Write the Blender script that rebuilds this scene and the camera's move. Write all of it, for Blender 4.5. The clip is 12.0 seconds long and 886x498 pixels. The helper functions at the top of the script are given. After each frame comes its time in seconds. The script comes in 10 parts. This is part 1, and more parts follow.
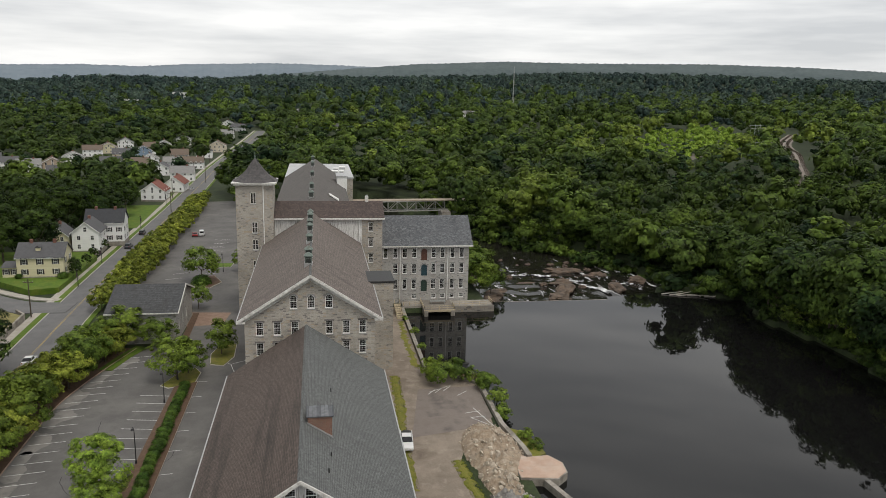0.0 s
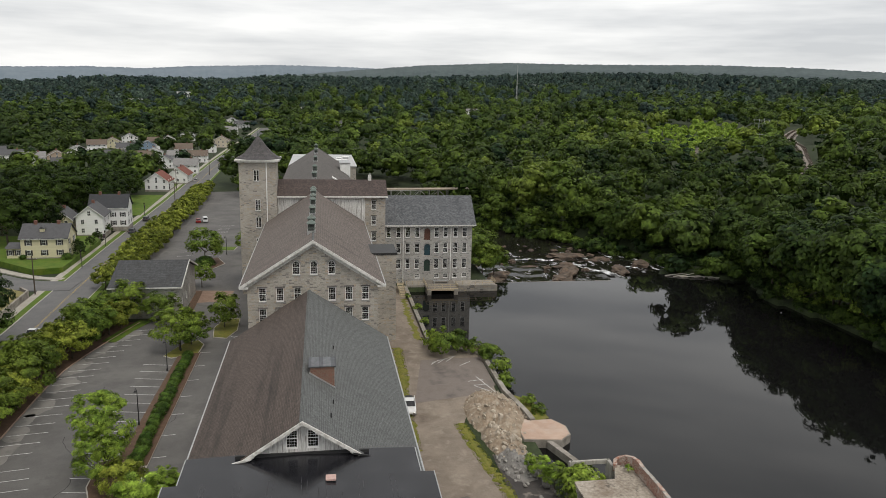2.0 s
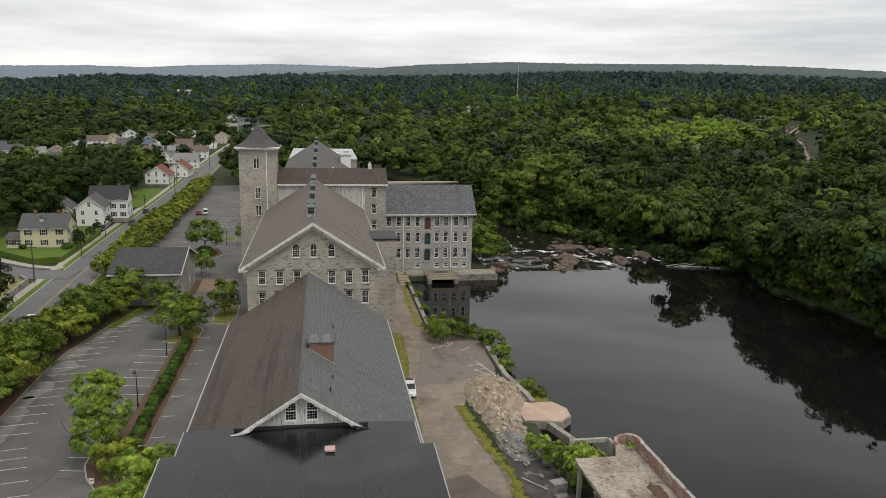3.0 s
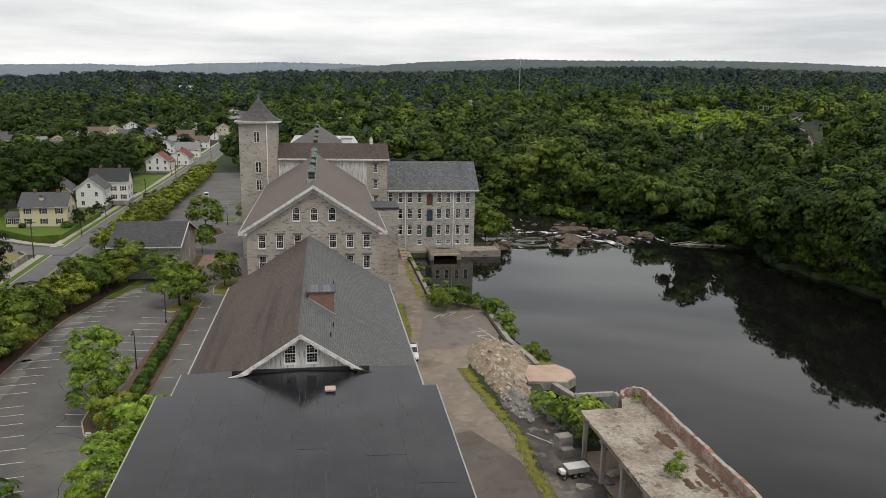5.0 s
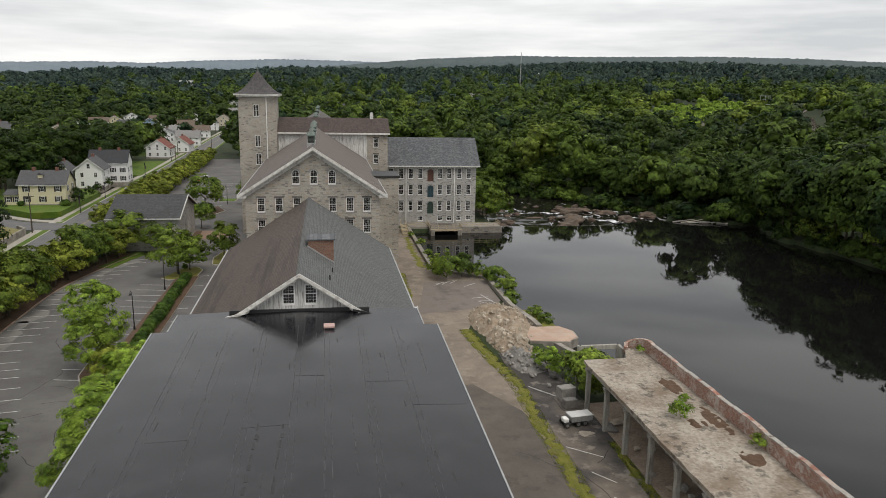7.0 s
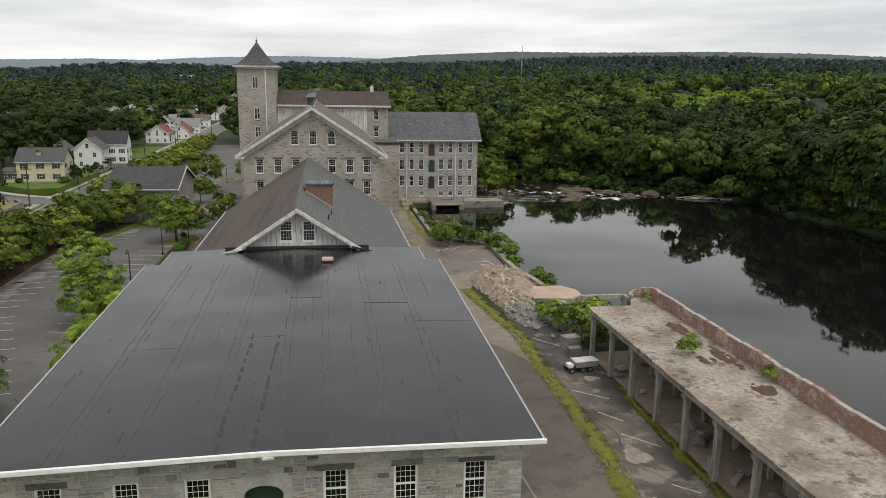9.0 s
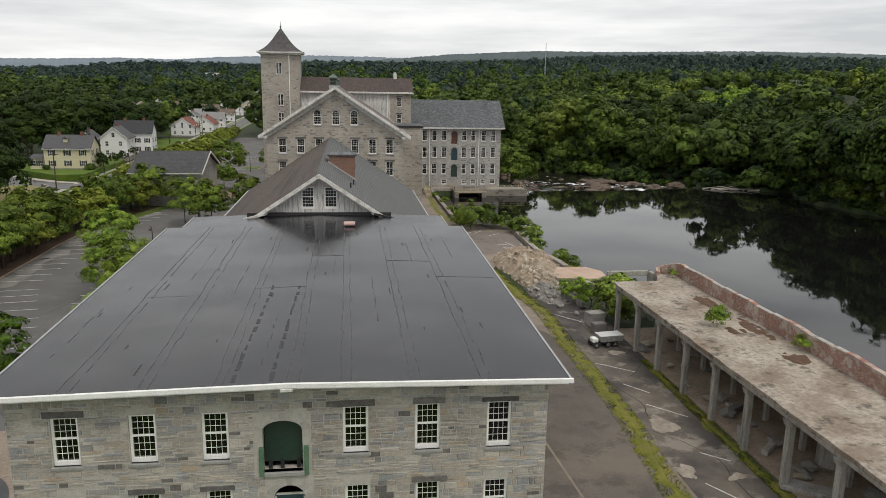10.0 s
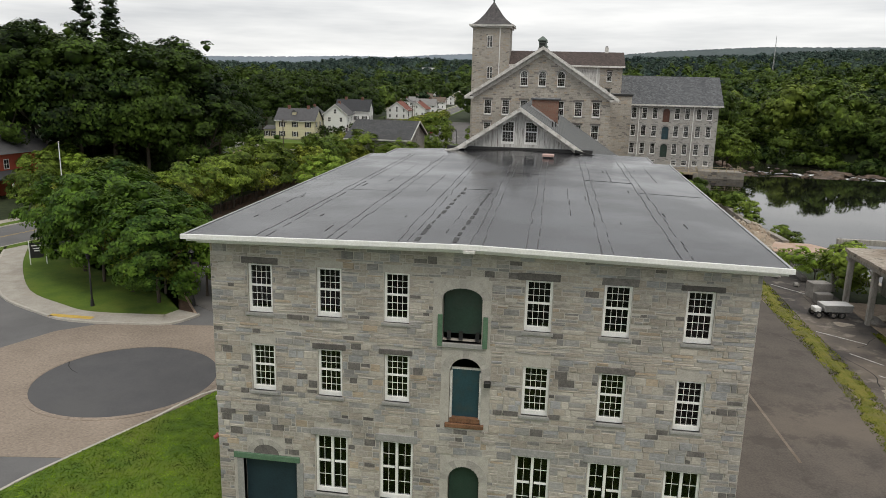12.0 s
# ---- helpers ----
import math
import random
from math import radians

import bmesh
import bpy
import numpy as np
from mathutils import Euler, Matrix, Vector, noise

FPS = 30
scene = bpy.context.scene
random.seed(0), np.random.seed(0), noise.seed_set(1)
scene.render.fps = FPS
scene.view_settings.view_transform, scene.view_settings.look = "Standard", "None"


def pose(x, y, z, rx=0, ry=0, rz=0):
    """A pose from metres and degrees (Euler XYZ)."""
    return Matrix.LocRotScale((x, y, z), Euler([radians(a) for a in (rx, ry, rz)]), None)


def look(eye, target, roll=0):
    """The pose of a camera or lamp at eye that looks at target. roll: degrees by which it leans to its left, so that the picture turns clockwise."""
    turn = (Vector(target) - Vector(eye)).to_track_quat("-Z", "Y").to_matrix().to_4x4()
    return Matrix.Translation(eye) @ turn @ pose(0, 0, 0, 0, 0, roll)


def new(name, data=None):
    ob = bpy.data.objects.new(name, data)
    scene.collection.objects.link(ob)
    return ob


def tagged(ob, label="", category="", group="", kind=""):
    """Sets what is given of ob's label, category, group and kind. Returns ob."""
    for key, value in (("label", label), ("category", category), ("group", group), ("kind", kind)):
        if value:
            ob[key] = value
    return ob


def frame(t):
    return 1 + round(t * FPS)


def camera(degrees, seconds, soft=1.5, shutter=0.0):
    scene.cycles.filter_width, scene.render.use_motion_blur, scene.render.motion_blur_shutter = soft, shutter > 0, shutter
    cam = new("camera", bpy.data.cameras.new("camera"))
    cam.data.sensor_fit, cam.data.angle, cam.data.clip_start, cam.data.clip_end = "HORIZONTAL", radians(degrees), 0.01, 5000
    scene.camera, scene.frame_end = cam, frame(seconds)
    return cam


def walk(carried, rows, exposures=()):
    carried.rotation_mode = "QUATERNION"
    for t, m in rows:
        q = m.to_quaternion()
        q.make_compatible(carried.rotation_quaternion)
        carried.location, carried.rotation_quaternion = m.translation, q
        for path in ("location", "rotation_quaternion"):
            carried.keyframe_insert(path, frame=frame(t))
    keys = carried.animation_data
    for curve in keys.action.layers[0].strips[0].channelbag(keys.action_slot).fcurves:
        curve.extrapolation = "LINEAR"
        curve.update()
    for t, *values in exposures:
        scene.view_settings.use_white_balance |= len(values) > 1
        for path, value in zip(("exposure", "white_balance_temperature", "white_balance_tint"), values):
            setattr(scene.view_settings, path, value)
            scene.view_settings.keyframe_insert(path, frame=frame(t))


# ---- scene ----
cam = camera(62.8, 12.0, soft=0.75)
PATH = [
    (0, (1.901, -28.509, 52.709), (2.241, -26.584, 52.286), 1.5),
    (0.5, (1.762, -29.68, 51.451), (2.1, -27.754, 51.031), 1.5),
    (1, (1.813, -29.918, 49.83), (2.149, -27.991, 49.414), 1.4),
    (1.5, (1.962, -29.88, 48.449), (2.294, -27.952, 48.032), 1.4),
    (2, (2.012, -29.728, 46.895), (2.342, -27.8, 46.478), 1.4),
    (2.5, (2.135, -29.86, 45.519), (2.463, -27.931, 45.102), 1.4),
    (3, (2.139, -29.884, 44.145), (2.467, -27.956, 43.727), 1.4),
    (5, (2.305, -29.512, 38.26), (2.627, -27.584, 37.838), 1.2),
    (5.5, (2.348, -29.53, 36.85), (2.668, -27.602, 36.427), 1.2),
    (6, (2.405, -29.503, 35.403), (2.724, -27.575, 34.978), 1.1),
    (6.5, (2.401, -29.547, 33.993), (2.72, -27.619, 33.567), 1.1),
    (7, (2.44, -29.589, 32.604), (2.759, -27.661, 32.176), 1.1),
    (9, (2.609, -29.182, 26.719), (2.924, -27.255, 26.284), 0.9),
    (9.5, (2.683, -29.125, 25.21), (2.996, -27.199, 24.774), 0.9),
    (10, (2.594, -28.873, 23.659), (2.85, -26.938, 23.223), 1.0),
    (10.5, (2.785, -28.637, 22.201), (2.914, -26.69, 21.761), 1.1),
    (11, (2.71, -28.467, 20.749), (2.73, -26.517, 20.304), 1.2),
    (11.5, (2.968, -28.231, 19.282), (2.683, -26.304, 18.831), 1.5),
    (12, (3.014, -28.231, 18.02), (2.729, -26.304, 17.569), 1.4),
]
walk(cam, [(t, look(eye, target, roll)) for t, eye, target, roll in PATH])

# ---- light: an overcast sky with a broad, weak sun above the clouds ----
world = bpy.data.worlds.new("overcast_sky")
scene.world = world
world.use_nodes = True
wn, wl = world.node_tree.nodes, world.node_tree.links
wn.clear()
w_out = wn.new("ShaderNodeOutputWorld")
w_sky = wn.new("ShaderNodeTexSky")
w_sky.sky_type, w_sky.sun_disc = "NISHITA", False
w_sky.sun_elevation, w_sky.sun_rotation = radians(52), radians(200)
w_co = wn.new("ShaderNodeTexCoord")
w_map = wn.new("ShaderNodeMapping")
w_map.inputs["Scale"].default_value = (1.1, 1.1, 9.0)
w_noise = wn.new("ShaderNodeTexNoise")
w_noise.inputs["Scale"].default_value = 2.2
w_noise.inputs["Detail"].default_value = 5
w_noise.inputs["Roughness"].default_value = 0.55
w_ramp = wn.new("ShaderNodeValToRGB")
w_ramp.color_ramp.elements[0].position, w_ramp.color_ramp.elements[0].color = 0.33, (0.60, 0.612, 0.628, 1)
w_ramp.color_ramp.elements[1].position, w_ramp.color_ramp.elements[1].color = 0.62, (0.96, 0.955, 0.94, 1)
w_cloud = wn.new("ShaderNodeBackground")
w_cloud.inputs["Strength"].default_value = 1.08
w_blue = wn.new("ShaderNodeBackground")
w_blue.inputs["Strength"].default_value = 0.1
w_mix = wn.new("ShaderNodeMixShader")
w_mix.inputs[0].default_value = 0.94
wl.new(w_co.outputs["Generated"], w_map.inputs["Vector"])
wl.new(w_map.outputs["Vector"], w_noise.inputs["Vector"])
wl.new(w_noise.outputs["Fac"], w_ramp.inputs["Fac"])
wl.new(w_ramp.outputs["Color"], w_cloud.inputs["Color"])
wl.new(w_sky.outputs["Color"], w_blue.inputs["Color"])
wl.new(w_blue.outputs["Background"], w_mix.inputs[1])
wl.new(w_cloud.outputs["Background"], w_mix.inputs[2])
wl.new(w_mix.outputs["Shader"], w_out.inputs["Surface"])
sun_data = bpy.data.lights.new("sun", "SUN")
sun_data.energy, sun_data.angle, sun_data.color = 1.5, radians(24), (1.0, 0.935, 0.83)
sun = new("sun", sun_data)
sun.matrix_world = look((0, 0, 100), (-25, 50, 0))

# ---- tools ----
def part(name, bm, material, parent=None, label=""):
    """One mesh object out of a bmesh, under a thing or a part."""
    me = bpy.data.meshes.new(name)
    bm.to_mesh(me)
    bm.free()
    me.materials.append(material)
    ob = new(name, me)
    if parent:
        ob.parent = parent
    if label:
        ob["label"] = label
    return ob


def thing(name, label, category, group="", kind="", at=(0, 0, 0)):
    ob = new(name)
    ob.location = at
    return tagged(ob, label, category, group, kind)


def box(bm, x0, x1, y0, y1, z0, z1, m=None):
    vs = [bm.verts.new(p) for p in ((x0, y0, z0), (x1, y0, z0), (x1, y1, z0), (x0, y1, z0), (x0, y0, z1), (x1, y0, z1), (x1, y1, z1), (x0, y1, z1))]
    for f in ((0, 3, 2, 1), (4, 5, 6, 7), (0, 1, 5, 4), (1, 2, 6, 5), (2, 3, 7, 6), (3, 0, 4, 7)):
        bm.faces.new([vs[i] for i in f])
    if m:
        for v in vs:
            v.co = m @ v.co
    return vs


def boxed(x0, x1, y0, y1, z0, z1, bevel=0.0, m=None):
    bm = bmesh.new()
    box(bm, x0, x1, y0, y1, z0, z1, m)
    if bevel:
        bmesh.ops.bevel(bm, geom=bm.edges[:], offset=bevel, segments=1, affect="EDGES")
    return bm


def prism(bm, outline, axis, a0, a1):
    """Solid whose outline (2D points, anticlockwise) is swept along an axis: 'x' (outline y,z), 'y' (x,z) or 'z' (x,y)."""
    def at(p, a):
        return {"x": (a, p[0], p[1]), "y": (p[0], a, p[1]), "z": (p[0], p[1], a)}[axis]
    lo, hi = [bm.verts.new(at(p, a0)) for p in outline], [bm.verts.new(at(p, a1)) for p in outline]
    n = len(outline)
    faces = [bm.faces.new(lo[::-1]), bm.faces.new(hi)]
    for i in range(n):
        faces.append(bm.faces.new((lo[i], lo[(i + 1) % n], hi[(i + 1) % n], hi[i])))
    bmesh.ops.recalc_face_normals(bm, faces=faces)
    return lo + hi


def prismed(outline, axis, a0, a1):
    bm = bmesh.new()
    prism(bm, outline, axis, a0, a1)
    return bm


def tube(bm, p, q, r0, r1, n=8):
    p, q = Vector(p), Vector(q)
    d = (q - p).normalized()
    u = d.orthogonal().normalized()
    v = d.cross(u)
    a, b = [], []
    for i in range(n):
        c, s = math.cos(2 * math.pi * i / n), math.sin(2 * math.pi * i / n)
        a.append(bm.verts.new(p + (u * c + v * s) * r0))
        b.append(bm.verts.new(q + (u * c + v * s) * r1))
    for i in range(n):
        bm.faces.new((a[i], a[(i + 1) % n], b[(i + 1) % n], b[i]))
    bm.faces.new(a[::-1])
    bm.faces.new(b)


def mesh_from(name, verts, faces, material):
    """One mesh out of numpy arrays: verts (n,3), faces (m,3) or (m,4)."""
    me = bpy.data.meshes.new(name)
    k = faces.shape[1]
    me.vertices.add(len(verts))
    me.vertices.foreach_set("co", np.asarray(verts, dtype=np.float32).ravel())
    me.loops.add(faces.size)
    me.loops.foreach_set("vertex_index", faces.astype(np.int32).ravel())
    me.polygons.add(len(faces))
    me.polygons.foreach_set("loop_start", (np.arange(len(faces)) * k).astype(np.int32))
    me.update(calc_edges=True)
    me.validate()
    me.materials.append(material)
    return me


# ---- materials ----
def surf(name, a, b, scale=1.0, rough=0.8, metal=0.0, bump=0.2, fine=14.0, stretch=(1, 1, 1), stain=None, stain_scale=0.25, stain_amount=0.5, vary=0.0, wet=0.0, spot=None, spot_scale=1.0, spot_amount=0.6):
    """Two colours mixed by noise at a coarse and a fine scale, fine relief, and stains of a third colour.
    vary: change of brightness from object to object; wet: gloss that comes and goes in patches;
    spot: smaller, sharper blotches of a fourth colour."""
    m = bpy.data.materials.new(name)
    m.use_nodes = True
    n, l = m.node_tree.nodes, m.node_tree.links
    p = n["Principled BSDF"]
    co = n.new("ShaderNodeNewGeometry")
    mp = n.new("ShaderNodeMapping")
    mp.inputs["Scale"].default_value = stretch
    l.new(co.outputs["Position"], mp.inputs["Vector"])
    t1, t2 = n.new("ShaderNodeTexNoise"), n.new("ShaderNodeTexNoise")
    t1.inputs["Scale"].default_value, t1.inputs["Detail"].default_value = scale, 6
    t1.inputs["Roughness"].default_value = 0.65
    t2.inputs["Scale"].default_value, t2.inputs["Detail"].default_value = fine, 4
    for t in (t1, t2):
        l.new(mp.outputs["Vector"], t.inputs["Vector"])
    add = n.new("ShaderNodeMath")
    add.operation = "MULTIPLY_ADD"
    add.inputs[1].default_value = 0.45
    l.new(t2.outputs["Fac"], add.inputs[0])
    half = n.new("ShaderNodeMath")
    half.operation = "MULTIPLY"
    half.inputs[1].default_value = 0.55
    l.new(t1.outputs["Fac"], half.inputs[0])
    l.new(half.outputs[0], add.inputs[2])
    ramp = n.new("ShaderNodeValToRGB")
    ramp.color_ramp.elements[0].position, ramp.color_ramp.elements[0].color = 0.38, (*a, 1)
    ramp.color_ramp.elements[1].position, ramp.color_ramp.elements[1].color = 0.62, (*b, 1)
    l.new(add.outputs[0], ramp.inputs["Fac"])
    col = ramp.outputs["Color"]
    if stain:
        t3 = n.new("ShaderNodeTexNoise")
        t3.inputs["Scale"].default_value, t3.inputs["Detail"].default_value = stain_scale, 7
        t3.inputs["Roughness"].default_value = 0.6
        l.new(mp.outputs["Vector"], t3.inputs["Vector"])
        r3 = n.new("ShaderNodeMapRange")
        r3.inputs["From Min"].default_value, r3.inputs["From Max"].default_value = 0.5, 0.68
        r3.inputs["To Max"].default_value = stain_amount
        l.new(t3.outputs["Fac"], r3.inputs["Value"])
        mx = n.new("ShaderNodeMix")
        mx.data_type = "RGBA"
        mx.inputs["B"].default_value = (*stain, 1)
        l.new(r3.outputs["Result"], mx.inputs["Factor"])
        l.new(col, mx.inputs["A"])
        col = mx.outputs["Result"]
        if wet:
            rr = n.new("ShaderNodeMapRange")
            rr.inputs["From Min"].default_value, rr.inputs["From Max"].default_value = 0.42, 0.62
            rr.inputs["To Min"].default_value, rr.inputs["To Max"].default_value = rough, rough - wet
            l.new(t3.outputs["Fac"], rr.inputs["Value"])
            l.new(rr.outputs["Result"], p.inputs["Roughness"])
    if spot:
        t4 = n.new("ShaderNodeTexNoise")
        t4.inputs["Scale"].default_value, t4.inputs["Detail"].default_value = spot_scale, 8
        t4.inputs["Roughness"].default_value = 0.68
        l.new(mp.outputs["Vector"], t4.inputs["Vector"])
        r4 = n.new("ShaderNodeMapRange")
        r4.inputs["From Min"].default_value, r4.inputs["From Max"].default_value = 0.54, 0.62
        r4.inputs["To Max"].default_value = spot_amount
        l.new(t4.outputs["Fac"], r4.inputs["Value"])
        m4 = n.new("ShaderNodeMix")
        m4.data_type = "RGBA"
        m4.inputs["B"].default_value = (*spot, 1)
        l.new(r4.outputs["Result"], m4.inputs["Factor"])
        l.new(col, m4.inputs["A"])
        col = m4.outputs["Result"]
    if vary:
        oi = n.new("ShaderNodeObjectInfo")
        mr = n.new("ShaderNodeMapRange")
        mr.inputs["To Min"].default_value, mr.inputs["To Max"].default_value = 1 - vary, 1 + vary
        l.new(oi.outputs["Random"], mr.inputs["Value"])
        hv = n.new("ShaderNodeHueSaturation")
        l.new(mr.outputs["Result"], hv.inputs["Value"])
        l.new(col, hv.inputs["Color"])
        col = hv.outputs["Color"]
    l.new(col, p.inputs["Base Color"])
    if not wet:
        p.inputs["Roughness"].default_value = rough
    p.inputs["Metallic"].default_value = metal
    if bump:
        bp = n.new("ShaderNodeBump")
        bp.inputs["Strength"].default_value, bp.inputs["Distance"].default_value = bump, 0.03
        l.new(add.outputs[0], bp.inputs["Height"])
        l.new(bp.outputs["Normal"], p.inputs["Normal"])
    return m


def leafy(name, dark, light, patch=0.06, grain=1.4):
    """Leaves: colour drifts from tree to tree and from leaf to leaf; some light shines through."""
    dark, light = (dark[0] * 0.9, dark[1] * 0.92, dark[2] * 1.15), (light[0] * 1.08, light[1] * 1.14, light[2] * 1.1)
    m = bpy.data.materials.new(name)
    m.use_nodes = True
    n, l = m.node_tree.nodes, m.node_tree.links
    p = n["Principled BSDF"]
    geo = n.new("ShaderNodeNewGeometry")
    t = n.new("ShaderNodeTexNoise")
    t.inputs["Scale"].default_value, t.inputs["Detail"].default_value = patch, 3
    l.new(geo.outputs["Position"], t.inputs["Vector"])
    a = n.new("ShaderNodeMath")
    a.operation = "MULTIPLY_ADD"
    a.inputs[1].default_value, a.inputs[2].default_value = 0.26, -0.13
    l.new(geo.outputs["Random Per Island"], a.inputs[0])
    s = n.new("ShaderNodeMath")
    l.new(a.outputs[0], s.inputs[0])
    l.new(t.outputs["Fac"], s.inputs[1])
    r = n.new("ShaderNodeValToRGB")
    r.color_ramp.elements[0].position, r.color_ramp.elements[0].color = 0.30, (*dark, 1)
    r.color_ramp.elements[1].position, r.color_ramp.elements[1].color = 0.72, (*light, 1)
    l.new(s.outputs[0], r.inputs["Fac"])
    f = n.new("ShaderNodeTexNoise")
    f.inputs["Scale"].default_value, f.inputs["Detail"].default_value = grain, 3
    l.new(geo.outputs["Position"], f.inputs["Vector"])
    fr = n.new("ShaderNodeMapRange")
    fr.inputs["From Min"].default_value, fr.inputs["From Max"].default_value = 0.32, 0.68
    fr.inputs["To Min"].default_value, fr.inputs["To Max"].default_value = 0.28, 1.42
    l.new(f.outputs["Fac"], fr.inputs["Value"])
    hv = n.new("ShaderNodeHueSaturation")
    l.new(fr.outputs["Result"], hv.inputs["Value"])
    l.new(r.outputs["Color"], hv.inputs["Color"])
    each = n.new("ShaderNodeObjectInfo")
    tone = n.new("ShaderNodeMapRange")
    tone.inputs["To Min"].default_value, tone.inputs["To Max"].default_value = 0.78, 1.22
    l.new(each.outputs["Random"], tone.inputs["Value"])
    tint = n.new("ShaderNodeHueSaturation")
    l.new(tone.outputs["Result"], tint.inputs["Value"])
    l.new(hv.outputs["Color"], tint.inputs["Color"])
    r = tint
    l.new(r.outputs["Color"], p.inputs["Base Color"])
    p.inputs["Roughness"].default_value = 0.6
    p.inputs["Specular IOR Level"].default_value = 0.12
    tr = n.new("ShaderNodeBsdfTranslucent")
    l.new(r.outputs["Color"], tr.inputs["Color"])
    mx = n.new("ShaderNodeMixShader")
    mx.inputs[0].default_value = 0.14
    l.new(p.outputs[0], mx.inputs[1])
    l.new(tr.outputs[0], mx.inputs[2])
    l.new(mx.outputs[0], n["Material Output"].inputs["Surface"])
    return m


M_STONE_WALL = surf("mill_stone", (0.20, 0.185, 0.165), (0.33, 0.31, 0.28), 0.8, 0.9, bump=0.5, fine=5, stain=(0.26, 0.19, 0.12), stain_scale=0.5, stain_amount=0.35)
M_ROOF_FLAT = surf("roof_membrane", (0.005, 0.005, 0.0065), (0.013, 0.013, 0.0165), 0.5, 0.25, bump=0.05, fine=8, stain=(0.026, 0.026, 0.031), stain_scale=0.16, stain_amount=0.5, wet=0.12, spot=(0.03, 0.029, 0.031), spot_scale=0.5, spot_amount=0.3)
M_ROOF_FLAT.node_tree.nodes["Principled BSDF"].inputs["IOR"].default_value = 1.46
M_SHINGLE_GREY = surf("shingle_grey", (0.055, 0.06, 0.063), (0.12, 0.125, 0.13), 1.2, 0.9, bump=0.3, fine=9, stretch=(1, 0.35, 1))
M_SHINGLE_BROWN = surf("shingle_brown", (0.045, 0.038, 0.036), (0.085, 0.072, 0.067), 0.7, 0.9, bump=0.3, fine=9, stretch=(1, 0.35, 1))
M_WHITE = surf("white_paint", (0.70, 0.70, 0.68), (0.86, 0.86, 0.84), 1.5, 0.5, bump=0.05)
M_ASPHALT = surf("asphalt", (0.055, 0.055, 0.057), (0.095, 0.094, 0.094), 0.25, 0.9, bump=0.25, fine=20, stain=(0.15, 0.145, 0.135), stain_scale=0.09, stain_amount=0.3)
M_GRASS = surf("grass", (0.035, 0.06, 0.012), (0.085, 0.115, 0.022), 0.6, 0.95, bump=0.6, fine=12)
M_GRAVEL = surf("gravel_yard", (0.12, 0.105, 0.09), (0.22, 0.19, 0.165), 0.35, 0.95, bump=0.4, fine=12, stain=(0.09, 0.07, 0.06), stain_scale=0.18, stain_amount=0.6)
M_FOREST_FLOOR = surf("forest_floor", (0.012, 0.02, 0.006), (0.035, 0.05, 0.015), 0.2, 1.0, bump=0.3, fine=2)
M_CONCRETE = surf("old_concrete", (0.20, 0.18, 0.155), (0.36, 0.335, 0.295), 0.6, 0.95, bump=0.4, fine=8, stain=(0.10, 0.085, 0.07), stain_scale=0.35, stain_amount=0.7)
M_LEAF = leafy("woodland_leaves", (0.016, 0.036, 0.008), (0.072, 0.106, 0.018), 0.06, 0.6)
M_LEAF_STREET = leafy("street_tree_leaves", (0.075, 0.125, 0.016), (0.20, 0.255, 0.038), 0.12)
M_BARK = surf("bark", (0.05, 0.04, 0.03), (0.11, 0.09, 0.07), 3, 0.95, bump=0.6)

# ---- terrain, water ----
GZ, WATER, LOWER = -1.7, -2.6, -7.6


def smooth(a, b, v):
    t = np.clip((v - a) / (b - a), 0, 1)
    return t * t * (3 - 2 * t)


def lies_in(poly, x, y):
    inside = np.zeros(np.shape(x), dtype=bool)
    for (x0, y0), (x1, y1) in zip(poly, poly[1:] + poly[:1]):
        if y0 != y1:
            inside ^= ((y0 > y) != (y1 > y)) & (x < (x1 - x0) * (y - y0) / (y1 - y0) + x0)
    return inside


POND = [(40, -70), (40, 46), (34, 58), (34, 68), (33, 100), (24, 108), (24, 147), (47, 151), (47, 156), (82, 156), (98, 163), (119, 150), (113, 132), (116.5, 115), (116.5, 100), (113, 86), (112, 60), (117, 20), (124, -70)]
RIVER = [(47, 156), (82, 156), (100, 164), (112, 172), (111, 190), (103, 210), (88, 234), (68, 264), (50, 300), (38, 360), (10, 365), (24, 300), (40, 250), (50, 205), (47, 180)]


RAIL = [(236, 285), (262, 325), (281, 357), (308, 400), (335, 448), (362, 490), (392, 530), (430, 575)]


def river_gap(x, y):
    """Distance from the outline of the river."""
    best = np.full(np.shape(x), 1e9)
    for (x0, y0), (x1, y1) in zip(RIVER, RIVER[1:] + RIVER[:1]):
        dx, dy = x1 - x0, y1 - y0
        t = np.clip(((x - x0) * dx + (y - y0) * dy) / (dx * dx + dy * dy), 0, 1)
        best = np.minimum(best, np.hypot(x - x0 - t * dx, y - y0 - t * dy))
    return best


def bearing(x, y):
    """Compass angle from the mill, in degrees east of the long axis."""
    return np.degrees(np.arctan2(x - 2, y + 28))


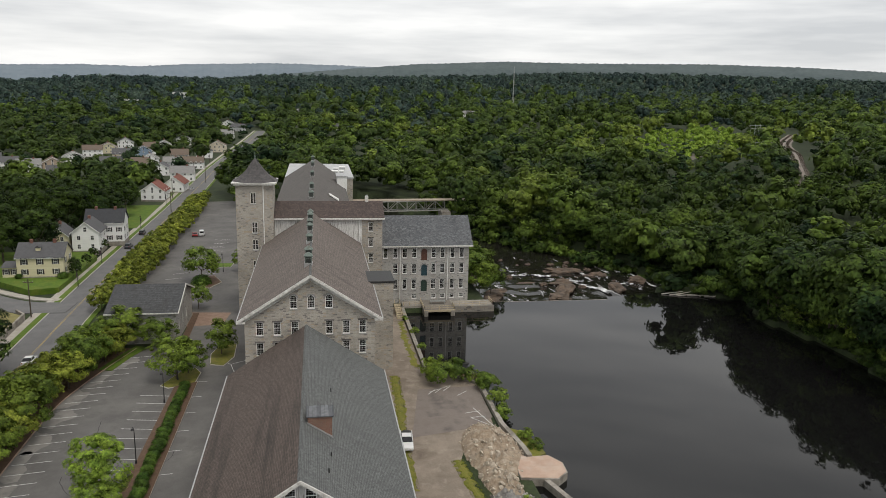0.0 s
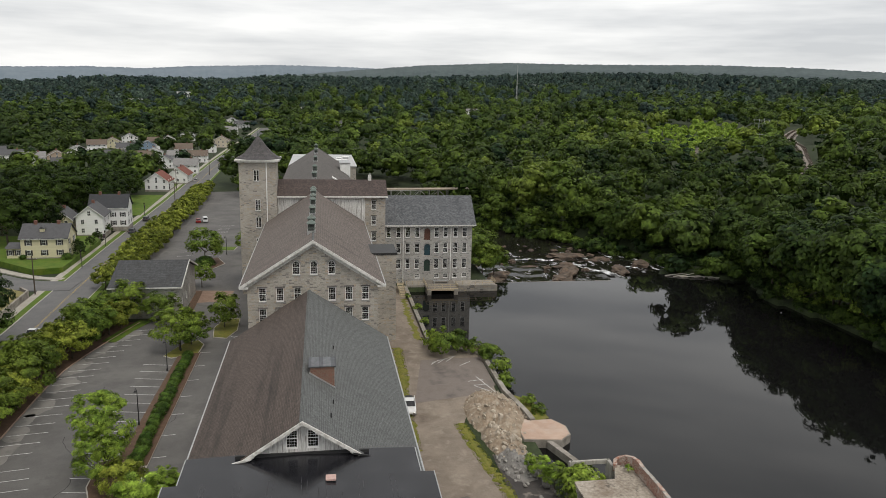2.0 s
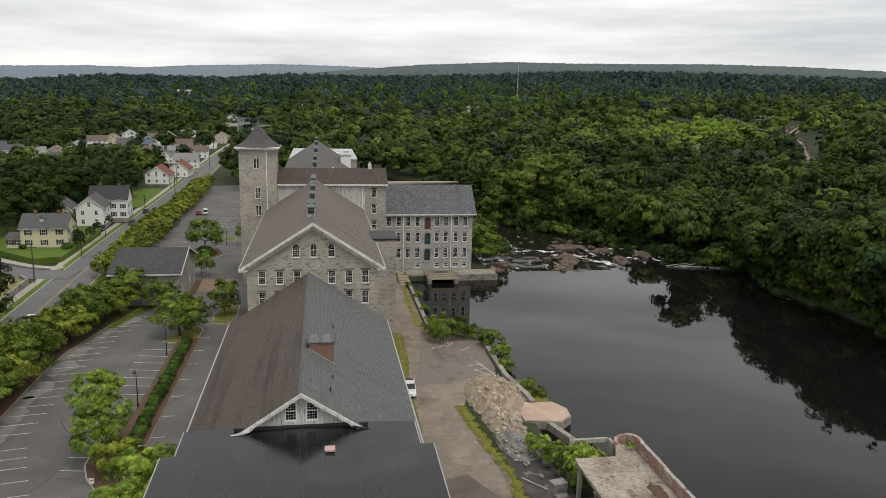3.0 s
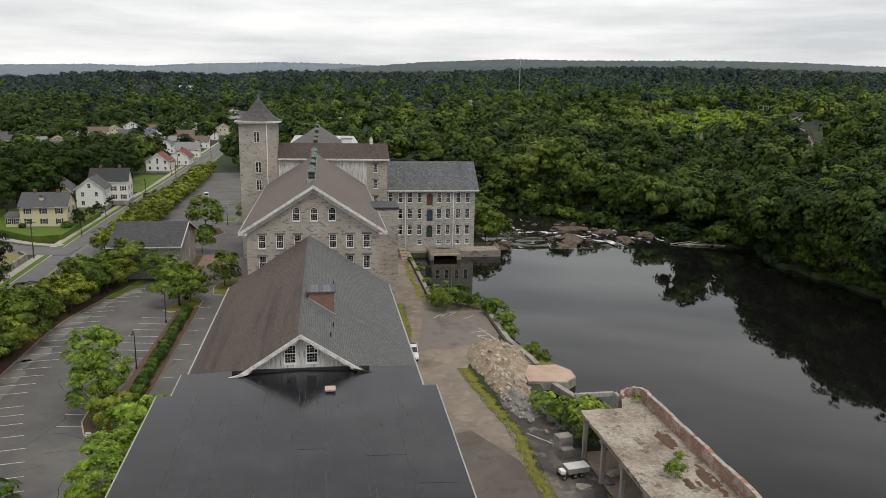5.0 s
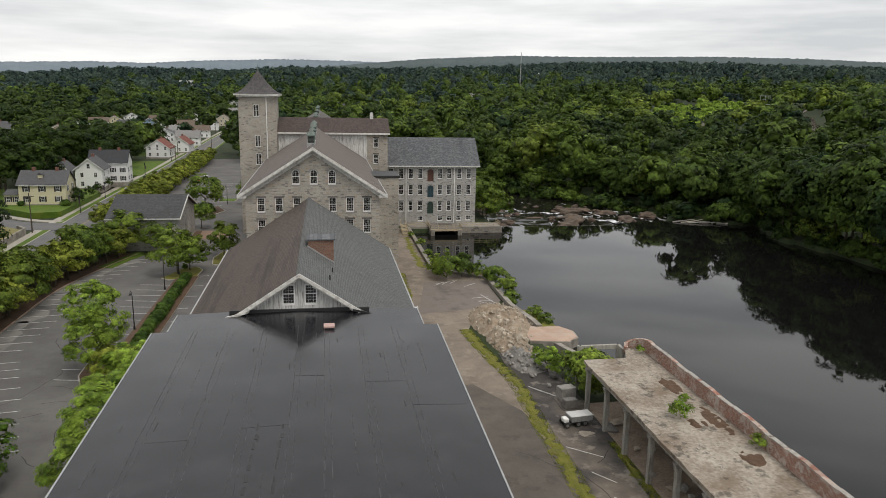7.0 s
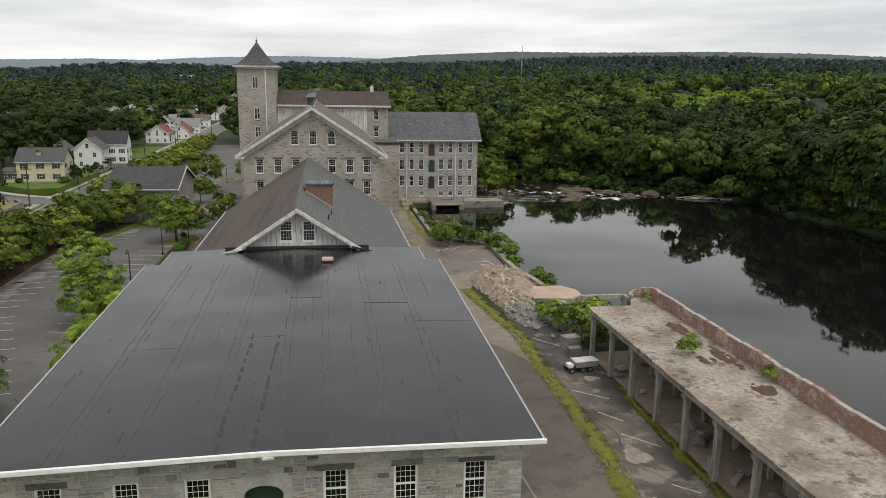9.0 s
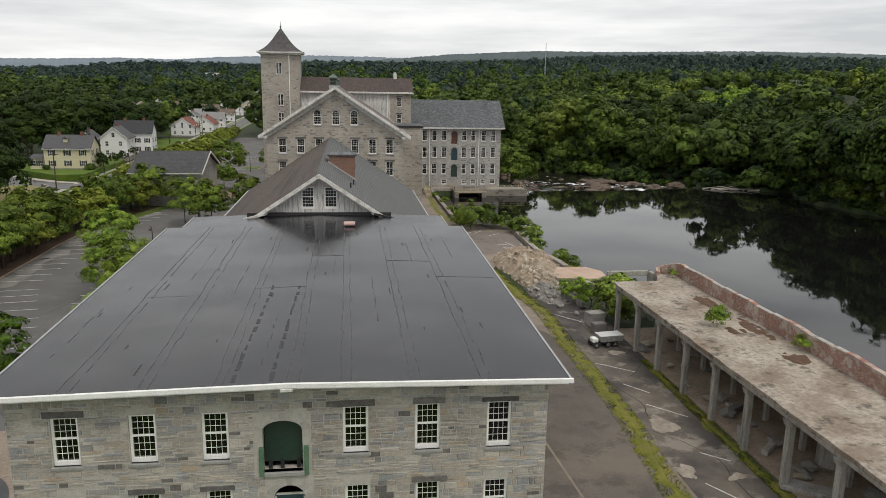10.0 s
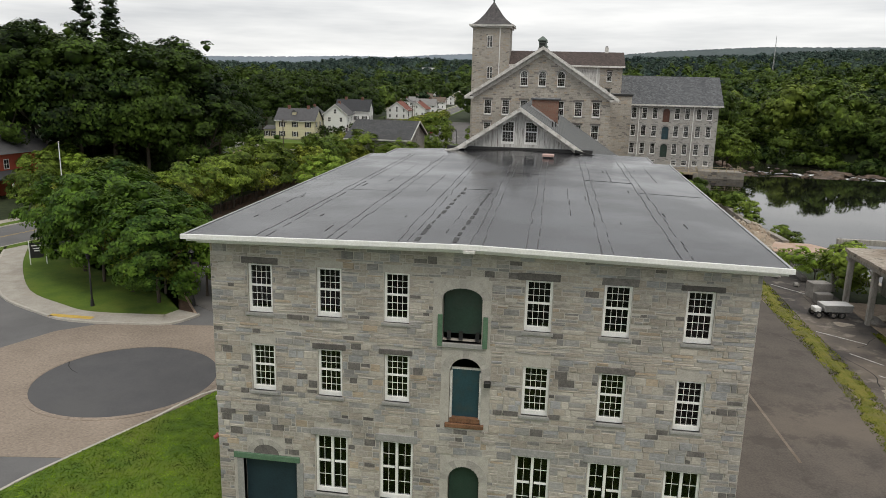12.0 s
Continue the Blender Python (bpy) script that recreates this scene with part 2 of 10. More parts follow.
def height(x, y):
    """Lie of the land: a flat valley floor that climbs to a wooded ridge some two kilometres off."""
    far = np.hypot(x, y)
    crest = np.interp(bearing(x, y), [-45, -21, -12.3, -2.4, 8.2, 18.9, 29, 34.6, 40.3, 50], [30, 36, 50, 68, 80, 86, 94, 94, 86, 80])
    climb = smooth(420, 2150, far) ** 1.25 * (1 - 0.35 * smooth(2150, 2900, far))
    h = GZ + 5 * smooth(300, 900, far) + crest * climb
    h = h + smooth(700, 1500, far) * (7 * np.sin(x * 0.0046 + 1.0) * np.cos(y * 0.0051) + 4 * np.sin(x * 0.011 + y * 0.007))
    h = h + 16 * smooth(120, 420, x) * smooth(60, 240, y + 0.4 * x) * smooth(1500, 700, far)
    h = h + 13 * np.exp(-((x - 345) / 95) ** 2 - ((y - 330) / 120) ** 2)
    # the far river bank falls to the water
    d = river_gap(x, y)
    bank = smooth(16, 0, d) * smooth(166, 178, y) * smooth(330, 300, y) * (x > np.interp(y, [150, 205, 250, 300, 360], [70, 70, 58, 36, 24]))
    h = h + (LOWER - 0.6 - h) * bank
    h = h + 9 * smooth(66, 120, -x - 0.02 * y) * smooth(-200, 40, y) * smooth(140, 90, y)
    return h


def carve(x, y):
    h = height(x, y)
    h = np.where(lies_in(POND, x, y), -6.0, h)
    return np.where(lies_in(RIVER, x, y), -9.0, h)


def axis_lines(near0, near1, step, far0, far1):
    a = list(np.arange(near0, near1 + 0.01, step))
    s = step
    while a[-1] < far1:
        s *= 1.12
        a.append(a[-1] + s)
    s = step
    while a[0] > far0:
        s *= 1.12
        a.insert(0, a[0] - s)
    return np.array(a)


gx, gy = axis_lines(-110, 170, 2.0, -2900, 2900), axis_lines(-60, 300, 2.0, -1500, 3000)
X, Y = np.meshgrid(gx, gy)
Z = carve(X, Y)
idx = np.arange(X.size).reshape(X.shape)
quads = np.stack([idx[:-1, :-1], idx[:-1, 1:], idx[1:, 1:], idx[1:, :-1]], -1).reshape(-1, 4)
ground = new("ground", mesh_from("ground", np.stack([X, Y, Z], -1).reshape(-1, 3), quads, M_FOREST_FLOOR))
tagged(ground, "wide valley ground with grass, earth and woodland floor", "ground", kind="structure")


def sheet(name, outline, z, material, label, category="ground", drop=0.3):
    bm = prismed(outline, "z", z - drop, z)
    return tagged(part(name, bm, material), label, category, kind="structure")


def water_material(name, colour, rough, scale, strength):
    m = bpy.data.materials.new(name)
    m.use_nodes = True
    n, l = m.node_tree.nodes, m.node_tree.links
    p = n["Principled BSDF"]
    p.inputs["Base Color"].default_value = (*colour, 1)
    p.inputs["Roughness"].default_value = rough
    p.inputs["IOR"].default_value = 1.33
    g = n.new("ShaderNodeNewGeometry")
    t = n.new("ShaderNodeTexNoise")
    t.inputs["Scale"].default_value, t.inputs["Detail"].default_value = scale, 4
    l.new(g.outputs["Position"], t.inputs["Vector"])
    b = n.new("ShaderNodeBump")
    b.inputs["Strength"].default_value, b.inputs["Distance"].default_value = strength, 0.05
    l.new(t.outputs["Fac"], b.inputs["Height"])
    l.new(b.outputs["Normal"], p.inputs["Normal"])
    return m


M_POND = water_material("dark_pond_water", (0.006, 0.006, 0.006), 0.03, 0.6, 0.02)
M_RIVER = water_material("river_water", (0.012, 0.011, 0.009), 0.12, 0.7, 0.6)
sheet("water", [(23, -75), (140, -75), (140, 100), (125, 166), (82, 158), (81.4, 155.4), (46.6, 155.4), (46.6, 152), (23, 152)], WATER, M_POND, "still dark mill pond reflecting sky and trees", "pond", 0.1)
sheet("water", [(38, 158), (100, 158), (118, 168), (118, 200), (72, 300), (45, 375), (0, 375), (20, 300), (38, 230)], LOWER, M_RIVER, "dark river water below the dam", "river", 0.1)

# ---- mill materials ----
def masonry(name, pale, dark, tan, joint, w=0.62, h=0.26, flat=False, render_coat=None):
    """Coursed rubble seen from far: stones of uneven size and colour between pale joints."""
    m = bpy.data.materials.new(name)
    m.use_nodes = True
    n, l = m.node_tree.nodes, m.node_tree.links
    p = n["Principled BSDF"]
    g = n.new("ShaderNodeNewGeometry")
    sx = n.new("ShaderNodeSeparateXYZ")
    l.new(g.outputs["Position"], sx.inputs[0])
    u = n.new("ShaderNodeMath")
    l.new(sx.outputs["X"], u.inputs[0])
    l.new(sx.outputs["Y"], u.inputs[1])
    cx = n.new("ShaderNodeCombineXYZ")
    l.new(sx.outputs["X"] if flat else u.outputs[0], cx.inputs["X"])
    l.new(sx.outputs["Y" if flat else "Z"], cx.inputs["Y"])
    wob = n.new("ShaderNodeTexNoise")
    wob.inputs["Scale"].default_value, wob.inputs["Detail"].default_value = 0.9, 2
    l.new(cx.outputs[0], wob.inputs["Vector"])
    off = n.new("ShaderNodeVectorMath")
    off.operation = "MULTIPLY_ADD"
    off.inputs[1].default_value = (0.5, 0.16, 0)
    l.new(wob.outputs["Color"], off.inputs[0])
    l.new(cx.outputs[0], off.inputs[2])
    br = n.new("ShaderNodeTexBrick")
    br.inputs["Scale"].default_value = 1.0
    br.inputs["Brick Width"].default_value, br.inputs["Row Height"].default_value = w, h
    br.inputs["Mortar Size"].default_value, br.inputs["Mortar Smooth"].default_value = 0.02, 0.2
    br.inputs["Bias"].default_value = 0.0
    br.offset, br.squash = 0.43, 0.8
    br.inputs["Color1"].default_value, br.inputs["Color2"].default_value, br.inputs["Mortar"].default_value = (0, 0, 0, 1), (1, 1, 1, 1), (0.5, 0.5, 0.5, 1)
    l.new(off.outputs[0], br.inputs["Vector"])
    ramp = n.new("ShaderNodeValToRGB")
    e = ramp.color_ramp.elements
    e[0].position, e[0].color = 0.0, (*dark, 1)
    e[1].position, e[1].color = 1.0, (*tan, 1)
    for pos, c in ((0.05, dark), (0.1, tuple(0.74 * v for v in pale)), (0.5, pale), (0.82, tuple(0.88 * v for v in pale))):
        k = e.new(pos)
        k.color = (*c, 1)
    l.new(br.outputs["Color"], ramp.inputs["Fac"])
    fine = n.new("ShaderNodeTexNoise")
    fine.inputs["Scale"].default_value, fine.inputs["Detail"].default_value = 6, 5
    l.new(g.outputs["Position"], fine.inputs["Vector"])
    wash = n.new("ShaderNodeTexNoise")
    wash.inputs["Scale"].default_value, wash.inputs["Detail"].default_value = 0.22, 5
    l.new(g.outputs["Position"], wash.inputs["Vector"])
    sm = n.new("ShaderNodeMath")
    l.new(fine.outputs["Fac"], sm.inputs[0])
    l.new(wash.outputs["Fac"], sm.inputs[1])
    mr = n.new("ShaderNodeMapRange")
    mr.inputs["From Min"].default_value, mr.inputs["From Max"].default_value = 0.6, 1.4
    mr.inputs["To Min"].default_value, mr.inputs["To Max"].default_value = 0.68, 1.3
    l.new(sm.outputs[0], mr.inputs["Value"])
    jm = n.new("ShaderNodeMix")
    jm.data_type = "RGBA"
    jm.inputs["B"].default_value = (*joint, 1)
    l.new(br.outputs["Fac"], jm.inputs["Factor"])
    l.new(ramp.outputs["Color"], jm.inputs["A"])
    if render_coat:
        rt = n.new("ShaderNodeTexNoise")
        rt.inputs["Scale"].default_value, rt.inputs["Detail"].default_value, rt.inputs["Roughness"].default_value = 0.9, 8, 0.7
        l.new(g.outputs["Position"], rt.inputs["Vector"])
        rm = n.new("ShaderNodeMapRange")
        rm.inputs["From Min"].default_value, rm.inputs["From Max"].default_value = 0.5, 0.58
        rm.inputs["To Max"].default_value = 0.85
        l.new(rt.outputs["Fac"], rm.inputs["Value"])
        rx_mix = n.new("ShaderNodeMix")
        rx_mix.data_type = "RGBA"
        rx_mix.inputs["B"].default_value = (*render_coat, 1)
        l.new(rm.outputs["Result"], rx_mix.inputs["Factor"])
        l.new(jm.outputs["Result"], rx_mix.inputs["A"])
        jm = rx_mix
    hv = n.new("ShaderNodeHueSaturation")
    l.new(mr.outputs["Result"], hv.inputs["Value"])
    l.new(jm.outputs["Result"], hv.inputs["Color"])
    l.new(hv.outputs["Color"], p.inputs["Base Color"])
    p.inputs["Roughness"].default_value = 0.92
    bp = n.new("ShaderNodeBump")
    bp.inputs["Strength"].default_value, bp.inputs["Distance"].default_value = 0.6, 0.04
    inv = n.new("ShaderNodeMath")
    inv.operation = "SUBTRACT"
    l.new(fine.outputs["Fac"], inv.inputs[0])
    l.new(br.outputs["Fac"], inv.inputs[1])
    l.new(inv.outputs[0], bp.inputs["Height"])
    l.new(bp.outputs["Normal"], p.inputs["Normal"])
    return m


def shingles(name, a, b, row=0.22, tab=0.4, along="y", patch=(0.03, 0.028, 0.026), amount=0.6, streak=False):
    """Roof shingles: rows up the slope, tabs along the eave, colour from tab to tab, worn patches and run-off streaks."""
    m = bpy.data.materials.new(name)
    m.use_nodes = True
    n, l = m.node_tree.nodes, m.node_tree.links
    p = n["Principled BSDF"]
    g = n.new("ShaderNodeNewGeometry")
    sx = n.new("ShaderNodeSeparateXYZ")
    l.new(g.outputs["Position"], sx.inputs[0])
    cx = n.new("ShaderNodeCombineXYZ")
    l.new(sx.outputs["Y" if along == "y" else "X"], cx.inputs["X"])
    l.new(sx.outputs["Z"], cx.inputs["Y"])
    br = n.new("ShaderNodeTexBrick")
    br.inputs["Scale"].default_value = 1.0
    br.inputs["Brick Width"].default_value, br.inputs["Row Height"].default_value = tab, row
    br.inputs["Mortar Size"].default_value = 0.012
    br.inputs["Color1"].default_value, br.inputs["Color2"].default_value, br.inputs["Mortar"].default_value = (*a, 1), (*b, 1), (*[0.5 * v for v in a], 1)
    l.new(cx.outputs[0], br.inputs["Vector"])
    t = n.new("ShaderNodeTexNoise")
    t.inputs["Scale"].default_value, t.inputs["Detail"].default_value = 0.35, 8
    t.inputs["Roughness"].default_value = 0.7
    mp = n.new("ShaderNodeMapping")
    mp.inputs["Scale"].default_value = (1.3, 0.07, 1.3) if streak else (0.35, 1.6, 0.35) if along == "y" else (1.6, 0.35, 0.35)
    l.new(g.outputs["Position"], mp.inputs["Vector"])
    l.new(mp.outputs["Vector"], t.inputs["Vector"])
    r = n.new("ShaderNodeMapRange")
    r.inputs["From Min"].default_value, r.inputs["From Max"].default_value = 0.50, 0.72
    r.inputs["To Max"].default_value = amount
    l.new(t.outputs["Fac"], r.inputs["Value"])
    mx = n.new("ShaderNodeMix")
    mx.data_type = "RGBA"
    mx.inputs["B"].default_value = (*patch, 1)
    l.new(r.outputs["Result"], mx.inputs["Factor"])
    l.new(br.outputs["Color"], mx.inputs["A"])
    f = n.new("ShaderNodeTexNoise")
    f.inputs["Scale"].default_value, f.inputs["Detail"].default_value = 3.0, 6
    l.new(g.outputs["Position"], f.inputs["Vector"])
    fr = n.new("ShaderNodeMapRange")
    fr.inputs["From Min"].default_value, fr.inputs["From Max"].default_value = 0.3, 0.7
    fr.inputs["To Min"].default_value, fr.inputs["To Max"].default_value = 0.75, 1.25
    l.new(f.outputs["Fac"], fr.inputs["Value"])
    hv = n.new("ShaderNodeHueSaturation")
    l.new(fr.outputs["Result"], hv.inputs["Value"])
    l.new(mx.outputs["Result"], hv.inputs["Color"])
    l.new(hv.outputs["Color"], p.inputs["Base Color"])
    p.inputs["Roughness"].default_value = 0.85
    bp = n.new("ShaderNodeBump")
    bp.inputs["Strength"].default_value, bp.inputs["Distance"].default_value = 0.5, 0.02
    l.new(br.outputs["Color"], bp.inputs["Height"])
    l.new(bp.outputs["Normal"], p.inputs["Normal"])
    return m


def glass(name, tint=(0.3, 0.32, 0.33)):
    m = bpy.data.materials.new(name)
    m.use_nodes = True
    p = m.node_tree.nodes["Principled BSDF"]
    p.inputs["Base Color"].default_value = (*tint, 1)
    p.inputs["Transmission Weight"].default_value = 1.0
    p.inputs["Roughness"].default_value = 0.02
    p.inputs["IOR"].default_value = 1.45
    return m


M_MASONRY = masonry("mill_masonry", (0.40, 0.37, 0.325), (0.2, 0.185, 0.17), (0.38, 0.31, 0.23), (0.40, 0.375, 0.335))
M_MASONRY_GREY = masonry("annex_masonry", (0.40, 0.39, 0.37), (0.2, 0.195, 0.19), (0.37, 0.34, 0.29), (0.42, 0.405, 0.38))
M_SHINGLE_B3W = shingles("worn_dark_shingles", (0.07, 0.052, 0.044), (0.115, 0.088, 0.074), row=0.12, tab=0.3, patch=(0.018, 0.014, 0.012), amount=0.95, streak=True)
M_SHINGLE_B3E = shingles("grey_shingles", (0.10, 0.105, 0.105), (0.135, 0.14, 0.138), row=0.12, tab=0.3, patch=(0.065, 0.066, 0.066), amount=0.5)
M_SHINGLE_B2 = shingles("brown_shingles", (0.115, 0.094, 0.083), (0.165, 0.138, 0.122), patch=(0.055, 0.043, 0.04), amount=0.7)
M_SHINGLE_X = shingles("dark_brown_shingles", (0.052, 0.038, 0.034), (0.085, 0.062, 0.055), along="x", patch=(0.02, 0.016, 0.015))
M_SLATE = shingles("annex_slates", (0.07, 0.075, 0.082), (0.14, 0.145, 0.155), row=0.2, tab=0.45, along="x", patch=(0.05, 0.052, 0.057), amount=0.5)
M_GLASS = glass("window_glass")
M_PEELING = surf("peeling_white_boards", (0.42, 0.41, 0.39), (0.72, 0.71, 0.69), 1.4, 0.8, bump=0.3, fine=7, stretch=(5, 5, 0.35), stain=(0.10, 0.085, 0.07), stain_scale=1.6, stain_amount=0.9)
M_TRIM = surf("weathered_white_trim", (0.5, 0.49, 0.46), (0.74, 0.73, 0.70), 2.0, 0.6, bump=0.1, stain=(0.24, 0.21, 0.18), stain_scale=2.2, stain_amount=0.6)
M_LINTEL = surf("dark_stone_lintel", (0.09, 0.085, 0.08), (0.17, 0.155, 0.145), 2.5, 0.9, bump=0.5, vary=0.35)
M_SILL = surf("grey_stone_sill", (0.22, 0.22, 0.215), (0.33, 0.325, 0.31), 2.5, 0.9, bump=0.4)
M_COPPER = surf("verdigris_copper", (0.085, 0.115, 0.10), (0.15, 0.185, 0.165), 1.8, 0.6, bump=0.2, stain=(0.07, 0.06, 0.045), stain_scale=1.5, stain_amount=0.6)
M_BRICK = masonry("red_brick", (0.25, 0.085, 0.05), (0.12, 0.045, 0.032), (0.27, 0.15, 0.10), (0.24, 0.19, 0.155), 0.24, 0.085)
M_DOOR_BLUE = surf("blue_door_paint", (0.013, 0.042, 0.056), (0.024, 0.066, 0.084), 1.0, 0.45, bump=0.05, stain=(0.06, 0.05, 0.03), stain_scale=1.3, stain_amount=0.4)
# the blue door paint again, darkened to put the recess's shade into its colour
M_DOOR_BLUE_SHADED = surf("shaded_blue_door_paint", (0.008, 0.02, 0.03), (0.014, 0.034, 0.048), 1.0, 0.5, bump=0.05)
M_ARCH = surf("pale_arch_stone", (0.30, 0.285, 0.26), (0.42, 0.40, 0.365), 2.5, 0.9, bump=0.5, vary=0.15)
M_DOOR_GREEN = surf("dark_green_door_paint", (0.012, 0.03, 0.022), (0.022, 0.05, 0.036), 1.0, 0.5, bump=0.05, stain=(0.04, 0.04, 0.035), stain_scale=1.2)
M_GREEN_TRIM = surf("faded_green_timber", (0.06, 0.13, 0.075), (0.11, 0.19, 0.12), 2, 0.7, bump=0.2)
M_DOOR_RED = surf("red_brown_door", (0.07, 0.03, 0.02), (0.13, 0.055, 0.035), 2, 0.6)
M_DARK = surf("dark_bitumen", (0.012, 0.012, 0.012), (0.028, 0.028, 0.028), 1.5, 0.55, bump=0.1)
M_RUST = surf("rusty_steel", (0.10, 0.05, 0.025), (0.22, 0.11, 0.055), 2, 0.8, bump=0.4)
M_METAL = surf("grey_galvanised", (0.35, 0.36, 0.36), (0.5, 0.5, 0.5), 2, 0.45, metal=0.6, bump=0.05)
M_PLANK = surf("pale_deck_timber", (0.33, 0.27, 0.18), (0.5, 0.42, 0.29), 2, 0.85, bump=0.3, stretch=(1, 6, 6))
M_FLOOR_IN = surf("dusty_floor", (0.05, 0.045, 0.04), (0.08, 0.07, 0.06), 1, 0.9)


# ---- walls with openings ----
def wall_mesh(face, at, thick, u0, u1, z0, tops, holes):
    """A wall in the plane 'y' or 'x' = at, running from u0 to u1, its top following the points tops (u, z), pierced by holes (ua, ub, za, zb).
    thick: depth behind the plane (positive towards higher values)."""
    us = sorted({round(v, 3) for v in [u0, u1] + [t[0] for t in tops] + [h[0] for h in holes] + [h[1] for h in holes] if u0 - 1e-6 <= v <= u1 + 1e-6})
    bm = bmesh.new()
    verts = {}

    def vert(u, z):
        k = (round(u, 3), round(z, 3))
        if k not in verts:
            verts[k] = bm.verts.new((u, at, z) if face == "y" else (at, u, z))
        return verts[k]

    def top(u):
        return float(np.interp(u, [t[0] for t in tops], [t[1] for t in tops]))
    zs = sorted({z0} | {h[2] for h in holes} | {h[3] for h in holes})
    for a, b in zip(us, us[1:]):
        mid = (a + b) / 2
        for i, za in enumerate(zs):
            last = i == len(zs) - 1
            zb = None if last else zs[i + 1]
            if not last and any(h[0] < mid < h[1] and h[2] <= za + 1e-6 and h[3] >= zb - 1e-6 for h in holes):
                continue
            ta, tb = top(a), top(b)
            if not last and zb <= min(ta, tb):
                pts = [(a, za), (b, za), (b, zb), (a, zb)]
            else:
                zl, zr = (ta if last else min(ta, zb)), (tb if last else min(tb, zb))
                pts = [(a, za), (b, za)]
                if zr > za + 1e-4:
                    pts.append((b, zr))
                elif tb <= za:
                    if ta <= za:
                        continue
                    x = a + (b - a) * (ta - za) / (ta - tb)
                    pts = [(a, za), (x, za)]
                if not last and ta != tb and min(ta, tb) < zb < max(ta, tb):
                    pts.append((a + (b - a) * (zb - ta) / (tb - ta), zb))
                if zl > za + 1e-4:
                    pts.append((a, zl))
                elif ta <= za and tb > za:
                    x = a + (b - a) * (za - ta) / (tb - ta)
                    pts = [(x, za)] + pts[1:]
                if len({(round(p[0], 3), round(p[1], 3)) for p in pts}) < 3:
                    continue
            try:
                bm.faces.new([vert(*p) for p in pts])
            except ValueError:
                pass
    out = bmesh.ops.extrude_face_region(bm, geom=bm.faces[:], use_keep_orig=True)
    d = Vector((0, thick, 0)) if face == "y" else Vector((thick, 0, 0))
    bmesh.ops.translate(bm, verts=[v for v in out["geom"] if isinstance(v, bmesh.types.BMVert)], vec=d)
    bmesh.ops.recalc_face_normals(bm, faces=bm.faces[:])
    return bm


def arch(x0, x1, zs, rise, n=8):
    """Points of an arch from x1 to x0, springing at zs."""
    w = (x1 - x0) / 2
    return [((x0 + x1) / 2 + w * math.cos(math.pi * i / n), zs + rise * math.sin(math.pi * i / n)) for i in range(n + 1)]


WINDOW_MESHES = {}


def window_meshes(w, h, cols, rows, arched, mullion):
    """Frame with sashes and glazing bars, and two panes; origin at the lower left of the opening, facing -y."""
    key = (w, h, cols, rows, arched, mullion)
    if key in WINDOW_MESHES:
        return WINDOW_MESHES[key]
    bm = bmesh.new()
    f = 0.13 if cols == 3 and w > 1.1 else 0.105 if w > 0.9 else 0.09
    zs = h - w / 2 if arched else h
    box(bm, 0, f, 0.0, 0.16, 0, zs)
    box(bm, w - f, w, 0.0, 0.16, 0, zs)
    box(bm, f, w - f, -0.02, 0.16, 0, f * 1.9)
    if arched:
        o, i = arch(0, w, zs, w / 2), arch(f, w - f, zs, w / 2 - f)
        for k in range(len(o) - 1):
            prism(bm, [o[k], o[k + 1], i[k + 1], i[k]], "y", 0.0, 0.16)
    else:
        box(bm, f, w - f, 0.0, 0.16, h - f, h)
    halves = ((0, w),) if not mullion else ((0, w / 2), (w / 2, w))
    if mullion:
        box(bm, w / 2 - 0.06, w / 2 + 0.06, 0.01, 0.16, f * 1.9, h - f)
    bar = 0.018
    for a, b in halves:
        a2, b2 = a + f, b - f
        zl, zh = f * 1.9, zs - (0 if arched else f)
        mid = (zl + h) / 2
        box(bm, a2, b2, 0.03, 0.11, mid - 0.045, mid + 0.045)
        for k in range(1, cols):
            x = a2 + (b2 - a2) * k / cols
            top = zh if not arched else zs + math.sqrt(max(0.0, (w / 2 - f) ** 2 - (x - w / 2) ** 2))
            box(bm, x - bar / 2, x + bar / 2, 0.05, 0.085, zl, top)
        for s0, s1 in ((zl, mid - 0.045), (mid + 0.045, zh if not arched else h - f)):
            for k in range(1, rows):
                z = s0 + (s1 - s0) * k / rows
                dx = 0.0
                if arched and z > zs:
                    dx = w / 2 - f - math.sqrt(max(0.0, (w / 2 - f) ** 2 - (z - zs) ** 2))
                box(bm, a2 + dx, b2 - dx, 0.05, 0.085, z - bar / 2, z + bar / 2)
    me = bpy.data.meshes.new("window_frame")
    bm.to_mesh(me)
    bm.free()
    me.materials.append(M_WHITE)
    panes = []
    for lower in (True, False):
        bm = bmesh.new()
        mid = (f * 1.9 + h) / 2
        if lower:
            prism(bm, [(f, f * 1.9), (w - f, f * 1.9), (w - f, mid), (f, mid)], "y", 0.064, 0.070)
        elif arched:
            prism(bm, [(f, mid), (w - f, mid)] + arch(f, w - f, zs, w / 2 - f), "y", 0.064, 0.070)
        else:
            prism(bm, [(f, mid), (w - f, mid), (w - f, h - f), (f, h - f)], "y", 0.064, 0.070)
        pm = bpy.data.meshes.new("pane")
        bm.to_mesh(pm)
        bm.free()
        pm.materials.append(M_GLASS)
        panes.append(pm)
    WINDOW_MESHES[key] = (me, panes)
    return WINDOW_MESHES[key]


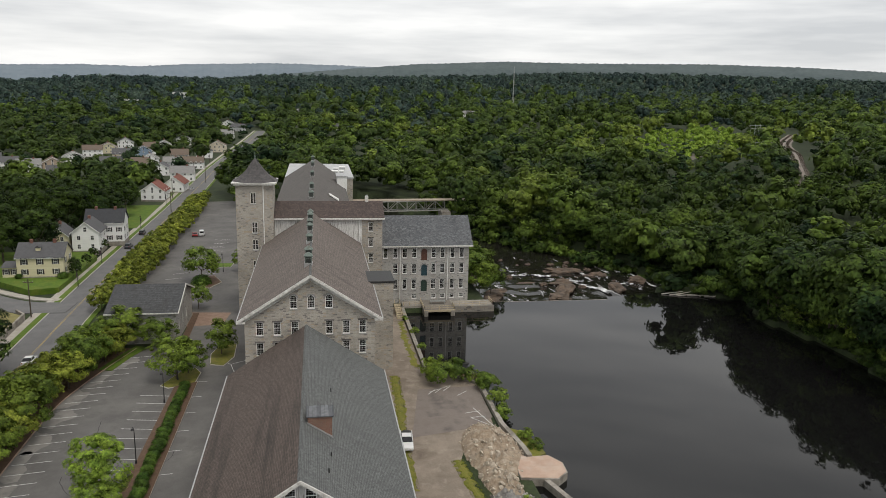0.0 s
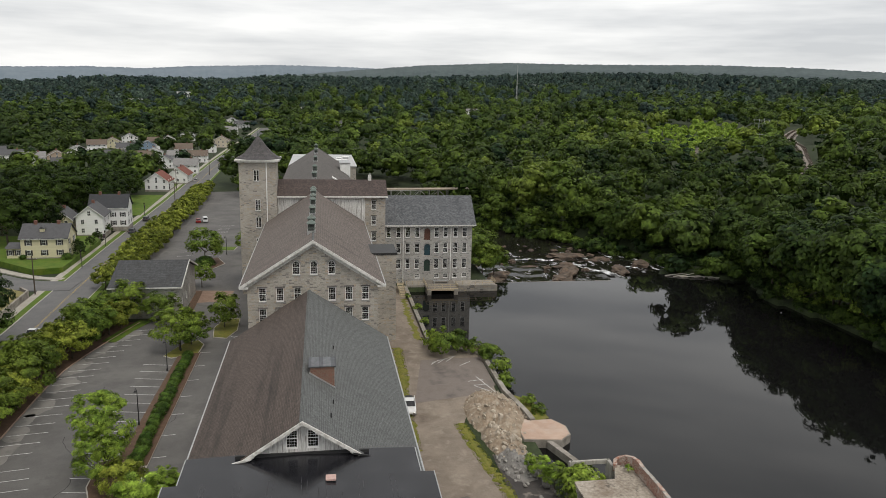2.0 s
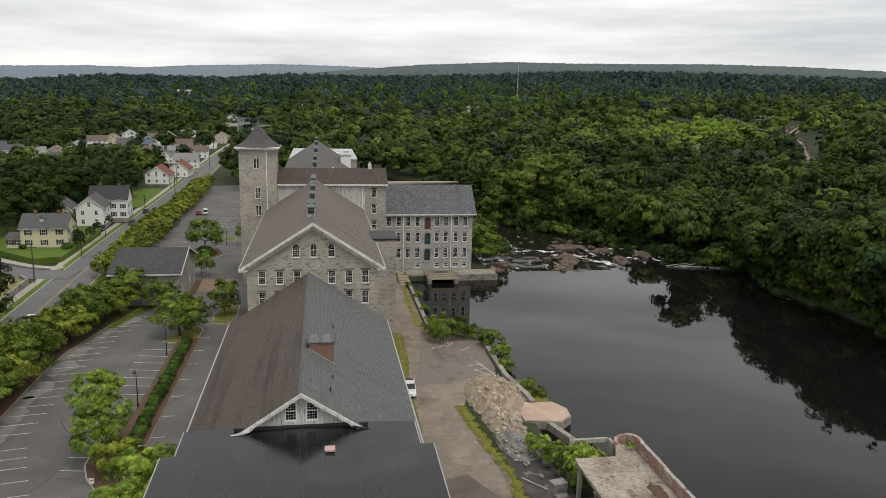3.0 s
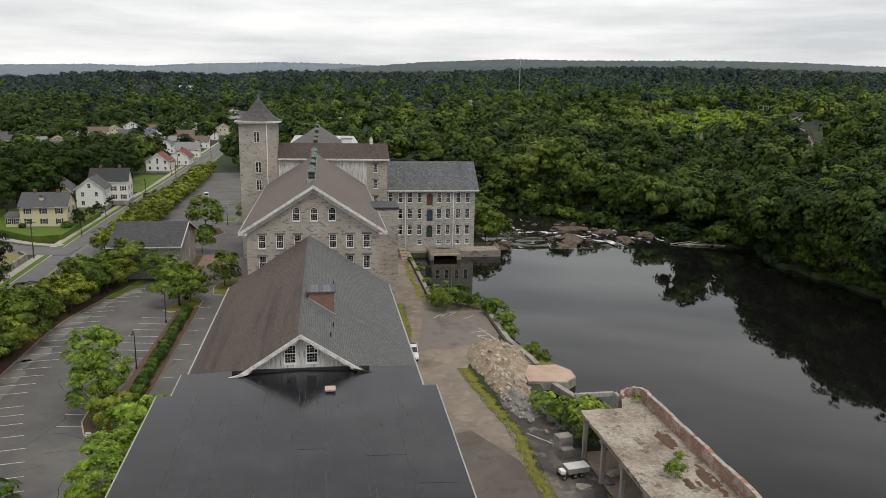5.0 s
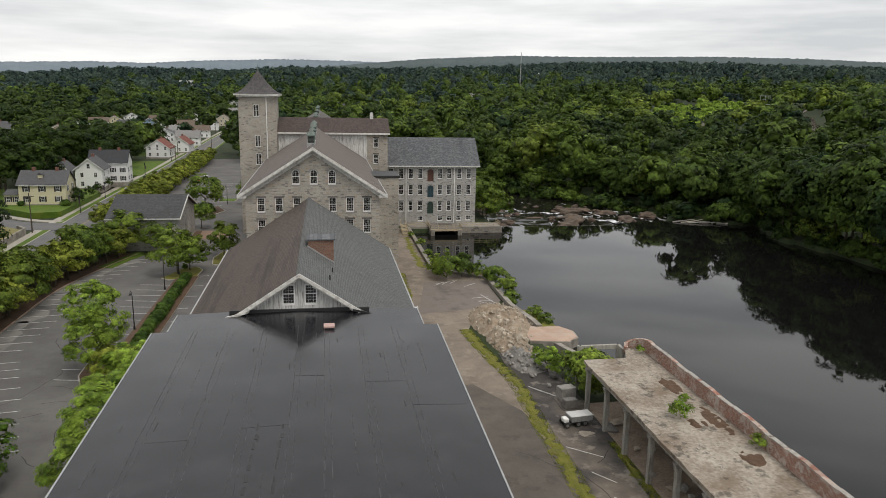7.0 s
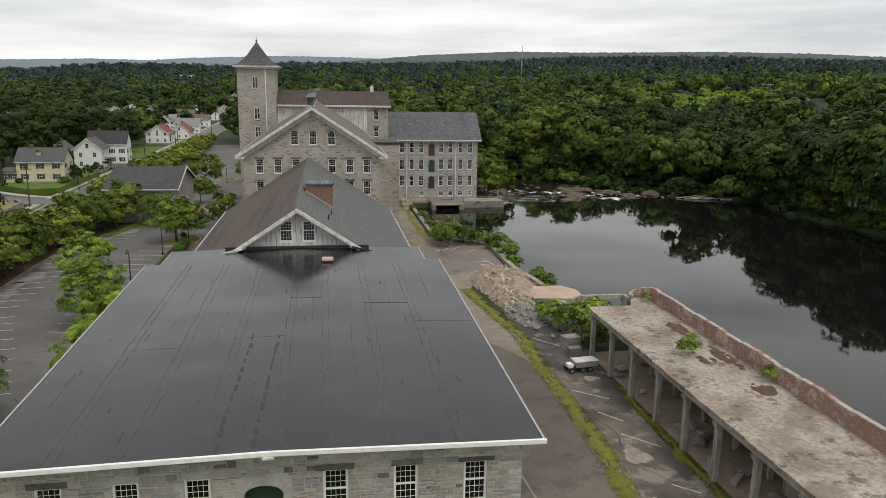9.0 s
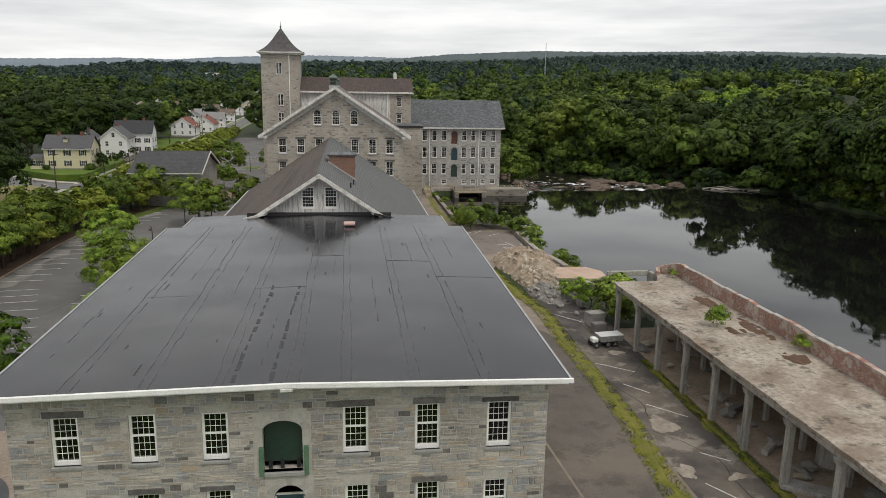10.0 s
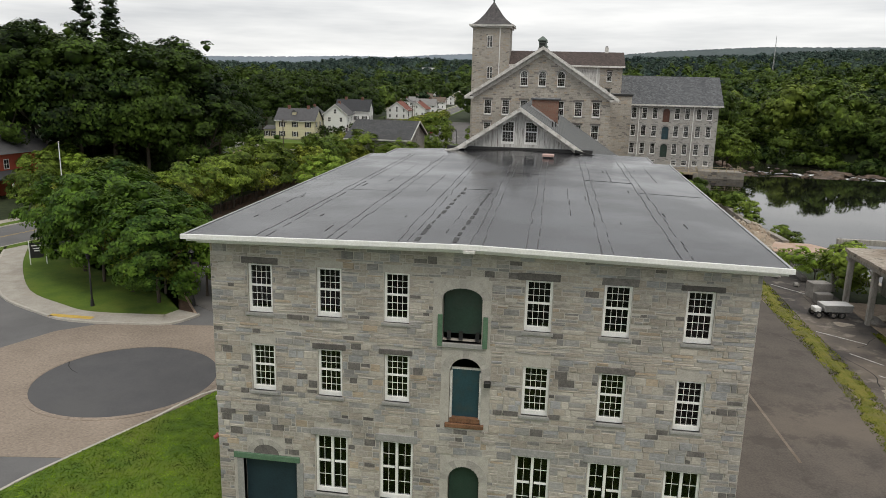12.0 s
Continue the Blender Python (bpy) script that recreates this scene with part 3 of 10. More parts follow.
def window(parent, x, y, z, w, h, cols=4, rows=3, arched=False, mullion=False, turn=0, inset=0.12, label=""):
    """A window in a wall whose outer face passes through (x, y); turn in degrees about z."""
    me, panes = window_meshes(w, h, cols, rows, arched, mullion)
    ob = new("window", me)
    ob.parent = parent
    ob.matrix_local = pose(x, y, z, 0, 0, turn) @ Matrix.Translation((0, inset, 0))
    if label:
        ob["label"] = label
    for pm in panes:
        po = new("pane", pm)
        po.parent = ob
        po.visible_shadow = False
    return ob


def arch_fill(w, h, depth, n=8):
    """Stone that fills the two upper corners of a rectangular hole so that it ends in a round arch; origin lower left."""
    bm = bmesh.new()
    zs = h - w / 2
    a = arch(0, w, zs, w / 2, n)
    for i in range(n):
        (x1, z1), (x0, z0) = a[i], a[i + 1]
        prism(bm, [(x0, z0), (x1, z1), (x1, h), (x0, h)], "y", 0.0, depth)
    return bm


def gable_roof(along, c, half, z_ridge, z_eave, a0, a1, thick=0.3):
    """Two roof slopes as separate solids: returns bmeshes of the low-side and the high-side slope."""
    out = []
    for s in (-1, 1):
        o = [(c, z_ridge), (c + s * half, z_eave), (c + s * half, z_eave - thick), (c, z_ridge - thick)]
        out.append(prismed(o if s > 0 else o[::-1], along, a0, a1))
    return out


# ---- front mill: three storeys, low roof ----
front_mill = thing("stone_mill", "grey rubble stone mill with low dark roof and white windows", "mill", "mill buildings")
WIN_UP = [(-9.54, 8.15), (-6.5, 8.15), (-3.6, 8.12), (2.24, 8.17), (5.34, 8.17), (8.5, 8.15)]
WIN_MID = [(-9.5, 4.55), (-6.5, 4.55), (-3.56, 4.55), (2.3, 4.48), (5.38, 4.46), (8.44, 4.4)]
WIN_LOW = [(-6.66, -0.12), (-3.74, -0.12), (2.16, -0.2), (5.2, -0.2), (8.3, -0.22)]
holes = [(x, x + 1.08, z, z + 2.16) for x, z in WIN_UP + WIN_MID] + [(x, x + 1.46, z, z + 2.8) for x, z in WIN_LOW]
DOOR_TOP, DOOR_MID, DOOR_LOW = (-1.14, 0.52, 7.45, 9.81), (-0.76, 0.6, 3.85, 6.79), (-0.72, 0.64, -1.3, 1.82)
GARAGE = (-10.06, -7.55, -1.5, 1.2)
holes += [DOOR_TOP, DOOR_MID, DOOR_LOW, GARAGE]
FRONT_TOPS = [(-11.2, 11.2), (0, 11.4), (11.2, 11.2)]
M_MORTAR = surf("lime_mortar", (0.34, 0.32, 0.285), (0.46, 0.435, 0.395), 3.0, 0.95, bump=0.5, fine=25)
wall_front = part("wall_front", wall_mesh("y", 0.03, 0.6, -11.2, 11.2, GZ - 0.3, FRONT_TOPS, holes), M_MORTAR, front_mill, "coursed grey and tan rubble stone wall")
for x in (-11.2, 10.65):
    part("wall_side", wall_mesh("x", x, 0.55, 0.63, 31.5, GZ - 0.3, [(0.63, 11.15), (31.5, 11.15)], []), M_MASONRY, front_mill)
part("wall_back", wall_mesh("y", 31.5, 0.5, -11.2, 11.2, GZ - 0.3, FRONT_TOPS, []), M_MASONRY, front_mill)
for z in (3.2, 7.0):
    part("floor", boxed(-10.6, 10.6, 0.65, 31.4, z, z + 0.3), M_FLOOR_IN, front_mill)
for x, z in WIN_UP + WIN_MID:
    window(front_mill, x, 0.03, z, 1.08, 2.16)
for x, z in WIN_LOW:
    window(front_mill, x, 0.03, z, 1.46, 2.8, 2, 2, mullion=True)
rng = random.Random(5)
for i, (x, z) in enumerate(WIN_UP + WIN_MID):
    if i not in (1, 2, 6, 9, 11):
        w = rng.uniform(0.12, 0.34)
        part("lintel", boxed(x - w, x + 1.08 + rng.uniform(0.12, 0.34), -0.02, 0.2, z + 2.16, z + 2.16 + rng.uniform(0.2, 0.3), 0.02), M_LINTEL, front_mill)
    part("sill", boxed(x - 0.1, x + 1.18, -0.06, 0.16, z - 0.14, z, 0.015), M_SILL, front_mill)
for x, z in WIN_LOW:
    part("lintel", boxed(x - 0.2, x + 1.66, -0.02, 0.2, z + 2.8, z + 3.14, 0.02), M_SILL, front_mill)
    part("sill", boxed(x - 0.1, x + 1.56, -0.06, 0.16, z - 0.14, z, 0.015), M_SILL, front_mill)


def voussoirs(parent, x0, x1, zs, rise, n, depth, y0, y1, material):
    c, w = (x0 + x1) / 2, (x1 - x0) / 2
    for i in range(n):
        a, b = math.pi * (i + 0.025) / n, math.pi * (i + 0.975) / n
        o = [(c + (w + e) * math.cos(t), zs + (rise + e) * math.sin(t)) for t, e in ((a, 0), (a, depth), (b, depth), (b, 0))]
        part("arch_stone", prismed(o, "y", y0, y1), material, parent)


for (x0, x1, z0, z1), rise in ((DOOR_TOP, 0.45), (DOOR_MID, 0.66), (DOOR_LOW, 0.66)):
    bm = bmesh.new()
    a = arch(x0, x1, z1 - rise, rise)
    for (xa, za), (xb, zb) in zip(a, a[1:]):
        prism(bm, [(xb, zb), (xa, za), (xa, z1 + 0.001), (xb, z1 + 0.001)], "y", 0.035, 0.5)
    part("arch_infill", bm, M_ARCH, front_mill)
    voussoirs(front_mill, x0, x1, z1 - rise, rise, 11, 0.36, 0.008, 0.2, M_ARCH)
    part("threshold", boxed(x0 - 0.15, x1 + 0.15, -0.08, 0.3, z0 - 0.2, z0, 0.02), M_RUST if z0 > 3 and z0 < 5 else M_SILL, front_mill)
d = part("door", boxed(-1.1, 0.5, 0.4, 0.46, 7.75, 9.8), M_DOOR_GREEN, front_mill, "dark green loading door in an arched opening")
for x in (-0.95, -0.45, 0.25):
    part("strut", boxed(x, x + 0.16, 0.3, 0.36, 7.45, 7.85), M_DARK, d)
for x in (-1.3, 0.58):
    part("shutter_rail", boxed(x, x + 0.2, -0.09, 0.02, 7.3, 8.65, 0.01), M_GREEN_TRIM, front_mill, "green timber rail")
d = part("door", boxed(-0.68, 0.52, 0.28, 0.34, 3.86, 6.2), M_DOOR_BLUE, front_mill, "blue door in an arched opening")
part("fanlight_bar", boxed(-0.7, 0.54, 0.26, 0.34, 6.2, 6.28), M_TRIM, d)
for x in (-0.74, 0.5):
    part("jamb", boxed(x, x + 0.09, 0.12, 0.34, 3.86, 6.15), M_TRIM, d)
part("kick_plate", boxed(-0.72, 0.56, 0.05, 0.28, 3.86, 4.05), M_RUST, d)
part("door", boxed(-0.68, 0.6, 0.28, 0.34, -1.3, 1.7), M_DOOR_GREEN, front_mill, "dark green ground floor door")
d = part("garage_door", boxed(-10.04, -7.57, 0.3, 0.38, -1.5, 1.2), M_DOOR_BLUE_SHADED, front_mill, "blue loading door at ground level, darkened for the shade of its recess")
part("beam", boxed(-10.5, -7.4, -0.06, 0.25, 1.2, 1.47, 0.02), M_GREEN_TRIM, front_mill, "green timber beam over the loading door")
for x in (-10.36, -7.55):
    part("jamb", boxed(x, x + 0.3, -0.02, 0.3, -1.5, 1.2, 0.01), M_SILL, front_mill)
voussoirs(front_mill, -9.57, -8.37, 1.5, 0.45, 9, 0.28, 0.0, 0.05, M_ARCH)
# flush panel whose dark stone colour stands for shade in the arched recess
part("arch_panel", prismed([(-9.57, 1.5), (-8.37, 1.5)] + arch(-9.57, -8.37, 1.5, 0.45), "y", 0.0, 0.04), M_LINTEL, front_mill)
lamp = part("flood_lamp", boxed(0.72, 1.0, -0.32, -0.06, 5.68, 5.92, 0.03), M_DARK, front_mill, "small black wall floodlight")
part("bracket", boxed(0.8, 0.92, -0.08, 0.03, 5.62, 5.72), M_DARK, lamp)
# roof: thin membrane slab over a white stepped cornice; it rises and widens a little towards the next mill
ROOF_Y0, ROOF_Y1 = -0.7, 32.6


def roof_line(y):
    """Half width, eaves height and ridge height of the roof at y."""
    t = (y - ROOF_Y0) / (ROOF_Y1 - ROOF_Y0)
    return 11.95 + 0.4 * t, 11.57 + 0.27 * t, 11.79 + 0.43 * t


def roof_z(x, y):
    w, e, r = roof_line(y)
    return r - (r - e) * min(1.0, abs(x) / w)


def roof_slab(y0, y1, x_left, x_right, thick, lift=0.0, rows=6):
    """A closed slab that follows the roof between two ends."""
    bm = bmesh.new()
    tops, unders = [], []
    for i in range(rows + 1):
        y = y0 + (y1 - y0) * i / rows
        a, b = x_left(y), x_right(y)
        xs = (a, 0.0 if a < 0 < b else (a + b) / 2, b)
        tops.append([bm.verts.new((x, y, roof_z(x, y) + lift)) for x in xs])
        unders.append([bm.verts.new((x, y, roof_z(x, y) + lift - thick)) for x in xs])
    for i in range(rows):
        for k in (0, 1):
            bm.faces.new((tops[i][k], tops[i][k + 1], tops[i + 1][k + 1], tops[i + 1][k]))
            bm.faces.new((unders[i][k], unders[i + 1][k], unders[i + 1][k + 1], unders[i][k + 1]))
        bm.faces.new((unders[i][0], tops[i][0], tops[i + 1][0], unders[i + 1][0]))
        bm.faces.new((tops[i][2], unders[i][2], unders[i + 1][2], tops[i + 1][2]))
    for e in (0, rows):
        for k in (0, 1):
            bm.faces.new((unders[e][k], unders[e][k + 1], tops[e][k + 1], tops[e][k]))
    bmesh.ops.recalc_face_normals(bm, faces=bm.faces[:])
    return bm


def chevron(half, drop0, drop1):
    """Section of a band under the front eave, bent at the ridge like it."""
    xs, zs = [-half, 0, half], [11.57, 11.79, 11.57]
    return ([(x, z - drop0) for x, z in zip(xs, zs)] + [(x, z - drop1) for x, z in zip(xs[::-1], zs[::-1])])[::-1]


part("roof_membrane", roof_slab(ROOF_Y0, ROOF_Y1, lambda y: -roof_line(y)[0], lambda y: roof_line(y)[0], 0.16), M_ROOF_FLAT, front_mill, "dark worn rubber roof membrane with seams")
part("gutter", prismed(chevron(12.05, -0.02, 0.17), "y", -0.84, -0.7), M_WHITE, front_mill, "white painted eaves gutter")
part("cornice", prismed(chevron(11.9, 0.17, 0.30), "y", -0.62, 0.0), M_WHITE, front_mill, "white painted eaves cornice")
part("bed_moulding", prismed(chevron(11.6, 0.30, 0.42), "y", -0.3, 0.0), M_WHITE, front_mill)
part("downspout_outlet", boxed(-0.25, 0.25, -0.9, -0.6, 11.47, 11.6, 0.02), M_TRIM, front_mill)
for s in (-1, 1):
    part("edge_trim", roof_slab(ROOF_Y0, ROOF_Y1, lambda y: s * roof_line(y)[0] - 0.05, lambda y: s * roof_line(y)[0] + 0.05, 0.2, 0.03), M_METAL, front_mill)
part("roof_saddle", roof_slab(ROOF_Y1 - 0.1, 37.4, lambda y: -11.1, lambda y: 11.1, 0.9, -0.005, 3), M_ROOF_FLAT, front_mill, "narrow dark roof strip before the next mill")
for s in (-1, 1):
    part("edge_trim", roof_slab(ROOF_Y1, 37.3, lambda y: s * 11.1 - 0.05, lambda y: s * 11.1 + 0.05, 0.22, 0.03, 3), M_METAL, front_mill)


def seam(x0, y0, x1, y1, w=0.07):
    """A taped lap that stands a few millimetres above the membrane."""
    bm = bmesh.new()
    n = max(2, int(abs(y1 - y0) / 3) + 1) if x0 == x1 else 9
    pts = [(x0 + (x1 - x0) * i / n, y0 + (y1 - y0) * i / n) for i in range(n + 1)]
    for (xa, ya), (xb, yb) in zip(pts, pts[1:]):
        if x0 == x1:
            q = [(xa - w, ya), (xa + w, ya), (xb + w, yb), (xb - w, yb)]
        else:
            q = [(xa, ya - w), (xb, yb - w), (xb, yb + w), (xa, ya + w)]
        lo = [bm.verts.new((x, y, roof_z(x, y) - 0.01)) for x, y in q]
        hi = [bm.verts.new((x, y, roof_z(x, y) + 0.012)) for x, y in q]
        bm.faces.new(hi)
        for i in range(4):
            bm.faces.new((lo[i], lo[(i + 1) % 4], hi[(i + 1) % 4], hi[i]))
    return bm


M_LAP = surf("roof_lap", (0.012, 0.012, 0.014), (0.035, 0.035, 0.039), 0.8, 0.4, bump=0.1)
M_SEAM = surf("roof_tape", (0.012, 0.012, 0.014), (0.06, 0.06, 0.065), 0.8, 0.5, bump=0.1, stretch=(1, 0.5, 1))


def patch(bm, x0, x1, y0, y1, up=0.012):
    """A thin strip of bitumen lying on the roof, with slightly ragged ends."""
    q = [(x0, y0), (x1, y0 + rng.uniform(-0.1, 0.1)), (x1 + rng.uniform(-0.02, 0.02), y1), (x0 + rng.uniform(-0.02, 0.02), y1 + rng.uniform(-0.1, 0.1))]
    lo = [bm.verts.new((x, y, roof_z(x, y) - 0.01)) for x, y in q]
    hi = [bm.verts.new((x, y, roof_z(x, y) + up)) for x, y in q]
    bm.faces.new(hi)
    for i in range(4):
        bm.faces.new((lo[i], lo[(i + 1) % 4], hi[(i + 1) % 4], hi[i]))


def broken_seam(x, y0, y1, wide, solid):
    """A sheet joint where the bitumen shows in broken dashes."""
    bm = bmesh.new()
    y = y0
    while y < y1 - 0.3:
        ln = min(rng.uniform(0.25, 1.5) * (1 + solid), y1 - y)
        w = wide * rng.uniform(0.5, 1.4)
        dx = rng.uniform(-0.05, 0.05)
        patch(bm, x + dx - w, x + dx + w, y, y + ln)
        y += ln + rng.uniform(0.05, 1.1) * (1.3 - solid)
    return bm


LAPS = (-10.6, -8.9, -7.0, -5.9, -4.0, -2.95, -1.2, 0.02, 1.6, 2.2, 4.0, 5.1, 6.9, 8.1, 9.9)
for i, x in enumerate(LAPS):
    main = i % 2 == 1
    y0 = -0.4 if main else rng.uniform(0, 22)
    part("roof_seam", broken_seam(x, y0, 32.2 if main else y0 + rng.uniform(3, 9), 0.022, 0.7 if main else 0.0), M_SEAM, front_mill)
    if main:
        part("roof_seam", broken_seam(x + 0.42, -0.4, 32.0, 0.02, 0.3), M_SEAM, front_mill)
for xa, xb in zip((-11.8,) + LAPS[1::2], LAPS[1::2] + (11.8,)):
    if rng.random() < 0.6:
        y = rng.uniform(2.0, 30.0)
        part("roof_seam", seam(xa, y, xb, y + rng.uniform(-0.15, 0.15), 0.006), M_LAP, front_mill)
for i in range(26):
    x, y = rng.uniform(-11, 11), rng.uniform(0, 30)
    bm = bmesh.new()
    patch(bm, x, x + rng.uniform(0.03, 0.1), y, y + rng.uniform(0.3, 1.4))
    part("roof_crease", bm, M_DARK, front_mill)
for i in range(12):
    y = -0.3 + i * 1.2
    for dx in (-2.3, -0.75):
        bm = bmesh.new()
        patch(bm, dx + 0.03 * i, dx + 0.03 * i + rng.uniform(0.08, 0.2), y, y + rng.uniform(0.5, 1.1))
        part("roof_crease", bm, M_DARK, front_mill)
hyd = thing("wall_hydrant", "red fire hose inlet with a hand wheel on the mill wall", "hydrant")
m_red_iron = surf("red_painted_iron", (0.26, 0.03, 0.025), (0.36, 0.05, 0.04), 3, 0.5)
bm = bmesh.new()
tube(bm, (-11.2, 0.9, 1.75), (-11.62, 0.9, 1.75), 0.11, 0.11, 10)
part("pipe", bm, M_METAL, hyd)
for k, dy in enumerate((-0.16, 0.16)):
    bm = bmesh.new()
    tube(bm, (-11.55, 0.9, 1.75), (-11.8, 0.9 + dy, 1.62), 0.08, 0.1, 10)
    part("inlet", bm, m_red_iron, hyd)
bm = bmesh.new()
for i in range(12):
    a, b = 2 * math.pi * i / 12, 2 * math.pi * (i + 1) / 12
    tube(bm, (-11.42, 0.9 + 0.3 * math.cos(a), 2.2 + 0.3 * math.sin(a)), (-11.42, 0.9 + 0.3 * math.cos(b), 2.2 + 0.3 * math.sin(b)), 0.025, 0.025, 5)
tube(bm, (-11.42, 0.6, 2.2), (-11.42, 1.2, 2.2), 0.02, 0.02, 5)
tube(bm, (-11.2, 0.9, 2.2), (-11.45, 0.9, 2.2), 0.03, 0.03, 6)
part("hand_wheel", bm, M_METAL, hyd)
vent = thing("roof_vent", "small roof vent with a flat pinkish metal cap", "vent")
part("curb", boxed(2.25, 3.0, 31.3, 32.0, 11.9, 12.22, 0.02), M_DARK, vent)
part("cap", boxed(2.15, 3.1, 31.2, 32.1, 12.22, 12.42, 0.03), surf("faded_pink_metal", (0.42, 0.28, 0.25), (0.55, 0.38, 0.34), 3, 0.6), vent)

# ---- middle mill: long gabled roof, boarded gable above the front roof ----
mid_mill = thing("gabled_mill", "long low mill with grey and dark shingled gable roof", "mill", "mill buildings")
MS = 0.655
part("wall_side", wall_mesh("x", -12.0, 0.5, 36.8, 83.3, GZ - 0.3, [(36.8, 8.0), (83.3, 8.0)], [(y, y + 1.1, 3.5, 5.6) for y in range(40, 82, 4)]), M_MASONRY, mid_mill)
part("wall_side", wall_mesh("x", 11.5, 0.5, 36.8, 83.3, GZ - 0.3, [(36.8, 8.0), (83.3, 8.0)], [(y, y + 1.1, 3.5, 5.6) for y in range(40, 82, 4)]), M_MASONRY, mid_mill)
part("wall_back", wall_mesh("y", 83.3, 0.5, -12, 12, GZ - 0.3, [(-12, 7.9), (0, 15.6), (12, 7.9)], []), M_MASONRY, mid_mill)
GW = [(-1.62, 12.72), (0.42, 12.72)]
part("wall_front", wall_mesh("y", 36.8, 0.4, -12, 12, GZ - 0.3, [(-12, 7.9), (0, 15.6), (12, 7.9)], [(x, x + 1.15, z, z + 2.0) for x, z in GW]), M_PEELING, mid_mill, "weathered white boarded gable with peeling paint")
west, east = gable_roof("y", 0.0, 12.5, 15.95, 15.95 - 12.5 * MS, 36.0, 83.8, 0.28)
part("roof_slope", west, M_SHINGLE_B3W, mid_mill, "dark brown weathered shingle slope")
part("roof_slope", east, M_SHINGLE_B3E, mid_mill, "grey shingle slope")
part("ridge_cap", prismed([(-0.3, 15.78), (0.3, 15.78), (0.0, 16.02)], "y", 36.0, 83.8), M_SHINGLE_B3E, mid_mill)
for s in (-1, 1):
    part("gutter", boxed(s * 12.42, s * 12.42 + s * 0.16, 37.0, 83.8, 7.55, 7.82) if s > 0 else boxed(-12.58, -12.42, 37.0, 83.8, 7.55, 7.82), M_METAL, mid_mill)
for x, z in GW:
    window(mid_mill, x, 36.8, z, 1.15, 2.0, 4, 3, inset=-0.02)
x = -6.3
while x < 6.3:
    w = rng.uniform(0.16, 0.24)
    top = 15.5 - max(abs(x), abs(x + w)) * MS
    hole = any(a[0] - 0.02 < x + w and x < a[0] + 1.17 for a in GW)
    if hole:
        if top > 14.8:
            part("board", boxed(x, x + w - 0.015, 36.76, 36.8, 14.74, top), M_PEELING, mid_mill)
    elif top > 12.5:
        part("board", boxed(x, x + w - 0.015, 36.74 + rng.uniform(0, 0.03), 36.8, 12.3, top), M_PEELING, mid_mill)
    x += w
for s in (-1, 1):
    o = [(0, 15.98), (s * 6.6, 15.98 - 6.6 * MS), (s * 6.6, 15.6 - 6.6 * MS), (0, 15.6)]
    part("rake_board", prismed(o if s < 0 else o[::-1], "y", 35.85, 36.02), M_TRIM, mid_mill, "white rake board with worn paint")
    o = [(0, 15.62), (s * 6.1, 15.62 - 6.1 * MS), (s * 6.1, 15.3 - 6.1 * MS), (0, 15.3)]
    part("frieze_board", prismed(o if s < 0 else o[::-1], "y", 36.62, 36.78), M_TRIM, mid_mill)
    for k in range(7):
        cxk = s * (0.5 + k * 0.85)
        zc = 15.6 - abs(cxk) * MS
        m = Matrix.Translation((cxk, 36.3, zc - 0.12)) @ Matrix.Rotation(s * math.atan(MS), 4, "Y")
        part("modillion", boxed(-0.16, 0.16, -0.22, 0.34, -0.1, 0.1, 0, m), M_TRIM, mid_mill)
part("flashing", boxed(-6.4, 6.4, 36.5, 36.72, 12.0, 12.42), M_DARK, mid_mill, "black bitumen upstand at the foot of the gable")
for s in (-1, 1):
    m = Matrix.Translation((s * 6.3, 35.9, 12.05)) @ Matrix.Rotation(radians(s * 14), 4, "Y")
    part("loose_board", boxed(-1.5, 1.5, -0.12, 0.02, -0.12, 0.08, 0, m), M_TRIM if s < 0 else M_DARK, mid_mill)
stack = thing("chimney", "brick chimney stub with a flat dark slate cap", "chimney")
part("shaft", prismed([(0.55, 15.5), (3.3, 13.7), (3.3, 16.35), (0.55, 16.35)], "y", 49.0, 51.6), M_BRICK, stack)
part("cap", boxed(0.4, 3.5, 48.8, 51.8, 16.35, 16.52, 0.03), M_SLATE, stack)
part("flashing", prismed([(0.45, 15.62), (3.42, 13.67), (3.42, 13.87), (0.45, 15.85)], "y", 48.9, 49.02), M_METAL, stack)
for x, y in ((2.8, 40.5), (3.1, 44.3), (3.4, 62.0)):
    v = thing("vent_pipe", "short dark roof vent pipe", "vent pipe", "roof vent pipes")
    bm = bmesh.new()
    tube(bm, (x, y, 15.8 - x * MS), (x, y, 16.45 - x * MS), 0.07, 0.07)
    part("pipe", bm, M_DARK, v)

# ---- large mill: steep brown roof, three arched gable windows, cupolas ----
big_mill = thing("stone_mill", "tall grey stone mill with steep brown roof and cupolas", "mill", "mill buildings")
BC, BH, BY = 0.65, 11.7, 87.2
BS = (23.45 - 15.9) / BH
rows = [(x, z) for z in (13.05, 9.55, 6.0) for x in (-8.15, -5.35, -2.55, 3.05, 5.82, 8.52)]
arched = [(-2.7, 17.5), (0.12, 17.5), (3.0, 17.5)]
holes = [(x, x + 1.2, z, z + 2.35) for x, z in rows] + [(x, x + 1.2, z, z + 2.4) for x, z in arched]
tops = [(BC - 10.6, 15.9 + 0.5), (BC, 23.0), (BC + 10.6, 15.9 + 0.5)]
part("wall_front", wall_mesh("y", BY, 0.6, BC - 10.6, BC + 10.6, GZ - 0.3, tops, holes), M_MASONRY, big_mill, "coursed tan and grey stone gable wall")
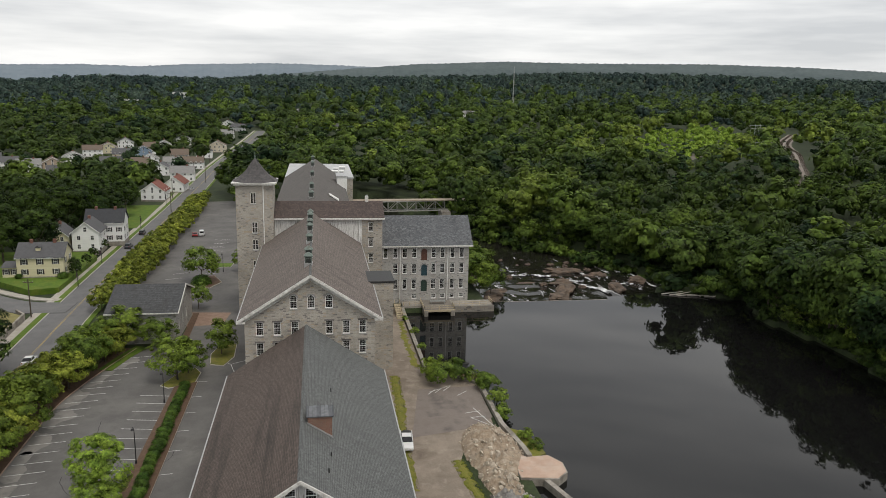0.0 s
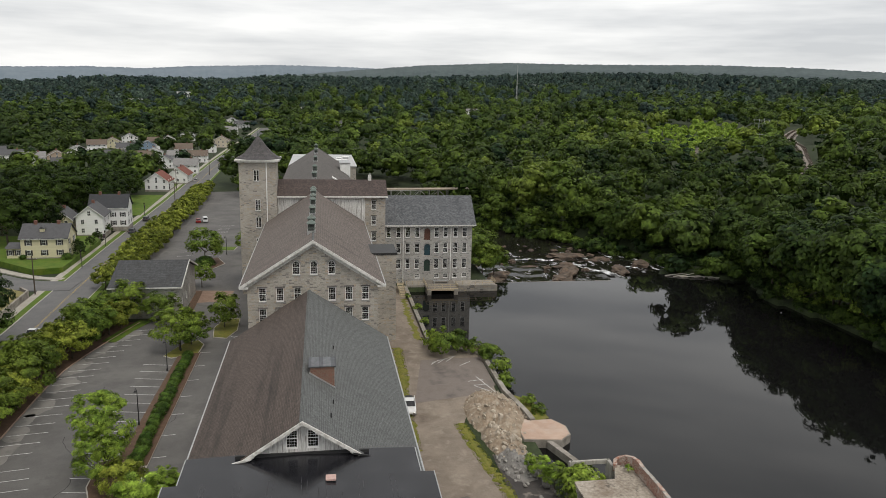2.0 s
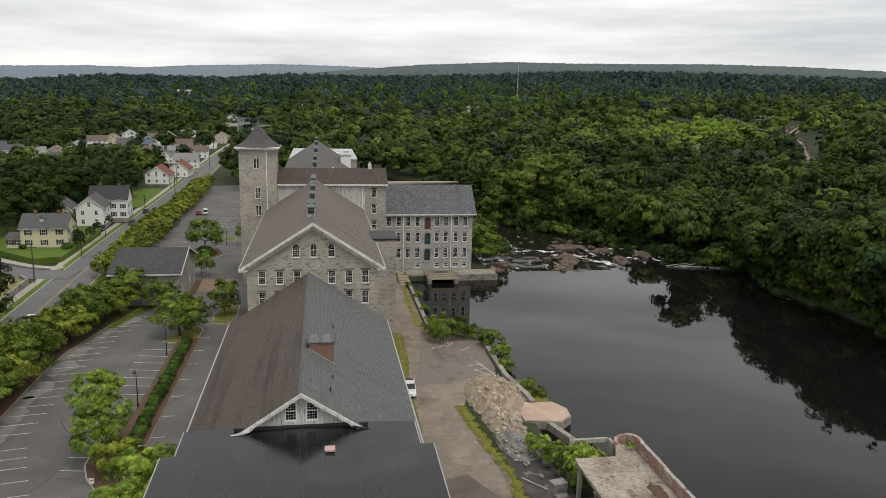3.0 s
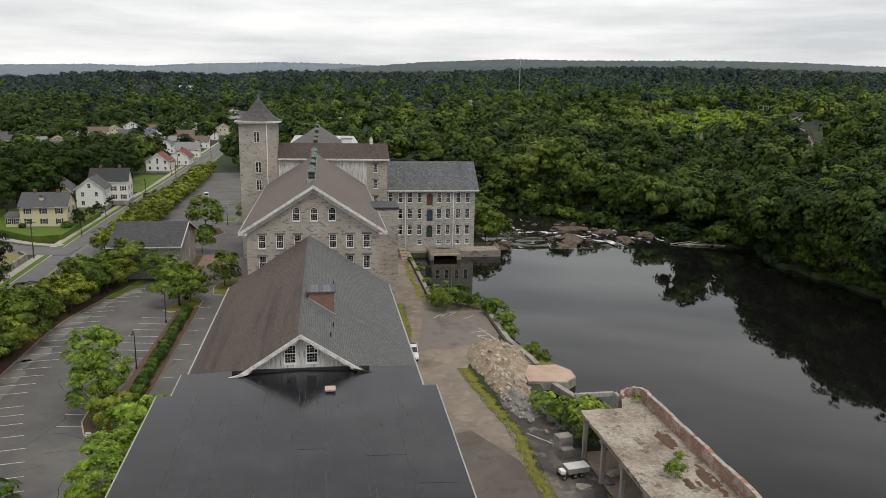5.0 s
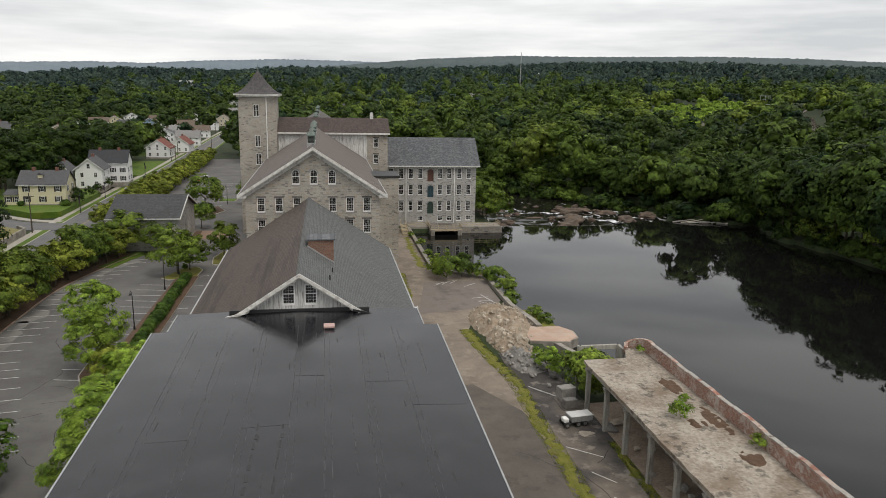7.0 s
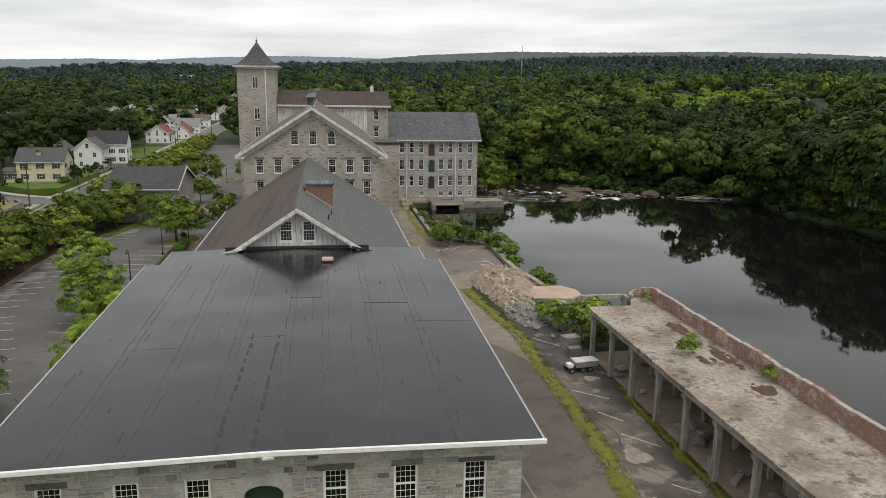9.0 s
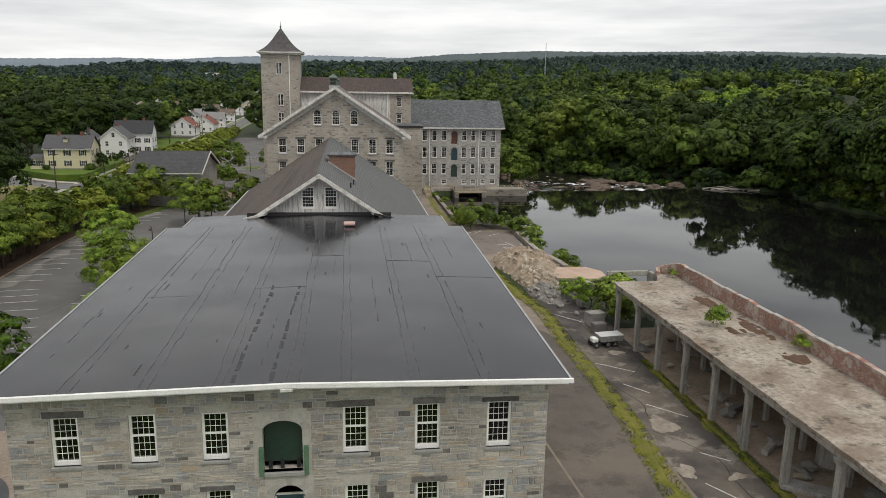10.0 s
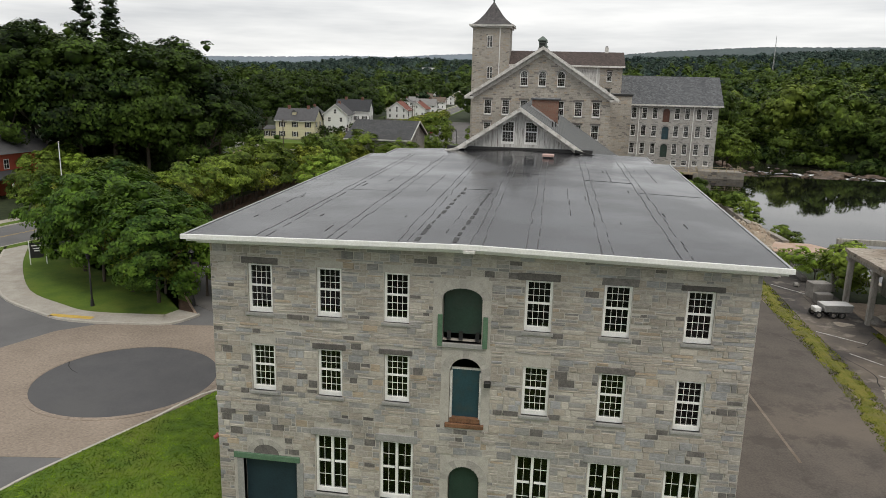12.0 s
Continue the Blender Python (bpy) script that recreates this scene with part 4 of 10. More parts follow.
part("wall_back", wall_mesh("y", 145.5, 0.6, BC - 10.6, BC + 10.6, GZ - 0.3, tops, []), M_MASONRY, big_mill)
side_holes = [(y, y + 1.2, z, z + 2.35) for z in (9.55, 13.0) for y in (89.5, 93.5, 97.5, 101.5)]
part("wall_side", wall_mesh("x", BC - 10.6, 0.6, BY + 0.6, 145.5, GZ - 0.3, [(BY, 16.2), (145.5, 16.2)], []), M_MASONRY, big_mill)
part("wall_side", wall_mesh("x", BC + 10.0, 0.6, BY + 0.6, 145.5, GZ - 0.3, [(BY, 16.2), (145.5, 16.2)], side_holes), M_MASONRY, big_mill)
for x, z in rows:
    window(big_mill, x, BY, z, 1.2, 2.35)
    part("lintel", boxed(x - 0.2, x + 1.4, BY - 0.05, BY + 0.1, z + 2.35, z + 2.62), M_LINTEL, big_mill)
    part("sill", boxed(x - 0.1, x + 1.3, BY - 0.1, BY + 0.1, z - 0.14, z), M_SILL, big_mill)
for x, z in arched:
    window(big_mill, x, BY, z, 1.2, 2.4, arched=True)
    bm = arch_fill(1.2, 2.4, 0.5)
    bmesh.ops.translate(bm, verts=bm.verts[:], vec=(x, BY + 0.003, z))
    part("arch_infill", bm, M_SILL, big_mill)
    voussoirs(big_mill, x, x + 1.2, z + 1.8, 0.6, 7, 0.22, BY - 0.04, BY + 0.1, M_SILL)
    part("sill", boxed(x - 0.1, x + 1.3, BY - 0.1, BY + 0.1, z - 0.14, z), M_SILL, big_mill)
for a in side_holes:
    window(big_mill, BC + 10.6, a[0], a[2], 1.2, 2.35, turn=90)
for z in (5.6, 9.2, 12.7, 16.6):
    part("floor", boxed(BC - 10, BC + 10, BY + 0.7, 145, z - 0.3, z), M_FLOOR_IN, big_mill)
west, east = gable_roof("y", BC, BH, 23.45, 15.9, BY - 0.9, 149.5, 0.35)
part("roof_slope", west, M_SHINGLE_B2, big_mill, "worn brown shingle slope")
part("roof_slope", east, M_SHINGLE_B2, big_mill, "worn brown shingle slope with bare patches")
part("ridge_cap", prismed([(BC - 0.3, 23.22), (BC + 0.3, 23.22), (BC, 23.52)], "y", BY - 0.9, 149.0), M_SHINGLE_B3E, big_mill)
for s in (-1, 1):
    for y0, y1, top, low, name in ((BY - 1.05, BY - 0.88, 23.5, 23.0, "rake_board"), (BY - 0.2, BY - 0.02, 23.02, 22.3, "frieze_board")):
        hw = BH + 0.05 if name == "rake_board" else BH - 1.2
        o = [(BC, top), (BC + s * hw, top - hw * BS), (BC + s * hw, low - hw * BS), (BC, low)]
        part(name, prismed(o if s < 0 else o[::-1], "y", y0, y1), M_TRIM, big_mill, "weathered white gable trim")
    for k in range(15):
        cxk = s * (0.6 + k * 0.72)
        m = Matrix.Translation((BC + cxk, BY - 0.5, 22.98 - abs(cxk) * BS)) @ Matrix.Rotation(s * math.atan(BS), 4, "Y")
        part("modillion", boxed(-0.13, 0.13, -0.38, 0.34, -0.12, 0.12, 0, m), M_TRIM, big_mill)
    e = BC + s * (BH - 1.3)
    part("cornice_return", boxed(min(e, e + s * 1.3), max(e, e + s * 1.3), BY - 0.9, BY + 0.0, 15.45, 15.85, 0.04), M_TRIM, big_mill)
    x0 = BC + s * BH
    part("gutter", boxed(min(x0, x0 + s * 0.15), max(x0, x0 + s * 0.15), BY - 0.8, 145, 15.62, 15.9), M_METAL, big_mill)


def cupola(x, y, z, s):
    """Louvred copper ventilator on a curb, with a hipped cap and a round top."""
    c = thing("cupola", "weathered green copper roof ventilator with louvres", "cupola", "ridge cupolas")
    part("curb", boxed(x - 0.62 * s, x + 0.62 * s, y - 0.62 * s, y + 0.62 * s, z - 1.0, z + 0.35 * s), M_METAL, c)
    body = part("body", boxed(x - 0.5 * s, x + 0.5 * s, y - 0.5 * s, y + 0.5 * s, z + 0.35 * s, z + 1.35 * s), M_DARK, c)
    for i in range(5):
        zz = z + (0.45 + 0.19 * i) * s
        m = Matrix.Translation((x, y - 0.5 * s, zz)) @ Matrix.Rotation(radians(-35), 4, "X")
        part("louvre", boxed(-0.44 * s, 0.44 * s, -0.1 * s, 0.02, -0.015, 0.015, 0, m), M_COPPER, body)
    for dx in (-0.5, 0.44):
        for dy in (-0.53, 0.47):
            part("corner_post", boxed(x + dx * s, x + (dx + 0.08) * s, y + dy * s, y + (dy + 0.08) * s, z + 0.3 * s, z + 1.35 * s), M_COPPER, body)
    bm = bmesh.new()
    box(bm, x - 0.68 * s, x + 0.68 * s, y - 0.68 * s, y + 0.68 * s, z + 1.35 * s, z + 1.47 * s)
    lo = [bm.verts.new((x + a * 0.66 * s, y + b * 0.66 * s, z + 1.47 * s)) for a, b in ((-1, -1), (1, -1), (1, 1), (-1, 1))]
    hi = [bm.verts.new((x + a * 0.2 * s, y + b * 0.2 * s, z + 1.9 * s)) for a, b in ((-1, -1), (1, -1), (1, 1), (-1, 1))]
    bm.faces.new(hi)
    for i in range(4):
        bm.faces.new((lo[i], lo[(i + 1) % 4], hi[(i + 1) % 4], hi[i]))
    part("cap", bm, M_COPPER, c)
    bm = bmesh.new()
    tube(bm, (x, y, z + 1.85 * s), (x, y, z + 2.02 * s), 0.16 * s, 0.05 * s)
    part("finial", bm, M_COPPER, c)
    return c


for y, s in ((94.6, 1.12), (99.8, 1.12), (113.0, 1.0), (124.5, 1.0), (129.5, 1.05), (137.5, 1.05), (141.5, 1.05)):
    cupola(BC - 0.35, y, 23.2, s)
# stone stair block on the river side
block = thing("stair_block", "narrow stone stair tower with a flat dark roof", "stair tower", "mill buildings")
part("wall", boxed(11.3, 16.4, 108.0, 116.0, GZ - 0.3, 16.1), M_MASONRY, block)
part("roof", boxed(11.2, 16.6, 107.8, 116.2, 16.1, 16.5, 0.04), M_DARK, block)

# ---- tower ----
tower = thing("bell_tower", "square stone tower with a flared dark spire", "tower", "mill buildings")
TX0, TX1, TY0, TY1, TZ = -16.9, -8.35, 145.3, 154.0, 30.2
tw = [(-13.55, 25.8, 1.25, 2.7), (-13.35, 18.8, 1.25, 2.7), (-13.3, 14.7, 1.25, 2.6), (-13.3, 9.6, 1.25, 2.6)]
part("wall_front", wall_mesh("y", TY0, 0.7, TX0, TX1, GZ - 0.3, [(TX0, TZ), (TX1, TZ)], [(x, x + w, z, z + h) for x, z, w, h in tw]), M_MASONRY, tower)
part("wall_back", wall_mesh("y", TY1 - 0.7, 0.7, TX0, TX1, GZ - 0.3, [(TX0, TZ), (TX1, TZ)], []), M_MASONRY, tower)
for x in (TX0, TX1 - 0.7):
    part("wall_side", wall_mesh("x", x, 0.7, TY0 + 0.7, TY1 - 0.7, GZ - 0.3, [(TY0, TZ), (TY1, TZ)], []), M_MASONRY, tower)
for x, z, w, h in tw:
    f = w / 2
    for k in (0, 1):
        window(tower, x + k * f, TY0, z, f, h, 1, 3, arched=True)
        bm = arch_fill(f, h, 0.5, 6)
        bmesh.ops.translate(bm, verts=bm.verts[:], vec=(x + k * f, TY0 + 0.003, z))
        part("arch_infill", bm, M_SILL, tower)
    part("mullion", boxed(x + f - 0.06, x + f + 0.06, TY0 - 0.02, TY0 + 0.25, z, z + h - 0.3), M_TRIM, tower)
    part("sill", boxed(x - 0.12, x + w + 0.12, TY0 - 0.1, TY0 + 0.1, z - 0.16, z), M_SILL, tower)
    for k in (0, 1):
        voussoirs(tower, x + k * f, x + k * f + f, z + h - f / 2, f / 2, 5, 0.14, TY0 - 0.05, TY0 + 0.1, M_TRIM)
TCX, TCY = (TX0 + TX1) / 2, (TY0 + TY1) / 2
bm = bmesh.new()
box(bm, TX0 - 0.35, TX1 + 0.35, TY0 - 0.35, TY1 + 0.35, TZ, TZ + 0.35)
box(bm, TX0 - 0.85, TX1 + 0.85, TY0 - 0.85, TY1 + 0.85, TZ + 0.35, TZ + 0.7)
part("cornice", bm, M_TRIM, tower, "white painted tower cornice")
bm = bmesh.new()
prof = [(5.25, 0.0), (4.2, 0.55), (3.05, 1.45), (2.0, 2.65), (1.1, 3.95), (0.2, 5.2)]
rings = []
for r, h in prof:
    rings.append([bm.verts.new((TCX + r * a, TCY + r * b, TZ + 0.7 + h)) for a, b in ((-1, -0.45), (-0.45, -1), (0.45, -1), (1, -0.45), (1, 0.45), (0.45, 1), (-0.45, 1), (-1, 0.45))])
for lo, hi in zip(rings, rings[1:]):
    for i in range(8):
        bm.faces.new((lo[i], lo[(i + 1) % 8], hi[(i + 1) % 8], hi[i]))
bm.faces.new(rings[0][::-1])
bm.faces.new(rings[-1])
part("spire", bm, shingles("spire_slates", (0.06, 0.056, 0.058), (0.095, 0.088, 0.088), row=0.3, tab=0.5, along="x"), tower, "flared dark slate spire")
bm = bmesh.new()
tube(bm, (TCX, TCY, TZ + 5.8), (TCX, TCY, TZ + 6.6), 0.22, 0.1)
bmesh.ops.create_icosphere(bm, subdivisions=1, radius=0.26, matrix=Matrix.Translation((TCX, TCY, TZ + 6.4)))
tube(bm, (TCX, TCY, TZ + 6.5), (TCX, TCY, TZ + 7.7), 0.06, 0.02)
part("finial", bm, M_COPPER, tower)
bm = bmesh.new()
tube(bm, (-10.6, TY0 - 0.12, 2), (-10.6, TY0 - 0.12, TZ), 0.11, 0.11)
part("downpipe", bm, M_WHITE, tower, "white downpipe")

# ---- cross wing between tower and annex ----
cross = thing("cross_wing", "tall stone cross wing with dark brown roof", "mill", "mill buildings")
xw = [(14.15, 18.75), (14.15, 14.85), (14.2, 10.9)]
part("wall_front", wall_mesh("y", 146.8, 0.6, 12.6, 17.6, GZ - 0.3, [(12.6, 21.9), (17.6, 21.9)], [(x, x + 1.2, z, z + 2.3) for x, z in xw]), M_MASONRY, cross)
for x0, x1 in ((-8.35, 12.6),):
    part("wall_cladding", boxed(x0, x1, 146.8, 147.2, 14, 21.9), M_PEELING, cross, "peeling white clapboard")
z = 16.2
while z < 21.9:
    part("board", prismed([(146.8, z), (146.8, z + 0.24), (146.74, z)], "x", -8.3, 12.5), M_PEELING, cross)
    z += 0.25
part("wall_back", boxed(-8.35, 17.6, 158.0, 158.6, GZ - 0.3, 21.9), M_MASONRY, cross)
part("wall_side", wall_mesh("x", 17.0, 0.6, 147.4, 158.0, GZ - 0.3, [(147.4, 21.9), (152.6, 25.0), (158.0, 21.9)], []), M_MASONRY, cross)
for x, z in xw:
    window(cross, x, 146.8, z, 1.2, 2.3)
    part("lintel", boxed(x - 0.15, x + 1.35, 146.75, 146.9, z + 2.3, z + 2.55), M_LINTEL, cross)
    part("sill", boxed(x - 0.1, x + 1.3, 146.7, 146.9, z - 0.14, z), M_SILL, cross)
south, north = gable_roof("x", 152.6, 6.5, 25.5, 22.2, -8.3, 18.1, 0.3)
part("roof_slope", south, M_SHINGLE_X, cross, "dark brown shingle slope")
part("roof_slope", north, M_SHINGLE_X, cross)
part("fascia", boxed(-8.3, 18.1, 146.0, 146.14, 21.82, 22.22, 0.03), M_TRIM, cross)
part("soffit", boxed(-8.3, 18.0, 146.14, 146.8, 21.85, 21.93), M_TRIM, cross)
for x in (-8.0, 11.9):
    bm = bmesh.new()
    tube(bm, (x, 146.6, 15), (x, 146.6, 21.9), 0.1, 0.1)
    part("downpipe", bm, M_WHITE, cross)
ch = thing("chimney", "small grey rendered chimney on the wing roof", "chimney")
part("shaft", boxed(13.7, 14.5, 152.2, 153.2, 24.9, 26.6, 0.02), M_TRIM, ch)
part("pot", boxed(13.85, 14.35, 152.4, 153.0, 26.6, 26.95), M_METAL, ch)

# ---- annex by the dam ----
annex = thing("stone_annex", "four storey grey stone annex with slate roof by the dam", "mill", "mill buildings")
AX = [18.45, 21.0, 23.45, 25.9, 31.0, 33.35, 36.0, 38.45]
AY = 153.5
aw = [(x, z) for z in (10.3, 6.15, 1.95) for x in AX if not (x < 20 and z < 10)]
small = [(26.0, -0.6), (31.1, -0.6), (33.5, -0.6), (36.0, -0.6), (38.5, -0.5)]
ad = [(28.35, 9.7, 3.15), (28.4, 5.6, 3.1), (28.4, 1.35, 3.2)]
holes = [(x, x + 1.27, z, z + 2.75) for x, z in aw] + [(x, x + 1.35, z, z + 1.35) for x, z in small] + [(x, x + 1.6, z, z + h) for x, z, h in ad]
part("wall_front", wall_mesh("y", AY, 0.6, 17.62, 41.0, -4.5, [(17.62, 13.9), (41.0, 13.9)], holes), M_MASONRY_GREY, annex)
part("wall_back", boxed(17.62, 41.0, 167.4, 168.0, -4.5, 13.9), M_MASONRY_GREY, annex)
for x in (17.62, 40.4):
    part("wall_side", wall_mesh("x", x, 0.6, AY + 0.6, 167.4, -4.5, [(AY + 0.6, 13.9), (160.8, 20.0), (167.4, 13.9)], []), M_MASONRY_GREY, annex)
for z in (0.9, 5.0, 9.2):
    part("floor", boxed(18.3, 40.3, AY + 0.7, 167.3, z, z + 0.3), M_FLOOR_IN, annex)
for x, z in aw:
    window(annex, x, AY, z, 1.27, 2.75, 3, 3)
    part("lintel", boxed(x - 0.15, x + 1.42, AY - 0.05, AY + 0.1, z + 2.75, z + 3.0), M_SILL, annex)
    part("sill", boxed(x - 0.1, x + 1.37, AY - 0.1, AY + 0.1, z - 0.14, z), M_SILL, annex)
for x, z in small:
    window(annex, x, AY, z, 1.35, 1.35, 3, 2)
for (x, z, h), mat, lab in zip(ad, (M_DOOR_RED, M_DOOR_BLUE, M_DOOR_GREEN), ("red-brown arched door", "grey-blue arched door", "dark green arched door")):
    d = part("door", prismed([(x, z), (x + 1.6, z)] + arch(x, x + 1.6, z + h - 0.8, 0.8), "y", AY + 0.25, AY + 0.32), mat, annex, lab)
    bm = arch_fill(1.6, h, 0.5)
    bmesh.ops.translate(bm, verts=bm.verts[:], vec=(x, AY + 0.003, z))
    part("arch_infill", bm, M_SILL, annex)
    voussoirs(annex, x, x + 1.6, z + h - 0.8, 0.8, 9, 0.25, AY - 0.04, AY + 0.1, M_SILL)
    for k in (0.15, 0.85):
        part("door_panel", boxed(x + k, x + k + 0.6, AY + 0.2, AY + 0.25, z + 0.2, z + h - 1.0), mat, d)
south, north = gable_roof("x", 160.8, 8.1, 20.4, 13.75, 17.7, 41.9, 0.3)
part("roof_slope", south, M_SLATE, annex, "dark grey slate slope")
part("roof_slope", north, M_SLATE, annex)
part("gutter", boxed(17.7, 41.9, 152.6, 152.74, 13.45, 13.78), M_TRIM, annex)
for k in range(34):
    part("modillion", boxed(17.9 + k * 0.7, 18.15 + k * 0.7, 152.75, AY, 13.3, 13.55), M_TRIM, annex)
for x, z0 in ((22.85, -1.5), (35.35, -1.0)):
    bm = bmesh.new()
    tube(bm, (x, AY - 0.14, z0), (x, AY - 0.14, 13.4), 0.1, 0.1)
    part("downpipe", bm, M_WHITE, annex)

# ---- far mill behind the cross wing ----
far_mill = thing("long_mill", "long far mill with grey-brown gabled roof", "mill", "mill buildings")
part("wall", prismed([(-10.2, GZ), (11.4, GZ), (11.4, 16), (0.6, 23.2), (-10.2, 16)], "y", 158.6, 282), M_MASONRY, far_mill)
west, east = gable_roof("y", 0.6, 12.0, 23.7, 15.9, 158.7, 283, 0.3)
M_SHINGLE_FAR = shingles("far_mill_shingles", (0.082, 0.074, 0.068), (0.12, 0.108, 0.1))
part("roof_slope", west, M_SHINGLE_FAR, far_mill)
part("roof_slope", east, M_SHINGLE_FAR, far_mill)
for y in (172, 190, 222, 255, 278):
    cupola(0.3, y, 23.4, 1.15)
end = thing("end_block", "wide end block with pale flat metal roofs", "mill", "mill buildings")
part("wall", boxed(-11, 17, 284, 340, GZ, 15.4), M_MASONRY, end)
part("roof", boxed(-11.4, 17.4, 283.6, 340.4, 15.4, 16.0), surf("pale_metal_roof", (0.34, 0.35, 0.35), (0.46, 0.46, 0.46), 0.4, 0.5, bump=0.05), end)
part("roof_ridge", prismed([(-4, 16.0), (6, 16.0), (1, 19.5)], "y", 284, 330), M_SHINGLE_FAR, end)
for x, y, w, h in ((8, 290, 3, 2.0), (11.5, 296, 2.2, 1.4), (9, 303, 2.5, 1.8), (-6.5, 300, 2, 1.2), (12, 312, 3, 1.5)):
    u = thing("roof_unit", "white rooftop air handling unit", "roof unit", "rooftop units")
    part("casing", boxed(x, x + w, y, y + w, 16.0, 16.0 + h, 0.05), M_WHITE, u)
    part("grille", boxed(x + 0.2, x + w - 0.2, y - 0.03, y + 0.02, 16.3, 16.0 + h - 0.3), M_METAL, u)
dormer = thing("roof_stair", "white stair housing on the far mill roof", "roof housing")
part("wall", boxed(9.3, 13.0, 246, 256, 15.0, 20.6), M_WHITE, dormer)
part("roof", boxed(9.0, 13.3, 245.7, 256.3, 20.6, 20.9), M_METAL, dormer)
part("skylight_frame", prismed([(5.5, 20.8), (8.5, 18.9), (8.5, 19.3), (5.5, 21.2)], "y", 196, 198.5), M_WHITE, far_mill)

# ---- outbuilding at the car park ----
lodge = thing("stone_outbuilding", "small grey stone outbuilding with dark gabled roof", "outbuilding")
ow = [(-38.0, 0.35, 1.35, 2.5), (-38.0, 4.15, 1.3, 0.6)]
part("wall_front", wall_mesh("y", 127.6, 0.5, -41.8, -28.2, GZ - 0.3, [(-41.8, 5.3), (-28.2, 5.3)], [(x, x + w, z, z + h) for x, z, w, h in ow]), M_MASONRY_GREY, lodge)
part("wall_back", boxed(-41.8, -28.2, 147.0, 147.5, GZ - 0.3, 5.3), M_MASONRY_GREY, lodge)
gh = [(y, y + 1.2, 0.3, 2.6) for y in (130.5, 135.0, 139.5)]
for x, hs in ((-41.8, []), (-28.7, gh)):
    part("wall_side", wall_mesh("x", x, 0.5, 128.1, 147.0, GZ - 0.3, [(128.1, 5.3), (137.6, 8.6), (147.0, 5.3)], hs), M_MASONRY_GREY, lodge)
for a in gh:
    window(lodge, -28.2, a[0], a[2], 1.2, 2.3, turn=90, arched=True)
window(lodge, -38.0, 127.6, 0.35, 1.35, 2.5, arched=True)
window(lodge, -38.0, 127.6, 4.15, 1.3, 0.6, 2, 1)
bm = arch_fill(1.35, 2.5, 0.4)
bmesh.ops.translate(bm, verts=bm.verts[:], vec=(-38.0, 127.603, 0.35))
part("arch_infill", bm, M_SILL, lodge)
voussoirs(lodge, -38.0, -36.65, 2.17, 0.68, 7, 0.25, 127.55, 127.7, M_SILL)
south, north = gable_roof("x", 137.6, 10.6, 8.95, 5.3, -42.6, -27.6, 0.25)
M_SHINGLE_LODGE = shingles("dark_grey_shingles", (0.045, 0.047, 0.05), (0.07, 0.072, 0.075), along="x")
part("roof_slope", south, M_SHINGLE_LODGE, lodge)
part("roof_slope", north, M_SHINGLE_LODGE, lodge)
part("gutter", boxed(-42.6, -27.6, 126.9, 127.05, 5.05, 5.3), M_TRIM, lodge)
for s in (-1, 1):
    o = [(137.6, 9.0), (137.6 + s * 10.7, 5.3), (137.6 + s * 10.7, 4.95), (137.6, 8.65)]
    part("rake_board", prismed(o if s < 0 else o[::-1], "x", -27.6, -27.45), M_TRIM, lodge)

# ---- roads, car park, forecourt ----
M_ROAD = surf("road_asphalt", (0.102, 0.101, 0.103), (0.152, 0.15, 0.15), 0.2, 0.9, bump=0.2, fine=18, stain=(0.17, 0.165, 0.16), stain_scale=0.12, stain_amount=0.35)
M_LOT = surf("car_park_asphalt", (0.088, 0.084, 0.081), (0.137, 0.131, 0.126), 0.18, 0.9, bump=0.2, fine=16, stain=(0.21, 0.2, 0.185), stain_scale=0.07, stain_amount=0.5, spot=(0.05, 0.048, 0.047), spot_scale=0.14, spot_amount=0.4)
M_YARD_DARK = surf("dark_yard_asphalt", (0.036, 0.032, 0.031), (0.078, 0.069, 0.064), 0.3, 0.9, bump=0.3, fine=14, stain=(0.21, 0.175, 0.14), stain_scale=0.13, stain_amount=0.7, spot=(0.30, 0.265, 0.225), spot_scale=0.33, spot_amount=0.6)
M_PATH = surf("compacted_gravel", (0.165, 0.135, 0.108), (0.275, 0.23, 0.185), 0.3, 0.95, bump=0.35, fine=14, stain=(0.10, 0.073, 0.056), stain_scale=0.14, stain_amount=0.7, spot=(0.33, 0.285, 0.235), spot_scale=0.5, spot_amount=0.4)
M_WALK = surf("concrete_walk", (0.30, 0.28, 0.245), (0.42, 0.395, 0.35), 0.7, 0.9, bump=0.2, stain=(0.24, 0.2, 0.16), stain_scale=0.5)
M_KERB = surf("pale_kerb", (0.36, 0.34, 0.30), (0.5, 0.47, 0.42), 1.5, 0.9, bump=0.2)
M_LINE = surf("worn_white_line", (0.38, 0.38, 0.37), (0.72, 0.72, 0.7), 2.5, 0.85, bump=0.1, fine=12, stain=(0.16, 0.155, 0.15), stain_scale=2.0, stain_amount=0.6)
M_YELLOW = surf("yellow_line", (0.32, 0.22, 0.07), (0.46, 0.34, 0.12), 2.5, 0.85, bump=0.1)
M_PAVER = masonry("clay_pavers", (0.30, 0.245, 0.195), (0.26, 0.21, 0.165), (0.32, 0.265, 0.21), (0.26, 0.215, 0.175), 0.2, 0.1, True)
M_LAWN = surf("mown_lawn", (0.045, 0.095, 0.004), (0.105, 0.165, 0.009), 0.5, 0.95, bump=0.8, fine=9, stain=(0.125, 0.13, 0.02), stain_scale=0.25, stain_amount=0.45)
